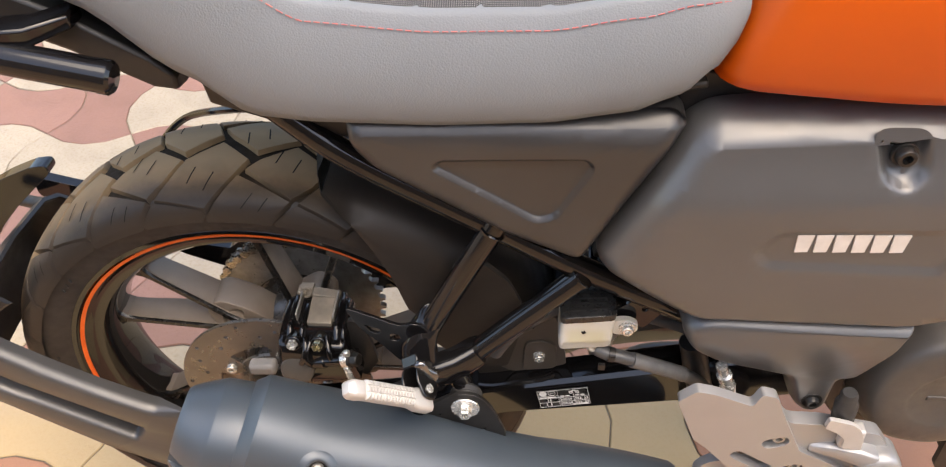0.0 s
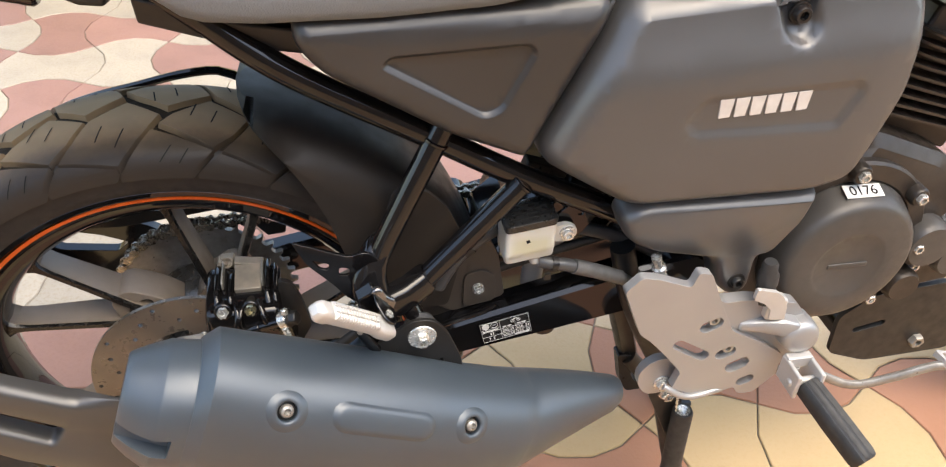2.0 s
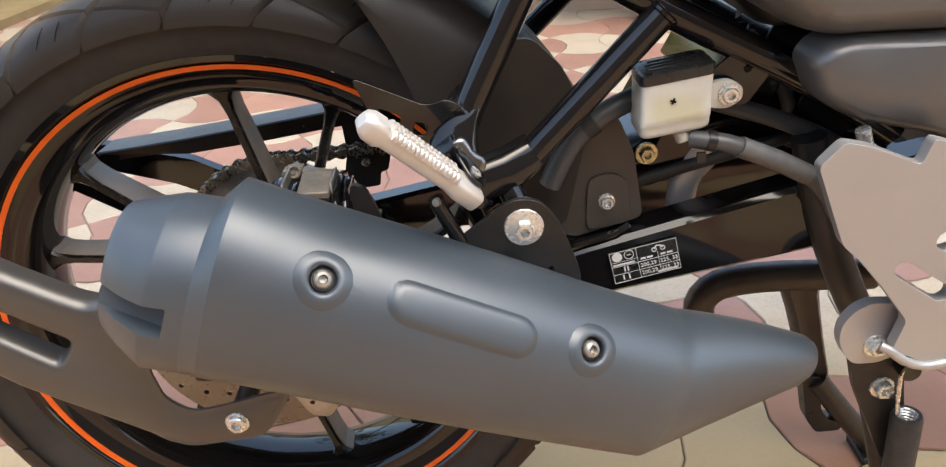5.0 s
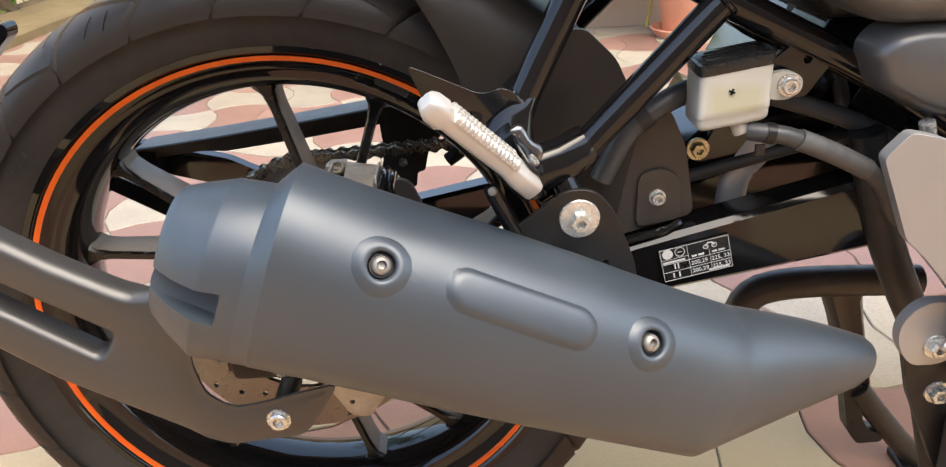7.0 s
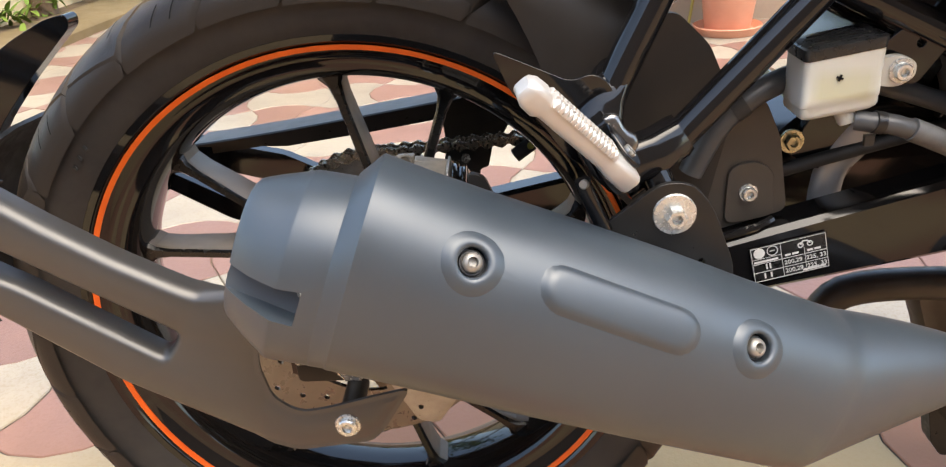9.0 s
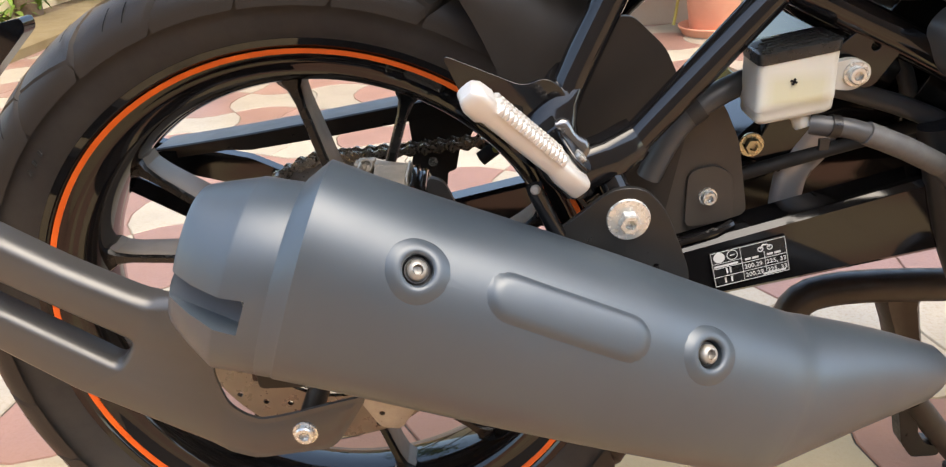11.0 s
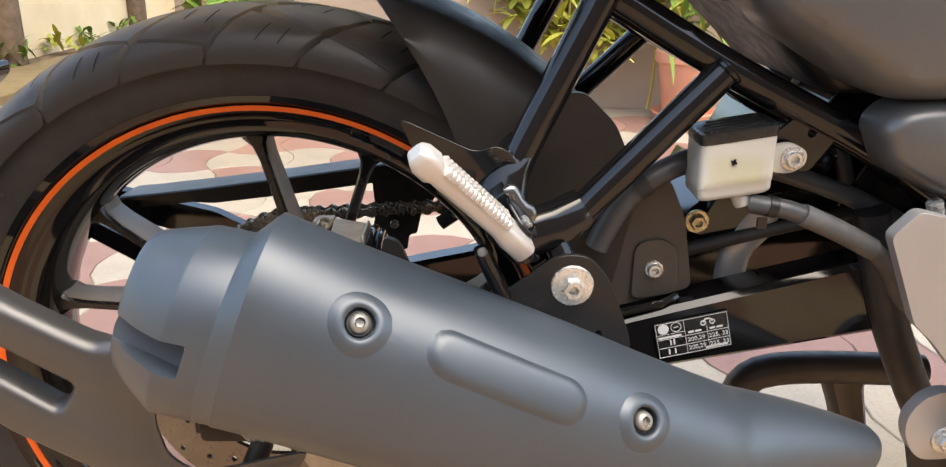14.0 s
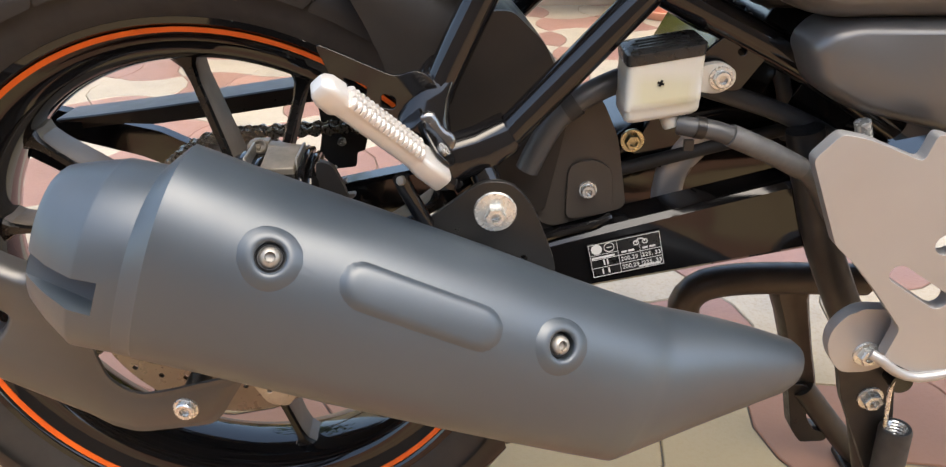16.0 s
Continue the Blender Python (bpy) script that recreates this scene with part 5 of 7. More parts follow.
    bm = bmesh.new()
    fn(bm)
    part(name, bm, M[mat], caliper, bevel=0.004 if name == "pin_boot" else 0.0012)
bolt(caliper, (0.0420, -0.0968, 0.4205), 0.0060, M["zinc"], "caliper_bolt", (0, -0.93, 0.36), hexhead=True)
bolt(caliper, (0.0685, -0.0972, 0.4212), 0.0058, M["brass"], "bleed_screw", (0, -0.93, 0.36), hexhead=True, h=0.007)
bm = bmesh.new()
tube(bm, [(0.111, -0.118, 0.380), (0.124, -0.114, 0.366), (0.150, -0.104, 0.366), (0.22, -0.088, 0.402), (0.33, -0.075, 0.425), (0.45, -0.070, 0.452)], 0.0052, 10)
part("brake_hose", bm, M["rubber"], caliper)

# brake fluid reservoir
def tray(levels, grow, r):
    bm = bmesh.new()
    loops = []
    for z, g in levels:
        g *= grow
        loops.append([Vector((x, y, z + 0.15 * (x - 0.333))) for x, y in rounded([(0.3332 - 0.0250 * g, -0.1225 - 0.0200 * g), (0.3332 + 0.0255 * g, -0.1225 - 0.0200 * g), (0.3332 + 0.0255 * g, -0.1225 + 0.0200 * g), (0.3332 - 0.0250 * g, -0.1225 + 0.0200 * g)], r, 5)])
    loft(bm, loops)
    return bm
tank_res = part("fluid_reservoir", tray(((0.4845, 0.84), (0.4862, 0.92), (0.4880, 0.94), (0.4925, 0.94), (0.4930, 0.955), (0.4985, 0.955), (0.4990, 0.945), (0.5235, 0.955)), 1.0, 0.0055), M["fluid"], bike, "milky brake fluid reservoir with a black lid", bevel=0.0004)
lid = part("lid", tray(((0.5222, 0.95), (0.5270, 0.965), (0.5290, 0.955), (0.5296, 0.91)), 1.02, 0.0055), M["label_black"], tank_res, "black reservoir lid with embossed warning lines")
for k in range(4):
    bm = bmesh.new()
    box(bm, (0.3332, -0.132 + 0.0065 * k, 0.5300), (0.036 - 0.006 * (k % 2), 0.0022, 0.0014), Matrix.Rotation(-math.atan(0.15), 4, "Y"))
    part("embossed_line", bm, M["bracket"], lid)
bm = bmesh.new()
plate(bm, rounded([(0.356, 0.500), (0.370, 0.4985), (0.3795, 0.5045), (0.3795, 0.5135), (0.370, 0.5190), (0.356, 0.5170)], 0.005), -0.1285, -0.1345)
part("ear", bm, M["fluid"], tank_res, bevel=0.001)
bolt(tank_res, (0.3700, -0.1345, 0.5090), 0.0055, M["zinc"], "ear_bolt", washer=0.0078)
bm = bmesh.new()
lathe(bm, [(0.0062, -0.010), (0.0062, 0.006), (0.0054, 0.008)], (0.340, -0.131, 0.484), (0.35, -0.25, -0.9), 16)
part("spout", bm, M["fluid"], tank_res)
bm = bmesh.new()
for turn in (20, 110):
    box(bm, (0.3305, -0.1418, 0.5085), (0.0042, 0.0010, 0.0013), Matrix.Rotation(radians(turn), 4, "Y"))
part("level_mark", bm, M["ink"], tank_res)
bm = bmesh.new()
plate(bm, rounded([(0.355, 0.518), (0.379, 0.538), (0.403, 0.522), (0.386, 0.497), (0.365, 0.498)], 0.004), -0.121, -0.1245, [circle(0.003, 10, 0.385, 0.523)])
part("reservoir_bracket", bm, M["gloss_black"], bike, "small black steel bracket", bevel=0.0008)
bm = bmesh.new()
tube(bm, [(0.346, -0.136, 0.4790), (0.354, -0.140, 0.4785), (0.369, -0.142, 0.4765), (0.404, -0.140, 0.4615), (0.431, -0.136, 0.4465), (0.452, -0.128, 0.423), (0.47, -0.115, 0.39)], 0.0064, 14)
part("reservoir_hose", bm, M["hose"], tank_res, "black rubber hose")
bm = bmesh.new()
tube(bm, [(0.378, -0.1425, 0.4735), (0.404, -0.140, 0.4615), (0.431, -0.136, 0.4465)], 0.0074, 14)
part("hose_sleeve", bm, M["sleeve"], tank_res, "dark grey hose sleeve")
bm = bmesh.new()
ring(bm, [(0.0064, -0.003), (0.0072, -0.003), (0.0072, 0.003), (0.0064, 0.003)], (0.358, -0.141, 0.4785), (0.97, 0, -0.2), 18)
box(bm, (0.350, -0.149, 0.470), (0.006, 0.003, 0.007))
part("hose_clip", bm, M["bracket"], tank_res)
for pts, r in (([(0.250, -0.112, 0.440), (0.262, -0.112, 0.465), (0.279, -0.110, 0.485), (0.312, -0.100, 0.4985), (0.345, -0.085, 0.500)], 0.0085), ([(0.372, -0.098, 0.492), (0.428, -0.096, 0.4720), (0.470, -0.096, 0.4500), (0.51, -0.090, 0.42)], 0.0070), ([(0.405, -0.06, 0.53), (0.435, -0.065, 0.49), (0.45, -0.06, 0.44)], 0.006)):
    bm = bmesh.new()
    tube(bm, pts, r, 12)
    part("rubber_hose", bm, M["hose"], bike)
bm = bmesh.new()
ring(bm, [(0.0085, -0.005), (0.0100, -0.005), (0.0100, 0.005), (0.0085, 0.005)], (0.279, -0.110, 0.485), (0.8, 0, 0.55), 18)
part("hose_clamp", bm, M["rubber"], bike)

# dark machinery between the seat rails: shock, battery tray and air box
bm = bmesh.new()
lathe(bm, [(0.020, 0.0), (0.020, 0.22)], (0.40, 0.0, 0.40), (0.28, 0, 1), 20)
shock = part("rear_shock", bm, M["engine_black"], bike, "black rear shock absorber")
bm = bmesh.new()
turns = []
for k in range(90):
    a = 2 * math.pi * k / 15
    turns.append(Vector((0.40 + 0.28 * 0.0022 * k + 0.030 * math.cos(a), 0.030 * math.sin(a), 0.405 + 0.0022 * k)))
tube(bm, turns, 0.0058, 8, False)
part("coil_spring", bm, M["gloss_black"], shock)
bm = bmesh.new()
loops = [[Vector((x, y, z)) for x, y in rounded([(x0, -0.105), (0.56, -0.108), (0.56, 0.108), (x0, 0.105)], 0.02, 4)] for z, x0 in ((0.545, 0.40), (0.56, 0.385), (0.64, 0.30), (0.70, 0.20), (0.728, 0.12), (0.735, 0.12))]
loft(bm, loops)
part("air_box", bm, M["satin_black"], bike, "black plastic air box under the seat", bevel=0.003)
bm = bmesh.new()
for x, z, sx, sz in ((0.405, 0.497, 0.05, 0.05), (0.450, 0.53, 0.06, 0.05), (0.47, 0.47, 0.05, 0.06), (0.36, 0.44, 0.05, 0.04)):
    box(bm, (x, 0.0, z), (sx, 0.14, sz), Matrix.Rotation(radians(28), 4, "Y"))
for y in (-0.06, -0.03):
    tube(bm, [(0.345, y, 0.545), (0.375, y, 0.525), (0.42, y, 0.515)], 0.004, 8)
part("frame_core", bm, M["gloss_black"], bike, bevel=0.004)
for x, y, z in ((0.352, -0.075, 0.548), (0.372, -0.070, 0.540), (0.39, -0.09, 0.512)):
    bm = bmesh.new()
    box(bm, (x, y, z), (0.026, 0.016, 0.012), Matrix.Rotation(radians(20), 4, "Y"))
    part("connector", bm, M["bracket"], bike, bevel=0.002)
bm = bmesh.new()
box(bm, (0.349, -0.05, 0.5555), (0.024, 0.03, 0.010), Matrix.Rotation(radians(14), 4, "Y"))
part("wire_tag", bm, M["cream_pot"], bike, "buff wiring tag", bevel=0.002)

# side panels
bm = bmesh.new()
out = [(0.138, 0.7360), (0.374, 0.7480), (0.3855, 0.7360), (0.3195, 0.6030), (0.254, 0.6310), (0.157, 0.6900), (0.139, 0.7120)]
ins = [(0.1985, 0.6960), (0.2060, 0.7060), (0.3160, 0.7110), (0.3235, 0.7010), (0.2975, 0.6510), (0.2810, 0.6455)]
shell(bm, out, 0.012, [(0.0, -0.118), (0.0004, -0.138), (0.0025, -0.1455), (0.0065, -0.1500), (0.013, -0.1520)], [(ins, 0.010, [(0.0, -0.1520), (0.0012, -0.1517), (0.0040, -0.1482), (0.0052, -0.1475)])])
mould(bm, (0.13, 0, 0.60), (0.39, 0, 0.75), 0.0095, lambda x, y, z: 0 if y > -0.14 else -0.05 * max(0, 0.66 - z) + 0.018 * max(0, (z - 0.718) / 0.028) ** 1.6)
part("side_panel", bm, M["panel"], bike, "matt dark grey triangular side panel with sunk recess", smooth=50)
bm = bmesh.new()
out = [(0.3915, 0.7400), (0.5500, 0.7560), (0.640, 0.752), (0.655, 0.731), (0.661, 0.650), (0.6330, 0.5600), (0.592, 0.5455), (0.4150, 0.5465), (0.3245, 0.6030)]
rec = [(0.4410, 0.6390), (0.4570, 0.6640), (0.5970, 0.6720), (0.6070, 0.6620), (0.5890, 0.6230), (0.4550, 0.6240)]
rec2 = [(0.5080, 0.7420), (0.5450, 0.7430), (0.5520, 0.7130), (0.5400, 0.6990), (0.5200, 0.7060)]
def cover_form(x, y, z):
    """The cover's face: full round the badge, leaning inwards above a soft crease, rolled in below."""
    zc = 0.683 + 0.085 * (x - 0.43)
    up = z - zc
    lean = 0.48 * (math.sqrt(up * up + 0.008 ** 2) + up) / 2
    low = 0.004 * max(0, (0.612 - z) / 0.06) ** 2
    front = 0.006 * max(0, (x - 0.60) / 0.05) ** 2 + 0.004 * max(0, (0.43 - x) / 0.06) ** 2
    return (-0.010 + 0.030 * math.tanh((lean + low + front) / 0.030)) * max(0, min(1, (-0.114 - y) / 0.036))
shell(bm, out, 0.024, [(0.0, -0.112), (0.0004, -0.134), (0.002, -0.143), (0.006, -0.1515), (0.012, -0.1580), (0.018, -0.1620)],
      [(rec, 0.010, [(0.0, -0.1620), (0.002, -0.1614), (0.007, -0.1592), (0.009, -0.1588)]), (rec2, 0.012, [(-0.002, -0.1620), (0.0005, -0.1608), (0.0035, -0.1550), (0.0065, -0.1525)])], n=6)
mould(bm, (0.325, 0, 0.545), (0.66, 0, 0.756), 0.0105, cover_form)
cover = part("engine_side_cover", bm, M["cover"], bike, "matt dark grey side cover with pale badge", smooth=55)
bolt(cover, (0.5325, -0.1530, 0.7240), 0.0072, M["bracket"], "cover_bolt", washer=0.0095)
for k in range(6):
    bm = bmesh.new()
    x0 = 0.4725 + 0.0138 * k
    z0 = 0.6425 + 0.0005 * k
    y0 = cover_form(x0, -0.16, 0.652) - 0.1586
    plate(bm, [(x0 + 0.002, z0), (x0 + 0.0115, z0 + 0.0008), (x0 + 0.0128, z0 + 0.0178), (x0 + 0.0006, z0 + 0.0172)], y0, y0 - 0.0016)
    part("badge_bar", bm, M["badge"], cover, "pale raised badge shape" if k == 0 else "")
bm = bmesh.new()
out = [(0.4120, 0.5330), (0.4230, 0.5460), (0.4400, 0.5500), (0.6060, 0.5480), (0.6080, 0.5400), (0.6020, 0.5130), (0.5770, 0.4740), (0.5640, 0.4720), (0.5640, 0.4350), (0.5540, 0.4240), (0.5400, 0.4240), (0.5290, 0.4360), (0.5160, 0.4740), (0.4500, 0.4900), (0.4220, 0.5060)]
shell(bm, out, 0.014, [(0.0, -0.125), (0.0004, -0.146), (0.0025, -0.1535), (0.0055, -0.1580), (0.0095, -0.1610)], [])
low = part("frame_cover", bm, M["cover"], bike, "matt dark grey frame cover", smooth=55)
bolt(low, (0.5440, -0.1600, 0.4480), 0.0062, M["bracket"], "cover_bolt", washer=0.0095)

# seat
SEAT = [(-0.2, 0.897, 0.995, 1.01, 0.108), (-0.12, 0.858, 0.96, 0.98, 0.12), (-0.04, 0.808, 0.915, 0.938, 0.132), (0.03, 0.761, 0.8745, 0.896, 0.143), (0.075, 0.732, 0.8405, 0.8617, 0.148), (0.12, 0.73, 0.817, 0.84, 0.151), (0.2, 0.731, 0.8125, 0.834, 0.153), (0.28, 0.7355, 0.815, 0.835, 0.153), (0.34, 0.744, 0.824, 0.842, 0.15), (0.375, 0.757, 0.831, 0.849, 0.145), (0.395, 0.776, 0.8315, 0.851, 0.14), (0.405, 0.793, 0.8315, 0.851, 0.134), (0.413, 0.816, 0.833, 0.85, 0.126)]
def seat_at(x):
    for a, b in zip(SEAT, SEAT[1:]):
        if x <= b[0]:
            f = (x - a[0]) / (b[0] - a[0])
            f = f * f * (3 - 2 * f) * 0.5 + f * 0.5
            return [a[i] + (b[i] - a[i]) * f for i in range(1, 5)]
    return list(SEAT[-1][1:])
xs = list(np.arange(-0.20, 0.38, 0.014)) + list(np.arange(0.38, 0.4135, 0.005))
bm = bmesh.new()
loops = []
for x in xs:
    zb, zs, zt, w = seat_at(x)
    h = zs - zb
    side = [(w - 0.030, zb + 0.004), (w - 0.012, zb), (w - 0.003, zb + 0.004), (w + 0.002, zb + 0.14 * h), (w + 0.0035, zb + 0.35 * h), (w + 0.001, zb + 0.6 * h), (w - 0.007, zb + 0.85 * h), (w - 0.0125, zs), (w - 0.016, zs + 0.0035)]
    loops.append([Vector((x, -y, z)) for y, z in side] + [Vector((x, y, z)) for y, z in reversed(side)])
loft(bm, loops)
seat = part("seat", bm, M["seat"], bike, "grey grained vinyl seat with red stitching", smooth=60)
bm = bmesh.new()
loops = []
for x in np.arange(-0.19, 0.409, 0.0035):
    zb, zs, zt, w = seat_at(x)
    g = abs(((x - 0.02) / 0.0435) % 1 - 0.5)
    dip = 0.0045 * max(0, (g - 0.40) / 0.10) ** 2 if g > 0.40 else 0
    prof = []
    for k in range(13):
        f = k / 12
        y = (w - 0.0145) * (1 - f)
        edge = min(1, f / 0.12)
        prof.append((y, zs + 0.0015 + (0.0035 * edge) + (zt - zs) * math.sin(f * math.pi / 2) * 0.9 - dip * edge))
    loops.append([Vector((x, -y, z)) for y, z in prof] + [Vector((x, y, z)) for y, z in reversed(prof[:-1])])
loft(bm, loops, closed=False)
part("seat_top", bm, M["seat_top"], seat, "black woven seat top in stitched panels", smooth=50)
bm = bmesh.new()
x = -0.10
while x < 0.405:
    zb, zs, zt, w = seat_at(x)
    zb2, zs2, zt2, w2 = seat_at(x + 0.0042)
    y, z = w - 0.0088, zs - 0.0075
    y2, z2 = w2 - 0.0088, zs2 - 0.0075
    tube(bm, [(x, -y - 0.0010, z), (x + 0.0042, -y2 - 0.0010, z2)], 0.00045, 5, False)
    x += 0.0060
tagged(part("stitching", bm, M["thread"], seat, "dotted red stitching"), kind="stuff")

# tank
bm = bmesh.new()
loops = []
for z, xr, w, grow in ((0.7600, 0.412, 0.132, 0), (0.7612, 0.404, 0.145, 0), (0.7660, 0.3985, 0.152, 0), (0.7760, 0.400, 0.157, 0), (0.795, 0.4055, 0.161, 0), (0.815, 0.4125, 0.164, 0), (0.84, 0.420, 0.166, 0), (0.88, 0.428, 0.160, 0), (0.93, 0.45, 0.14, 0), (0.97, 0.50, 0.10, 0), (0.985, 0.54, 0.06, 0)):
    loops.append([Vector((x, y, z)) for x, y in rounded([(xr, -w * 0.93), (0.52, -w - 0.004), (0.90, -w), (0.98, -w * 0.5), (0.98, w * 0.5), (0.90, w), (0.52, w + 0.004), (xr, w * 0.93)], 0.030, 6)])
loft(bm, loops)
part("fuel_tank", bm, M["tank"], bike, "satin orange fuel tank", smooth=60)
bm = bmesh.new()
box(bm, (0.66, 0, 0.735), (0.56, 0.22, 0.05))
box(bm, (0.386, -0.112, 0.757), (0.020, 0.030, 0.006), Matrix.Rotation(radians(-12), 4, "Y"))
part("tank_base", bm, M["satin_black"], bike, "black gap trim below the tank", bevel=0.002)

# tail: grab rail and trim under the seat
bm = bmesh.new()
tube(bm, [(-0.42, -0.120, 0.838), (-0.30, -0.140, 0.818), (-0.17, -0.148, 0.796), (-0.022, -0.148, 0.7665)], 0.0122, 20)
grab = part("grab_rail", bm, M["gloss_black"], bike, "black tubular grab rail")
bm = bmesh.new()
lathe(bm, [(0.0126, -0.004), (0.0126, 0.003), (0.0105, 0.0055), (0.0002, 0.006)], (-0.022, -0.148, 0.7665), (0.98, 0, -0.196), 20)
part("rail_end", bm, M["gloss_black"], grab)
bm = bmesh.new()
loops = []
for x, z0, z1, y in ((-0.125, 0.790, 0.803, -0.146), (-0.095, 0.784, 0.800, -0.146), (-0.070, 0.786, 0.800, -0.140), (-0.045, 0.792, 0.802, -0.122)):
    loops.append([Vector((x, y - 0.006, z0)), Vector((x, y - 0.007, z1)), Vector((x, y + 0.012, z1 + 0.004)), Vector((x, y + 0.012, z0))])
loft(bm, loops)
part("rail_bracket", bm, M["gloss_black"], grab, bevel=0.002)
bm = bmesh.new()
loops = []
for x, zt, zb, w in ((-0.30, 0.890, 0.860, 0.10), (-0.16, 0.840, 0.806, 0.115), (-0.06, 0.800, 0.770, 0.120), (-0.004, 0.768, 0.742, 0.122), (0.014, 0.752, 0.740, 0.122)):
    loops.append([Vector((x, y, z)) for y, z in ((-w, zt), (w, zt), (w, zb), (w - 0.02, zb - 0.004), (-w + 0.02, zb - 0.004), (-w, zb))])
loft(bm, loops)
part("tail_trim", bm, M["satin_black"], bike, "black plastic tail trim", bevel=0.003)
bm = bmesh.new()
loops = []
for x, zt in ((0.03, 0.745), (0.10, 0.722), (0.20, 0.705), (0.30, 0.66), (0.36, 0.62)):
    loops.append([Vector((x, y, z)) for y, z in ((-0.118, zt), (0.118, zt), (0.112, zt - 0.022), (-0.112, zt - 0.022))])
loft(bm, loops)
part("seat_tray", bm, M["satin_black"], bike, bevel=0.002)

# rider's foot-rest plate, peg, pedal
bm = bmesh.new()
out = rounded([(0.4140, 0.4740), (0.4285, 0.4900), (0.4460, 0.4860), (0.4800, 0.4715), (0.4850, 0.4890), (0.4985, 0.4850), (0.5150, 0.4500), (0.5380, 0.4050), (0.5760, 0.3830), (0.6060, 0.3600), (0.6060, 0.3300), (0.5860, 0.3050), (0.5680, 0.3060), (0.5600, 0.3180), (0.5440, 0.3120), (0.5200, 0.3110), (0.4870, 0.3280), (0.4930, 0.3520), (0.4700, 0.3820), (0.4520, 0.4030), (0.4380, 0.4160), (0.4190, 0.4620)], 0.004, 3)
def oblong(cx, cz, l, w, deg):
    a = radians(deg)
    pts = [(l / 2 + w / 2 * math.cos(t), w / 2 * math.sin(t)) for t in (math.pi * (i / 6 - 0.5) for i in range(7))] + [(-l / 2 - w / 2 * math.cos(t), -w / 2 * math.sin(t)) for t in (math.pi * (i / 6 - 0.5) for i in range(7))]
    return [(cx + x * math.cos(a) - z * math.sin(a), cz + x * math.sin(a) + z * math.cos(a)) for x, z in pts]
plate(bm, out, -0.178, -0.188, [oblong(0.5130, 0.4170, 0.010, 0.015, 25), oblong(0.5380, 0.3740, 0.009, 0.014, 25), oblong(0.5560, 0.3530, 0.011, 0.016, 25), oblong(0.5715, 0.3270, 0.008, 0.012, 25), oblong(0.4980, 0.3840, 0.036, 0.013, -34)])
rest = part("footrest_plate", bm, M["alloy"], bike, "satin silver alloy foot-rest plate with holes", bevel=0.0022)
bm = bmesh.new()
tube(bm, [(0.4790, -0.1860, 0.3310), (0.4860, -0.1890, 0.3275), (0.4970, -0.1895, 0.3185), (0.5130, -0.1895, 0.3130), (0.5330, -0.1880, 0.3150), (0.5480, -0.1850, 0.3145)], 0.0036, 10)
part("plate_lip", bm, M["alloy"], rest, "rounded lower lip of the cast plate")
for x, z in ((0.5140, 0.4200), (0.5390, 0.3770)):
    bolt(rest, (x + 0.001, -0.183, z + 0.002), 0.0060, M["steel"], "plate_bolt")
bm = bmesh.new()
plate(bm, rounded([(0.512, 0.452), (0.522, 0.440), (0.550, 0.440), (0.586, 0.432), (0.606, 0.428), (0.622, 0.406), (0.636, 0.372), (0.632, 0.346), (0.608, 0.338), (0.575, 0.345), (0.540, 0.370), (0.520, 0.410)], 0.006, 3), -0.168, -0.182)
part("peg_mount", bm, M["alloy"], rest, "cast silver peg mount", bevel=0.003)
bm = bmesh.new()
lathe(bm, [(0.0205, -0.004), (0.0205, 0.014), (0.0195, 0.020), (0.0165, 0.0245), (0.010, 0.026), (0.0002, 0.0262)], (0.6130, -0.176, 0.3900), (0, -1, 0.1), 28, caps=False)
part("mount_boss", bm, M["alloy"], rest, smooth=50)
bm = bmesh.new()
loops = []
for x, y, z, h in ((0.548, -0.184, 0.404, 0.006), (0.570, -0.190, 0.406, 0.009), (0.592, -0.195, 0.404, 0.012), (0.608, -0.198, 0.398, 0.014)):
    loops.append([Vector((x, y + a, z + h * b)) for a, b in ((0.016, -1), (0.002, -0.9), (-0.001, -0.5), (-0.001, 0.5), (0.002, 0.9), (0.016, 1))])
loft(bm, loops)
part("mount_rib", bm, M["alloy"], rest, bevel=0.002)
bm = bmesh.new()
for dx in (-0.013, 0.013):
    box(bm, (0.612 + dx, -0.216, 0.358), (0.0045, 0.034, 0.030))
box(bm, (0.612, -0.204, 0.368), (0.028, 0.010, 0.014))
lathe(bm, [(0.0045, -0.018), (0.0045, 0.018)], (0.612, -0.222, 0.356), (1, 0, 0), 12)
part("peg_clevis", bm, M["cast"], rest, bevel=0.0015)
bm = bmesh.new()
loops = []
p0, p1 = Vector((0.612, -0.226, 0.356)), Vector((0.640, -0.306, 0.326))
d = (p1 - p0).normalized()
up = Vector((0, 0, 1)) - d * d.z
up.normalize()
sd = d.cross(up)
for f, w, h in ((0.0, 0.0105, 0.009), (0.05, 0.0120, 0.0105), (0.5, 0.0130, 0.0110), (0.92, 0.0130, 0.0110), (0.98, 0.0120, 0.0100), (1.0, 0.010, 0.008)):
    c = p0.lerp(p1, f)
    loops.append([c + sd * w * x + up * h * z for x, z in ((-0.7, -1), (0.7, -1), (1, -0.6), (1, 0.7), (0.75, 1), (0.35, 0.82), (0.15, 1), (-0.15, 1), (-0.35, 0.82), (-0.75, 1), (-1, 0.7), (-1, -0.6))])
loft(bm, loops)
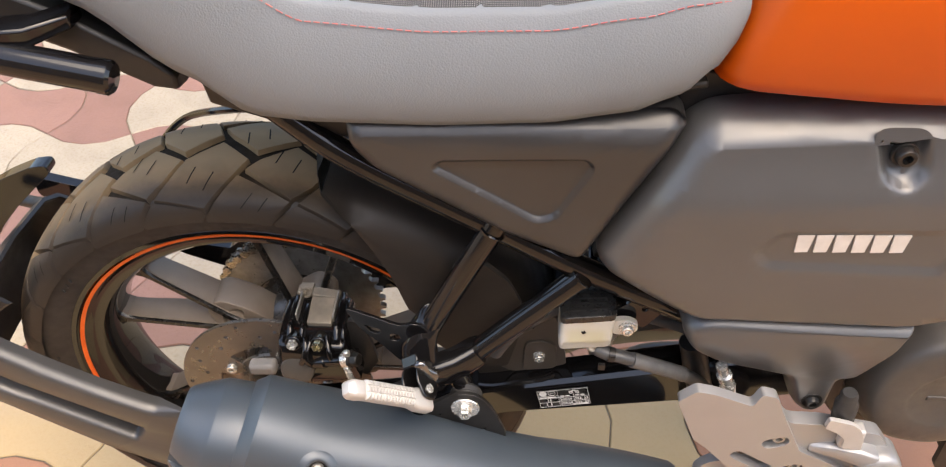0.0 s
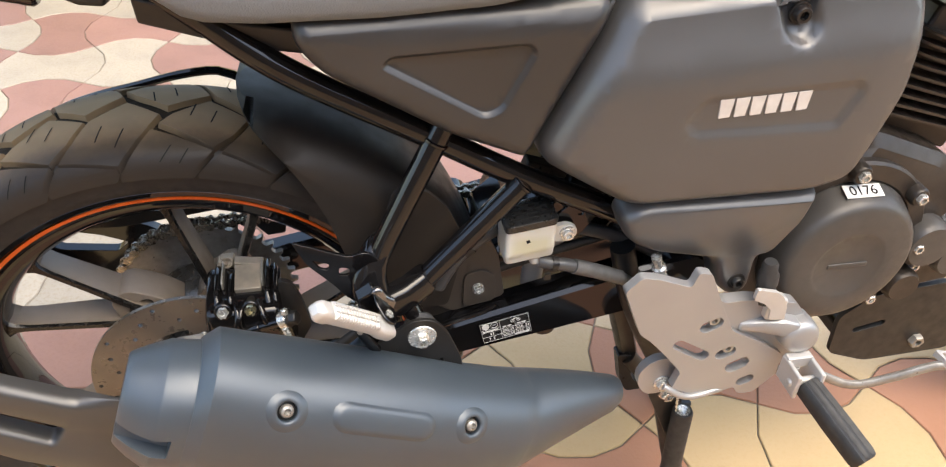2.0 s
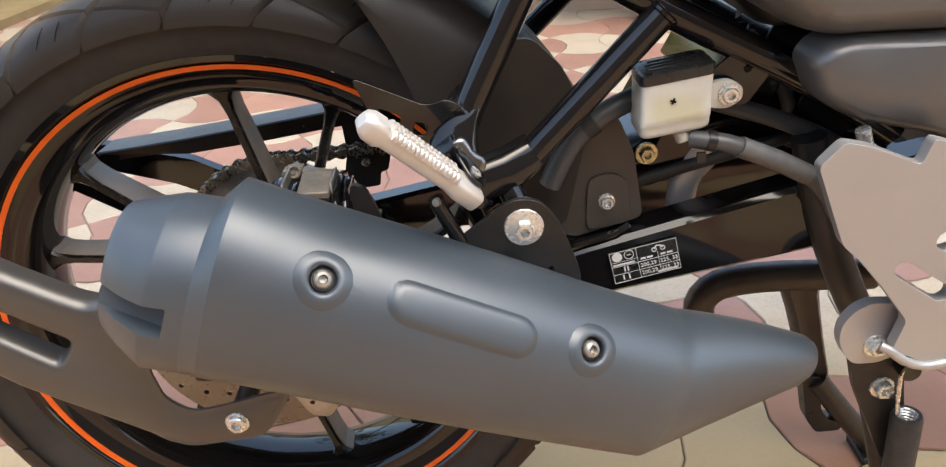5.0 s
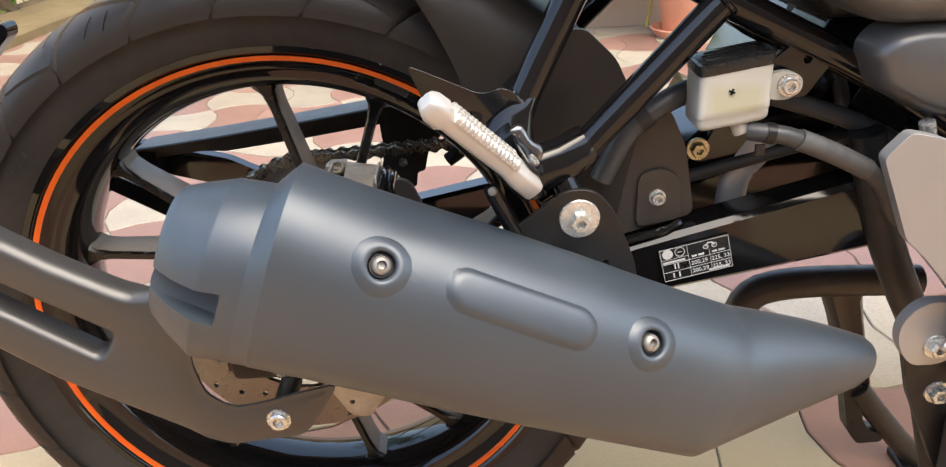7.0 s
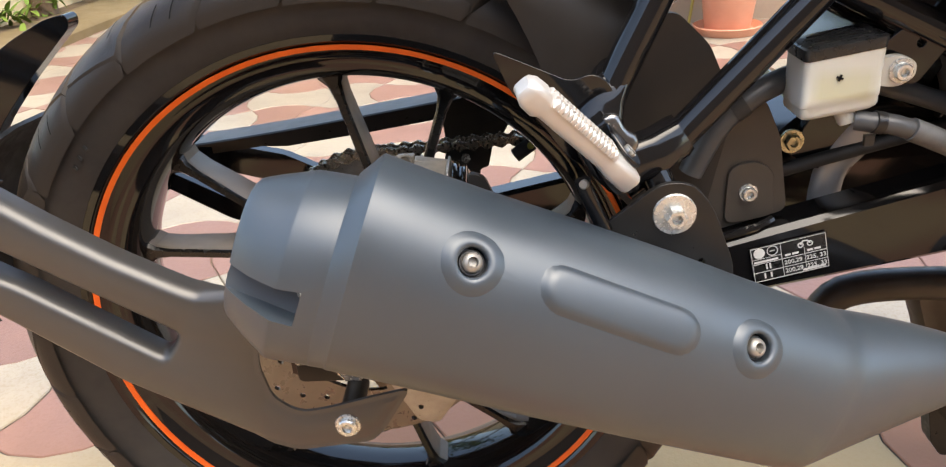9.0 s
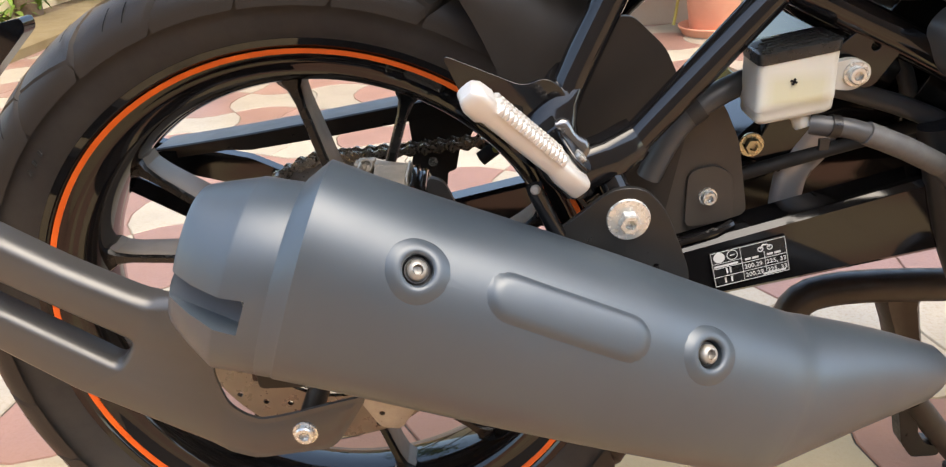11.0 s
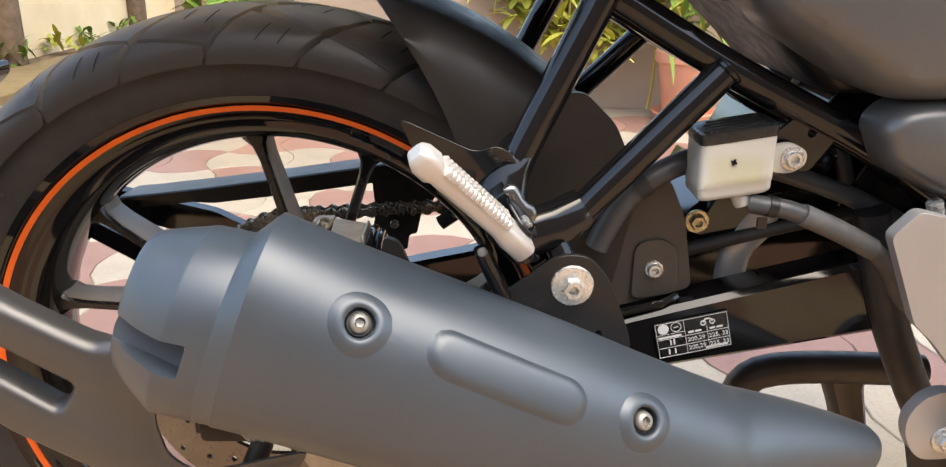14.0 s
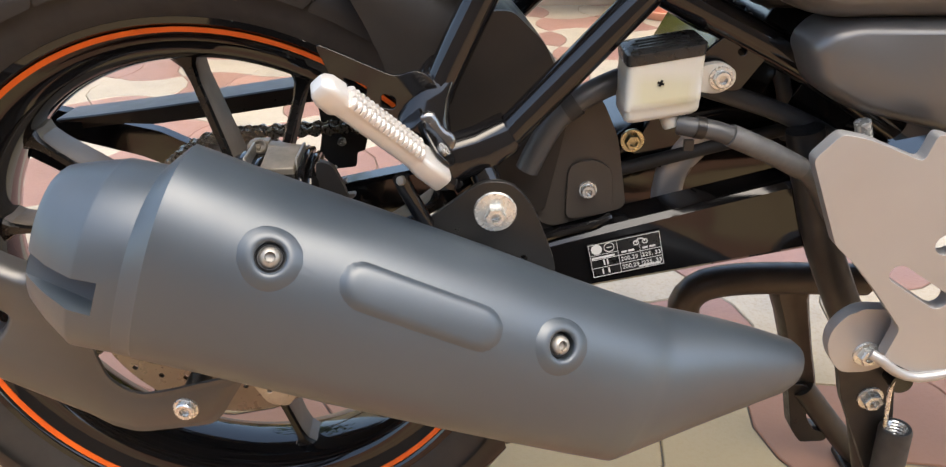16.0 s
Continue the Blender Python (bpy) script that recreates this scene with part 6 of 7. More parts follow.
part("rider_peg", bm, M["rubber"], bike, "black rubber-covered rider foot peg", smooth=45)
bm = bmesh.new()
tube(bm, [(0.485, -0.172, 0.322), (0.56, -0.176, 0.330), (0.640, -0.190, 0.330), (0.690, -0.205, 0.316), (0.730, -0.214, 0.330), (0.768, -0.222, 0.350), (0.80, -0.226, 0.345)], 0.0055, 10, flat=0.8)
pedal = part("brake_pedal", bm, M["steel"], bike, "steel rear brake pedal with an open tread")
bm = bmesh.new()
pts = [(0.768, 0.0), (0.828, 0.0)]
plate(bm, rounded([(0.772, -0.208), (0.822, -0.212), (0.826, -0.246), (0.776, -0.244)], 0.004), 0.346, 0.353, [rounded([(x0, y0), (x0 + 0.018, y0 - 0.001), (x0 + 0.018, y0 - 0.013), (x0, y0 - 0.012)], 0.003) for x0, y0 in ((0.778, -0.212), (0.801, -0.213), (0.779, -0.228), (0.802, -0.229))])
bm.transform(Matrix(((1, 0, 0, 0), (0, 0, 1, 0), (0, 1, 0, 0), (0, 0, 0, 1))))
bm.transform(Matrix.Translation((0.80, -0.227, 0.35)) @ Matrix.Rotation(radians(14), 4, "Y") @ Matrix.Translation((-0.80, 0.227, -0.35)))
part("pedal_tread", bm, M["cast"], pedal, bevel=0.001)
bm = bmesh.new()
out = rounded([(0.4560, 0.3260), (0.4560, 0.3400), (0.4640, 0.3520), (0.4740, 0.3580), (0.5100, 0.3560), (0.5350, 0.3400), (0.5300, 0.3120), (0.5000, 0.3110), (0.4880, 0.3050), (0.4700, 0.3050), (0.4620, 0.3130)], 0.008, 4)
plate(bm, out, -0.162, -0.172)
part("pedal_boss", bm, M["alloy"], pedal, "silver pedal pivot", bevel=0.004)
bolt(pedal, (0.4840, -0.172, 0.3210), 0.0068, M["zinc"], "pivot_bolt", washer=0.0095, hexhead=True)

# master cylinder above the plate
bm = bmesh.new()
lathe(bm, [(0.0085, 0), (0.0098, 0.008), (0.0085, 0.012), (0.0100, 0.016), (0.0088, 0.020), (0.0102, 0.025), (0.0102, 0.036), (0.0078, 0.040), (0.0078, 0.048), (0.006, 0.052), (0.0002, 0.052)], (0.5690, -0.178, 0.4330), (-0.12, 0, 1), 20)
cyl = part("master_cylinder", bm, M["rubber"], bike, "rear brake master cylinder with rubber boot")
bm = bmesh.new()
plate(bm, rounded([(0.5480, 0.4630), (0.5700, 0.4570), (0.5790, 0.4500), (0.5860, 0.4360), (0.5880, 0.4180), (0.5700, 0.4200), (0.5690, 0.4340), (0.5600, 0.4430), (0.5470, 0.4500)], 0.003, 3), -0.1885, -0.1930)
part("cylinder_clamp", bm, M["cast"], cyl, "bright bent clip on the cylinder", bevel=0.0012)
bm = bmesh.new()
box(bm, (0.5780, -0.184, 0.4300), (0.020, 0.014, 0.026))
part("clamp_foot", bm, M["cast"], cyl, bevel=0.003)
bm = bmesh.new()
lathe(bm, [(0.0060, -0.012), (0.0060, 0), (0.0075, 0.001), (0.0075, 0.006), (0.0060, 0.008), (0.0060, 0.018), (0.0072, 0.019), (0.0072, 0.024), (0.0052, 0.026), (0.0052, 0.040)], (0.4700, -0.150, 0.4480), (-0.35, -0.1, 0.9), 12)
part("banjo_bolt", bm, M["zinc"], cyl)

# engine
bm = bmesh.new()
loops = []
for y, g in ((-0.104, 0.92), (-0.094, 1.0), (0.12, 1.0), (0.13, 0.92)):
    loops.append([Vector((0.70 + (x - 0.70) * g, y, 0.40 + (z - 0.40) * g)) for x, z in rounded([(0.585, 0.36), (0.60, 0.55), (0.69, 0.572), (0.80, 0.53), (0.90, 0.44), (0.90, 0.360), (0.80, 0.345), (0.62, 0.350)], 0.02, 4)])
loft(bm, loops)
engine = part("engine", bm, M["engine_black"], bike, "black air-cooled single-cylinder engine", bevel=0.003)
CC = Vector((0.680, -0.110, 0.437))
bm = bmesh.new()
lathe(bm, [(0.0860, 0.0), (0.0855, 0.006), (0.0790, 0.026), (0.0765, 0.031), (0.0725, 0.0345), (0.0690, 0.0355), (0.044, 0.0370), (0.040, 0.0362), (0.037, 0.0348), (0.0002, 0.0344)], CC, (0.02, -1, 0), 56, caps=False)
clutch = part("clutch_cover", bm, M["engine"], engine, "round dark grey clutch cover")
bm = bmesh.new()
lathe(bm, [(0.108, -0.03), (0.108, 0.002), (0.105, 0.005), (0.088, 0.0055), (0.084, 0.002)], CC, (0.02, -1, 0), 56, caps=False)
part("case_rim", bm, M["engine_black"], engine)
bm = bmesh.new()
box(bm, CC + Vector((0.0, -0.0350, 0)), (0.046, 0.002, 0.006))
part("embossed_bar", bm, M["engine"], engine, bevel=0.0015)
for a, r in ((92, 0.099), (40, 0.099), (-3, 0.100), (-48, 0.100), (138, 0.099)):
    p = CC + Vector((r * math.cos(radians(a)), -0.006, r * math.sin(radians(a))))
    bm = bmesh.new()
    lathe(bm, [(0.011, -0.02), (0.011, 0.006), (0.009, 0.009), (0.0002, 0.009)], p, (0, -1, 0), 16, caps=False)
    part("bolt_boss", bm, M["engine_black"], engine)
    bolt(engine, p + Vector((0, -0.009, 0)), 0.0065, M["zinc"], "case_bolt", hexhead=True)
lab = Matrix.Translation((0.6805, -0.1270, 0.5195)) @ Matrix.Rotation(radians(1), 4, "Y") @ Matrix.Rotation(radians(20), 4, "X")
bm = bmesh.new()
box(bm, (0, 0, 0.0), (0.042, 0.0155, 0.0008))
bm.transform(lab)
tag = part("number_label", bm, M["paper"], engine, "white paper label with handwritten digits")
text_on("0176", 0.0155, lab @ Matrix.Translation((0, 0, 0.0006)), M["ink"], engine, "handwriting")
for k in range(9):
    bm = bmesh.new()
    z = 0.560 + 0.011 * k
    pts = rounded([(0.695 + 0.0045 * k, -0.085), (0.86 + 0.0045 * k, -0.085), (0.86 + 0.0045 * k, 0.085), (0.695 + 0.0045 * k, 0.085)], 0.02, 3)
    loft(bm, [[Vector((x, y, z + dz - 0.30 * (x - 0.78))) for x, y in pts] for dz in (0, 0.0028)])
    part("cooling_fin", bm, M["engine_black"], engine)
bm = bmesh.new()
box(bm, (0.785, 0, 0.60), (0.12, 0.12, 0.14), Matrix.Rotation(radians(17), 4, "Y"))
part("cylinder", bm, M["engine_black"], engine, bevel=0.004)
for x, z, r, mat in ((0.775, 0.452, 0.030, "engine"), (0.765, 0.395, 0.021, "engine_black"), (0.815, 0.43, 0.024, "engine"), (0.835, 0.49, 0.020, "engine_black")):
    bm = bmesh.new()
    lathe(bm, [(r, 0.0), (r, 0.018), (r * 0.85, 0.024), (0.0002, 0.024)], (x + 0.02, -0.104, z - 0.02), (0, -1, 0), 24, caps=False)
    part("case_cap", bm, M[mat], engine)
    bolt(engine, (x + 0.02 + r * 0.7, -0.112, z - 0.02 + r * 0.9), 0.0065, M["zinc"], "case_bolt", hexhead=True)
bm = bmesh.new()
plate(bm, rounded([(0.757, 0.237), (0.752, 0.300), (0.790, 0.330), (0.95, 0.345), (0.97, 0.262), (0.937, 0.217), (0.816, 0.213)], 0.01), -0.085, -0.092, [oblong(0.800, 0.2775, 0.034, 0.009, 12)])
belly = part("belly_guard", bm, M["satin_black"], bike, "black belly guard", bevel=0.002)
bolt(belly, (0.879, -0.092, 0.242), 0.010, M["steel"], "guard_bolt", hexhead=True)
bm = bmesh.new()
box(bm, (0.86, 0, 0.268), (0.20, 0.17, 0.02))
part("sump", bm, M["engine_black"], belly, bevel=0.004)

# lower frame bracket, stand springs and the stand
bm = bmesh.new()
plate(bm, rounded([(0.4860, 0.3000), (0.5000, 0.3100), (0.5400, 0.2980), (0.5400, 0.2600), (0.5480, 0.2180), (0.5570, 0.1640), (0.5370, 0.1640), (0.5230, 0.1960), (0.5010, 0.2440)], 0.006), -0.118, -0.126)
lower = part("lower_bracket", bm, M["satin_black"], bike, "black lower frame bracket", bevel=0.002)
bolt(lower, (0.5240, -0.126, 0.2440), 0.0080, M["zinc"], "bracket_bolt", washer=0.0105, hexhead=True)
bm = bmesh.new()
tube(bm, [(0.440, -0.110, 0.465), (0.458, -0.112, 0.40), (0.482, -0.112, 0.345), (0.505, -0.112, 0.300)], 0.013, 14)
part("frame_down_tube", bm, M["satin_black"], lower)
bm = bmesh.new()
tube(bm, [(0.528, -0.106, 0.228), (0.549, -0.110, 0.150), (0.585, -0.120, 0.012)], 0.0125, 14)
stand = part("centre_stand", bm, M["satin_black"], bike, "black tubular centre stand, lowered")
bm = bmesh.new()
tube(bm, [(0.422, 0.045, 0.205), (0.420, 0.045, 0.226), (0.430, 0.046, 0.2420), (0.452, 0.047, 0.2500), (0.500, 0.050, 0.2510), (0.600, 0.052, 0.2460)], 0.0160, 16)
part("stand_tube", bm, M["engine_black"], stand)
bm = bmesh.new()
tube(bm, [(0.562, 0.058, 0.110), (0.600, 0.057, 0.060), (0.644, 0.055, 0.006)], 0.0130, 14)
part("stand_prop", bm, M["engine_black"], stand)
bm = bmesh.new()
plate(bm, rounded([(0.544, 0.118), (0.566, 0.116), (0.572, 0.070), (0.582, 0.054), (0.600, 0.050), (0.598, 0.038), (0.570, 0.037), (0.557, 0.056)], 0.005, 3), 0.052, 0.072)
part("stop_tab", bm, M["bracket"], stand, bevel=0.004)
bm = bmesh.new()
loops = []
for x, z, w in ((0.530, 0.246, 0.024), (0.533, 0.222, 0.018), (0.541, 0.195, 0.0155), (0.552, 0.155, 0.0140), (0.562, 0.120, 0.0135), (0.570, 0.088, 0.0120)):
    loops.append([Vector((x + w * a, 0.068 + b, z)) for a, b in ((-1, -0.008), (-0.7, -0.013), (-0.2, -0.009), (0.3, -0.010), (0.75, -0.014), (1, -0.009), (1, 0.012), (-1, 0.012))])
loft(bm, loops)
part("stand_leg", bm, M["engine_black"], stand, smooth=50)
bm = bmesh.new()
box(bm, (0.585, -0.120, 0.006), (0.045, 0.035, 0.012))
part("stand_foot", bm, M["bracket"], stand, bevel=0.003)
bm = bmesh.new()
box(bm, (0.648, 0.055, 0.005), (0.055, 0.045, 0.010))
part("stand_foot", bm, M["bracket"], stand, bevel=0.003)
bm = bmesh.new()
lathe(bm, [(0.0118, 0), (0.0125, 0.004), (0.0125, 0.135), (0.0112, 0.138), (0.0090, 0.138), (0.0088, 0.10)], (0.5490, -0.140, 0.088), (-0.05, 0, 1), 22, caps=False)
part("spring_sleeve", bm, M["rubber"], stand, "black rubber spring sleeve")
bm = bmesh.new()
turns = [Vector((0.5435 + 0.0080 * math.cos(2 * math.pi * k / 12), -0.140 + 0.0080 * math.sin(2 * math.pi * k / 12), 0.188 + 0.0030 * k / 12)) for k in range(150)]
tube(bm, turns, 0.0014, 6, False)
tube(bm, [(0.5340, -0.140, 0.222), (0.5315, -0.140, 0.240), (0.5300, -0.139, 0.262), (0.5330, -0.138, 0.2735), (0.5380, -0.136, 0.2765)], 0.0017, 6)
part("return_spring", bm, M["zinc"], stand)
bm = bmesh.new()
lathe(bm, [(0.0085, 0), (0.0085, 0.02)], (0.5370, -0.120, 0.2680), (0, -1, 0), 16)
part("spring_post", bm, M["gloss_black"], stand)

# front wheel and fork stand beyond the view, so that the machine is whole
bm = bmesh.new()
ring(bm, [(r + 0.0, y * 0.75) for r, y in TYRE] + [(r, -y * 0.75) for r, y in reversed(TYRE[:-1])] + [(0.222, -0.03), (0.222, 0.03)], (1.33, 0, 0.30), (0, 1, 0), 64)
front = part("front_wheel", bm, M["tyre"], bike)
bm = bmesh.new()
ring(bm, [(r, -y * 0.75) for r, y in half] + [(r, y * 0.75) for r, y in reversed(half)], (1.33, 0, 0.30), (0, 1, 0), 64)
for k in range(10):
    a = radians(36 * k)
    tube(bm, [(1.33 + 0.02 * math.cos(a), 0, 0.30 + 0.02 * math.sin(a)), (1.33 + 0.21 * math.cos(a), 0, 0.30 + 0.21 * math.sin(a))], 0.009, 8, False)
part("front_rim", bm, M["wheel"], front)
bm = bmesh.new()
for s in (1, -1):
    tube(bm, [(1.33, s * 0.095, 0.30), (1.10, s * 0.095, 0.90)], 0.021, 14, False)
tube(bm, [(1.02, -0.36, 1.03), (1.06, -0.2, 1.06), (1.07, 0, 1.04), (1.06, 0.2, 1.06), (1.02, 0.36, 1.03)], 0.012, 12)
part("fork", bm, M["gloss_black"], bike)


# ---- the place ----
bm = bmesh.new()
q = [bm.verts.new(p) for p in ((-60, -60, -0.005), (60, -60, -0.005), (60, 60, -0.005), (-60, 60, -0.005))]
bm.faces.new(q)
ground = tagged(new("ground", mesh_of("ground", bm, M["joint"])), "yard paved with pink and cream interlocking pavers", "paving", "", "structure")

CX, CY, BULGE = 0.1930, 0.2172, 0.039
def edge_points(a, b, bend, n=4):
    """A curved side from a to b, bowed to its left by bend, without its end."""
    a, b = Vector(a), Vector(b)
    side = Vector((-(b - a).y, (b - a).x)).normalized()
    return [tuple(a.lerp(b, k / n) + side * bend * math.sin(math.pi * k / n) ** 0.8) for k in range(n)]
def paver_loop(wide):
    w, h = CX / 2, CY / 2
    s = 1 if wide else -1
    c = [(-w, -h), (w, -h), (w, h), (-w, h)]
    line = []
    for i, bend in enumerate((BULGE * s, -BULGE * s, BULGE * s, -BULGE * s)):
        line += edge_points(c[i], c[(i + 1) % 4], bend)
    return line
def paver_rows(line):
    gap = inset(line, 0.0009)
    top = inset(line, 0.0026)
    return [[(x, y, -0.006) for x, y in gap], [(x, y, -0.0020) for x, y in gap], [(x, y, 0.0) for x, y in top]]
def paver_mesh(wide, mat):
    bm = bmesh.new()
    rows = [[bm.verts.new(p) for p in row] for row in paver_rows(paver_loop(wide))]
    n = len(rows[0])
    for a, b in zip(rows[1:], rows[2:]):
        for i in range(n):
            bm.faces.new((a[i], a[(i + 1) % n], b[(i + 1) % n], b[i]))
    bm.faces.new(rows[-1])
    return mesh_of("paver", bm, mat, 25)
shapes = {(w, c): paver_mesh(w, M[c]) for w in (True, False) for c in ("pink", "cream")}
TURN = Matrix.Rotation(radians(2.38), 4, "Z")
X0, Y0 = -0.2535, 1.7182
far = {"pink": ([], []), "cream": ([], [])}
loops = {w: paver_rows(paver_loop(w))[1:] for w in (True, False)}
rnd = random.Random(4)
for i in range(-36, 40):
    for j in range(-27, 27):
        c = "pink" if ((i // 2) + j) % 2 == 0 else "cream"
        wide = (i + j) % 2 == 0
        p = TURN @ Vector((CX * (i + 0.5), CY * (j + 0.5), 0)) + Vector((X0, Y0, 0))
        near = -1.70 < p.x < 1.20 and 0.0 < p.y < 2.40
        if near:
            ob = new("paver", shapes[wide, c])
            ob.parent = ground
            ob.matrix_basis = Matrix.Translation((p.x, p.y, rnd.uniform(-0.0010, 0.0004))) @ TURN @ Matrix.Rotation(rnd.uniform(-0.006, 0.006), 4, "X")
        else:
            vs, fs = far[c]
            dz = rnd.uniform(-0.001, 0.0004)
            base = len(vs)
            low, top = loops[wide]
            n = len(low)
            for row in (low, top):
                for x, y, z in row:
                    v = TURN @ Vector((x, y, z))
                    vs.append((v.x + p.x, v.y + p.y, z + dz))
            fs += [(base + k, base + (k + 1) % n, base + n + (k + 1) % n, base + n + k) for k in range(n)]
            fs.append(tuple(base + n + k for k in range(n)))
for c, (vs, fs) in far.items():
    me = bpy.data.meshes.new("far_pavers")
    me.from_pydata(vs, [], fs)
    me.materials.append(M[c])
    ob = new("far_pavers", me)
    ob.parent = ground
    tagged(ob, c + " interlocking pavers farther off", kind="stuff")


# ---- planter wall, pots and plants behind the machine ----
def wall_box(name, lo, hi, mat, label, bevel=0.01):
    bm = bmesh.new()
    box(bm, [(a + b) / 2 for a, b in zip(lo, hi)], [b - a for a, b in zip(lo, hi)])
    ob = tagged(new(name, mesh_of(name, bm, mat)), label, "wall", "", "structure")
    mod = ob.modifiers.new("edge", "BEVEL")
    mod.width, mod.segments = bevel, 2
    return ob
wall_box("wall_1", (-1.02, 2.62, -0.01), (6.0, 2.80, 0.62), M["tan_wall"], "low tan painted wall of the planter")
wall_box("wall_2", (-8.0, 6.2, -0.01), (8.0, 6.4, 1.1), M["cream_wall"], "cream plastered boundary wall")
# Unseen wall, added so that low reflections in the black parts stay dark.
wall_box("wall_3", (-8.0, -4.4, -0.01), (8.0, -4.2, 3.0), M["brown_wall"], "unseen brown wall added behind the camera to darken low reflections")

def leaf_mesh(length, width, bend):
    bm = bmesh.new()
    rows = []
    for k in range(6):
        f = k / 5
        w = width * math.sin(math.pi * min(1, f * 0.9 + 0.08)) ** 0.8
        c = Vector((length * f, 0, -bend * f * f * length))
        rows.append([c + Vector((0, -w, 0.12 * w)), c, c + Vector((0, w, 0.12 * w))])
    loft(bm, rows, closed=False)
    return bm

def clump(bm, rnd, centre, n, spread, length, width, bend):
    for _ in range(n):
        leaf = leaf_mesh(length * rnd.uniform(0.6, 1.2), width * rnd.uniform(0.7, 1.2), bend * rnd.uniform(0.4, 1.4))
        m = Matrix.Translation(Vector(centre) + Vector((rnd.gauss(0, spread), rnd.gauss(0, spread), rnd.uniform(0, spread * 1.4)))) @ Matrix.Rotation(rnd.uniform(0, 6.28), 4, "Z") @ Matrix.Rotation(rnd.uniform(-1.3, 0.3), 4, "Y")
        leaf.transform(m)
        tmp = bpy.data.meshes.new("tmp")
        leaf.to_mesh(tmp)
        leaf.free()
        bm.from_mesh(tmp)
        bpy.data.meshes.remove(tmp)

def potted_plant(x, y, r, h, pot_mat, pot_label, plant_label, seed, leaves=26, length=0.16, width=0.02, mat="leaf", saucer=True):
    rnd = random.Random(seed)
    pot = thing("flower_pot", pot_label, "pot", at=(x, y, 0))
    bm = bmesh.new()
    lathe(bm, [(r * 0.70, 0.012), (r * 0.74, 0.02), (r * 0.96, h * 0.80), (r * 0.97, h * 0.82), (r * 1.08, h * 0.84), (r * 1.10, h * 0.98), (r * 1.06, h), (r * 0.98, h), (r * 0.94, h * 0.86), (0.001, h * 0.85)], (0, 0, 0), (0, 0, 1), 36, caps=False)
    part("pot_body", bm, pot_mat, pot, bevel=0.003)
    if saucer:
        bm = bmesh.new()
        lathe(bm, [(0.001, 0.0), (r * 0.95, 0.0), (r * 1.12, 0.030), (r * 1.10, 0.034), (r * 0.90, 0.012), (0.001, 0.011)], (0, 0, 0), (0, 0, 1), 36, caps=False)
        part("saucer", bm, pot_mat, pot)
    bm = bmesh.new()
    lathe(bm, [(r * 0.94, h * 0.87), (r * 0.4, h * 0.90), (0.001, h * 0.89)], (0, 0, 0), (0, 0, 1), 20, caps=False)
    part("soil", bm, M["soil"], pot)
    plant = thing("pot_plant", plant_label, "plant", at=(x, y, h * 0.88))
    bm = bmesh.new()
    for _ in range(7):
        a, l = rnd.uniform(0, 6.28), rnd.uniform(0.5, 1.0)
        tube(bm, [(0.2 * r * math.cos(a), 0.2 * r * math.sin(a), 0), (0.5 * r * math.cos(a), 0.5 * r * math.sin(a), length * l), (0.9 * r * math.cos(a), 0.9 * r * math.sin(a), length * 1.6 * l)], 0.004, 6)
    part("stem", bm, M["stem"], plant)
    bm = bmesh.new()
    clump(bm, rnd, (0, 0, length * 0.5), leaves, r * 0.55, length, width, 0.5)
    tagged(part("foliage", bm, M[mat], plant, smooth=0), kind="stuff")
    return pot
potted_plant(0.965, 2.40, 0.112, 0.26, M["terracotta"], "terracotta plastic flower pot on a saucer", "slender green pot plant", 3, leaves=40, length=0.22, width=0.014)
potted_plant(-0.72, 2.44, 0.17, 0.30, M["cream_pot"], "cream glazed flower pot beside the wall", "bushy green pot plant", 5, leaves=60, length=0.2, width=0.02)
# trailing stems over the wall
bm = bmesh.new()
tube(bm, [(0.78, 2.50, 0.60), (0.80, 2.53, 0.42), (0.86, 2.52, 0.30), (0.86, 2.50, 0.15), (0.84, 2.48, 0.02)], 0.006, 8)
vine = tagged(new("trailing_vine", mesh_of("trailing_vine", bm, M["stem"])), "yellow vine stem hanging down the wall", "plant")

# plants on the wall and in the bed on the side
rnd = random.Random(11)
for k in range(14):
    x = -0.8 + 0.42 * k + rnd.uniform(-0.1, 0.1)
    y = 3.05 + rnd.uniform(-0.1, 0.25)
    shrub = thing("shrub", "yellow-green leafy shrub above the planter wall", "plant", "shrubs on the planter", at=(x, y, 0.40))
    bm = bmesh.new()
    for _ in range(5):
        a = rnd.uniform(0, 6.28)
        tube(bm, [(0, 0, 0), (0.08 * math.cos(a), 0.08 * math.sin(a), 0.25), (0.18 * math.cos(a), 0.18 * math.sin(a), rnd.uniform(0.4, 0.7))], 0.008, 6)
    part("stem", bm, M["stem"], shrub)
    bm = bmesh.new()
    clump(bm, rnd, (0, 0, 0.22), 70, 0.17, 0.20, 0.028, 0.5)
    tagged(part("foliage", bm, M["leaf" if k % 2 else "leaf_yellow"], shrub, smooth=0), kind="stuff")
bm = bmesh.new()
box(bm, (2.5, 3.4, 0.19), (7.0, 1.2, 0.40))
tagged(new("planter_soil", mesh_of("planter_soil", bm, M["soil"])), "dry planter soil", "soil", "", "structure")

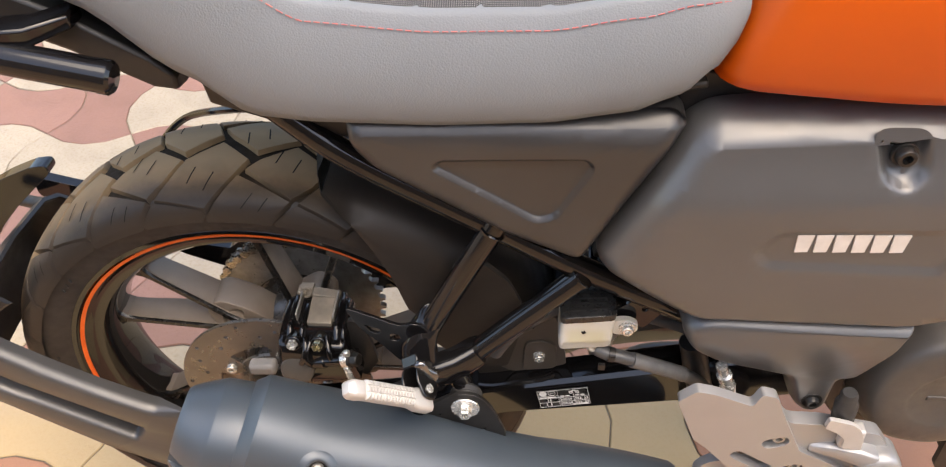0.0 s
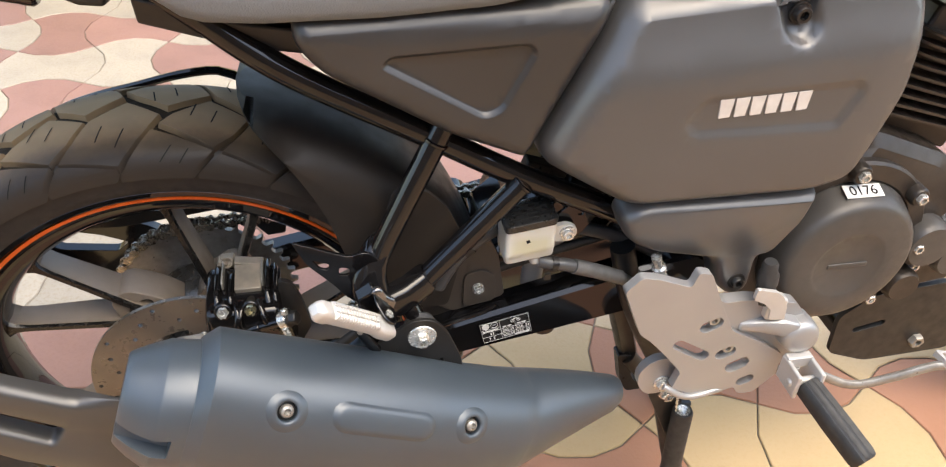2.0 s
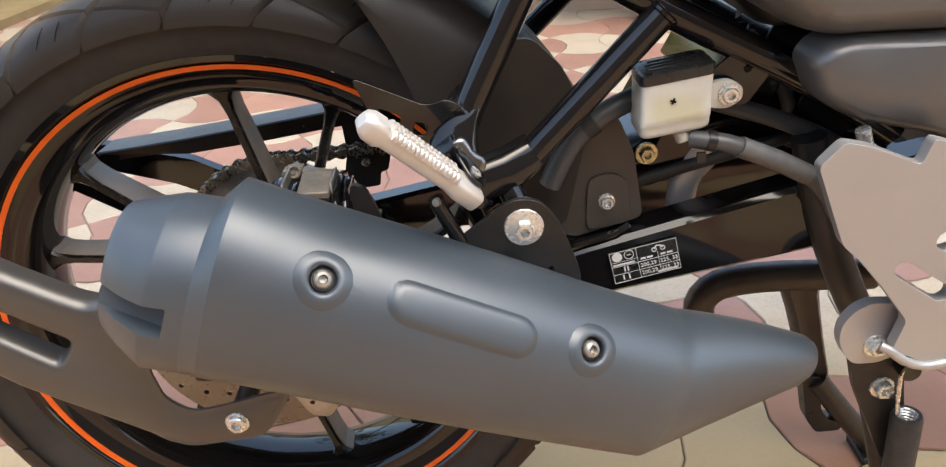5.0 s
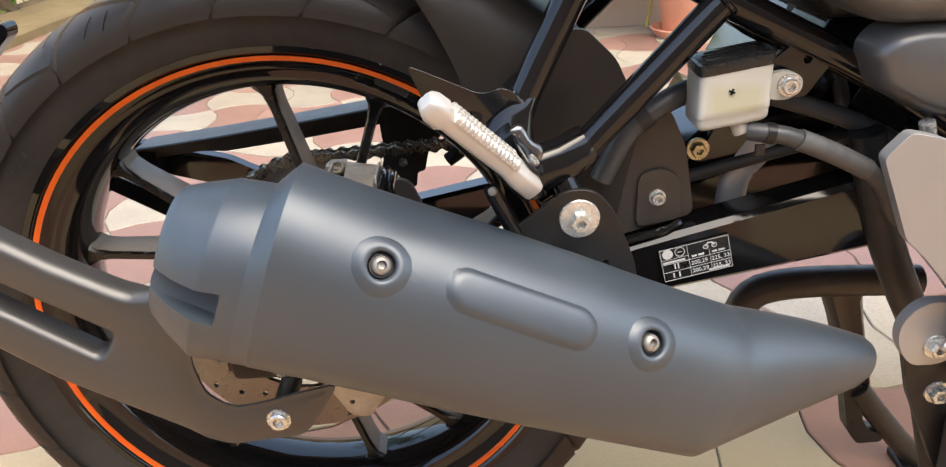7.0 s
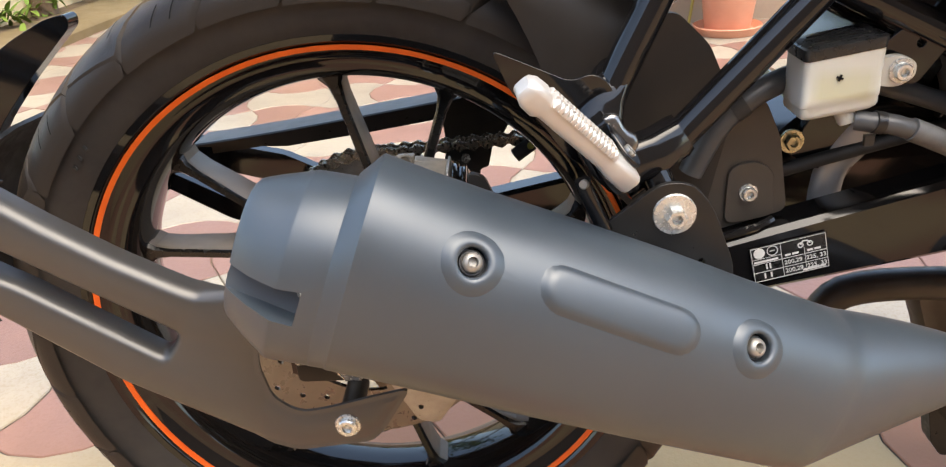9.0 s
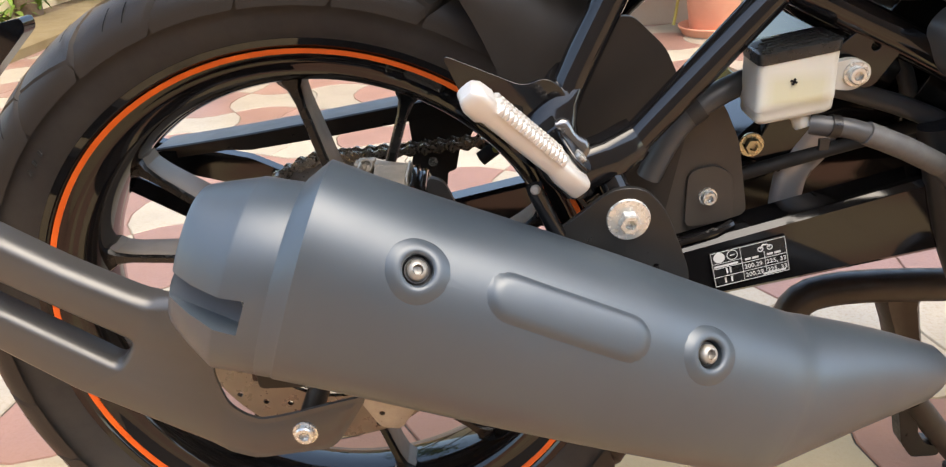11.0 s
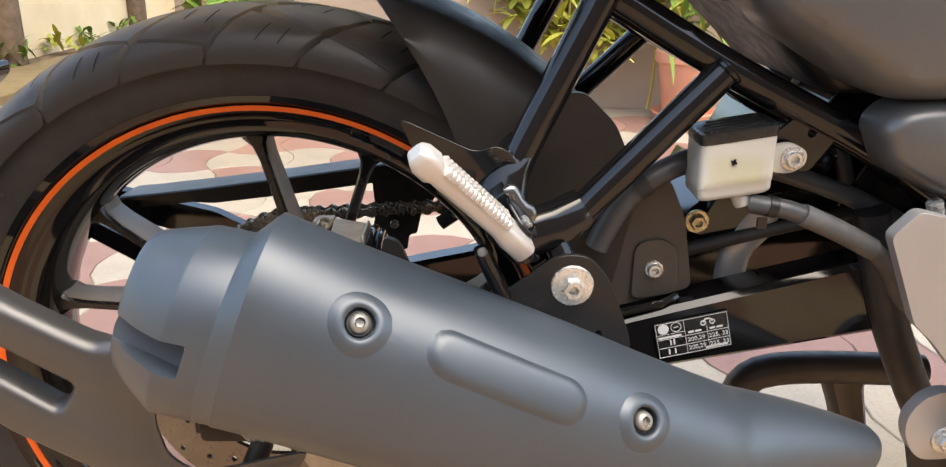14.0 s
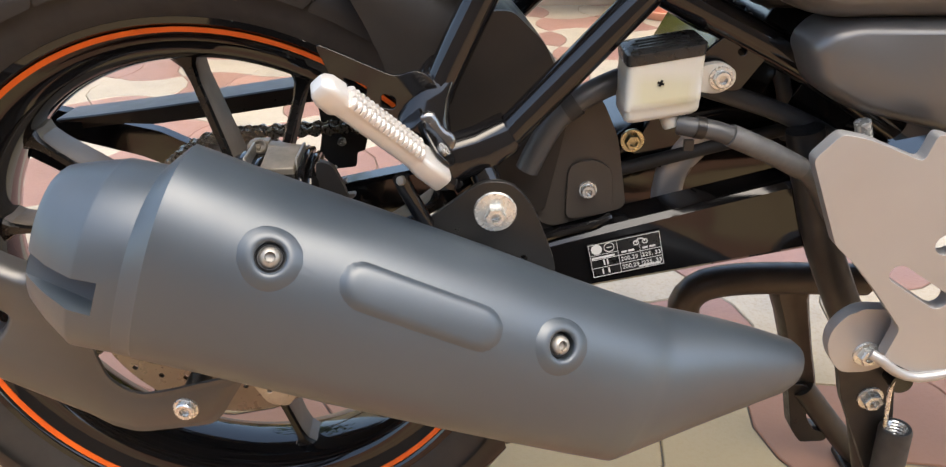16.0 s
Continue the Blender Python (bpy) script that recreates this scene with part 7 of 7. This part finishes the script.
# raised kerb strip with grass along the side
bm = bmesh.new()
line = [(-1.95, 1.20), (-1.86, 2.45), (-1.84, 3.22), (-1.80, 4.20), (-1.75, 6.20)]
rows = []
for x, y in line:
    rows.append([Vector((x + dx, y, z)) for dx, z in ((0.0, -0.01), (-0.010, 0.035), (-0.03, 0.045), (-0.34, 0.055), (-0.36, 0.055), (-0.36, -0.01))])
loft(bm, rows)
tagged(new("kerb", mesh_of("kerb", bm, M["kerb"])), "dusty sloping kerb of the planting bed", "kerb", "", "structure")
bm = bmesh.new()
loft(bm, [[Vector((x + dx, y, z)) for dx, z in ((-0.34, -0.01), (-0.34, 0.050), (-0.52, 0.050), (-0.52, -0.01))] for x, y in line])
tagged(new("bed_soil", mesh_of("bed_soil", bm, M["soil"])), "dry soil strip behind the kerb", "soil", "", "structure")
bm = bmesh.new()
loft(bm, [[Vector((x + dx, y, z)) for dx, z in ((-0.50, -0.01), (-0.50, 0.95), (-0.66, 0.95), (-0.66, -0.01))] for x, y in line])
tagged(new("wall_4", mesh_of("wall_4", bm, M["cream_wall"])), "cream plastered garden wall", "wall", "", "structure")
for k in range(9):
    y = 1.5 + 0.42 * k + rnd.uniform(-0.12, 0.12)
    x = -1.93 + 0.024 * (y - 1.5) - 0.38 + rnd.uniform(-0.05, 0.03)
    tuft = thing("bed_plant", "low green plant at the foot of the garden wall", "plant", "plants at the garden wall", at=(x, y, 0.05))
    bm = bmesh.new()
    clump(bm, rnd, (0, 0, 0.02), 30, 0.05, 0.12, 0.014, 0.6)
    tagged(part("foliage", bm, M["leaf" if k % 3 else "leaf_yellow"], tuft, smooth=0), kind="stuff")
# plants trailing over the planter wall
for x, drop in ((0.36, 0.24), (0.50, 0.34), (0.64, 0.38), (0.86, 0.28)):
    trail = thing("trailing_plant", "yellow-green plant trailing over the tan wall", "plant", "plants trailing over the wall", at=(x, 2.66, 0.62))
    bm = bmesh.new()
    for s in (-0.06, 0.0, 0.06):
        tube(bm, [(s, 0.04, 0.0), (s * 1.3, -0.05, 0.03), (s * 1.6, -0.10, -0.08), (s * 2.0, -0.11, -drop)], 0.004, 6)
    part("stem", bm, M["stem"], trail)
    bm = bmesh.new()
    clump(bm, rnd, (0, -0.10, -drop), 70, 0.075, 0.13, 0.018, 0.5)
    clump(bm, rnd, (0, -0.07, -drop * 0.5), 50, 0.075, 0.13, 0.018, 0.5)
    tagged(part("foliage", bm, M["leaf_yellow"], trail, smooth=0), kind="stuff")
for x, y in ((-2.27, 3.62), (-2.24, 5.2)):
    bm = bmesh.new()
    tube(bm, [(0, 0, -0.05), (0.02, 0.0, 0.6), (-0.03, 0.02, 1.4), (0.05, 0.0, 2.2)], (0.07, 0.035), 12)
    tree = thing("tree", "slender garden tree with brown bark", "tree", at=(x, y, 0.05))
    part("trunk", bm, M["bark"], tree)
    bm = bmesh.new()
    clump(bm, rnd, (0, 0, 1.7), 260, 0.45, 0.22, 0.045, 0.4)
    tagged(part("crown", bm, M["leaf"], tree, smooth=0), kind="stuff")
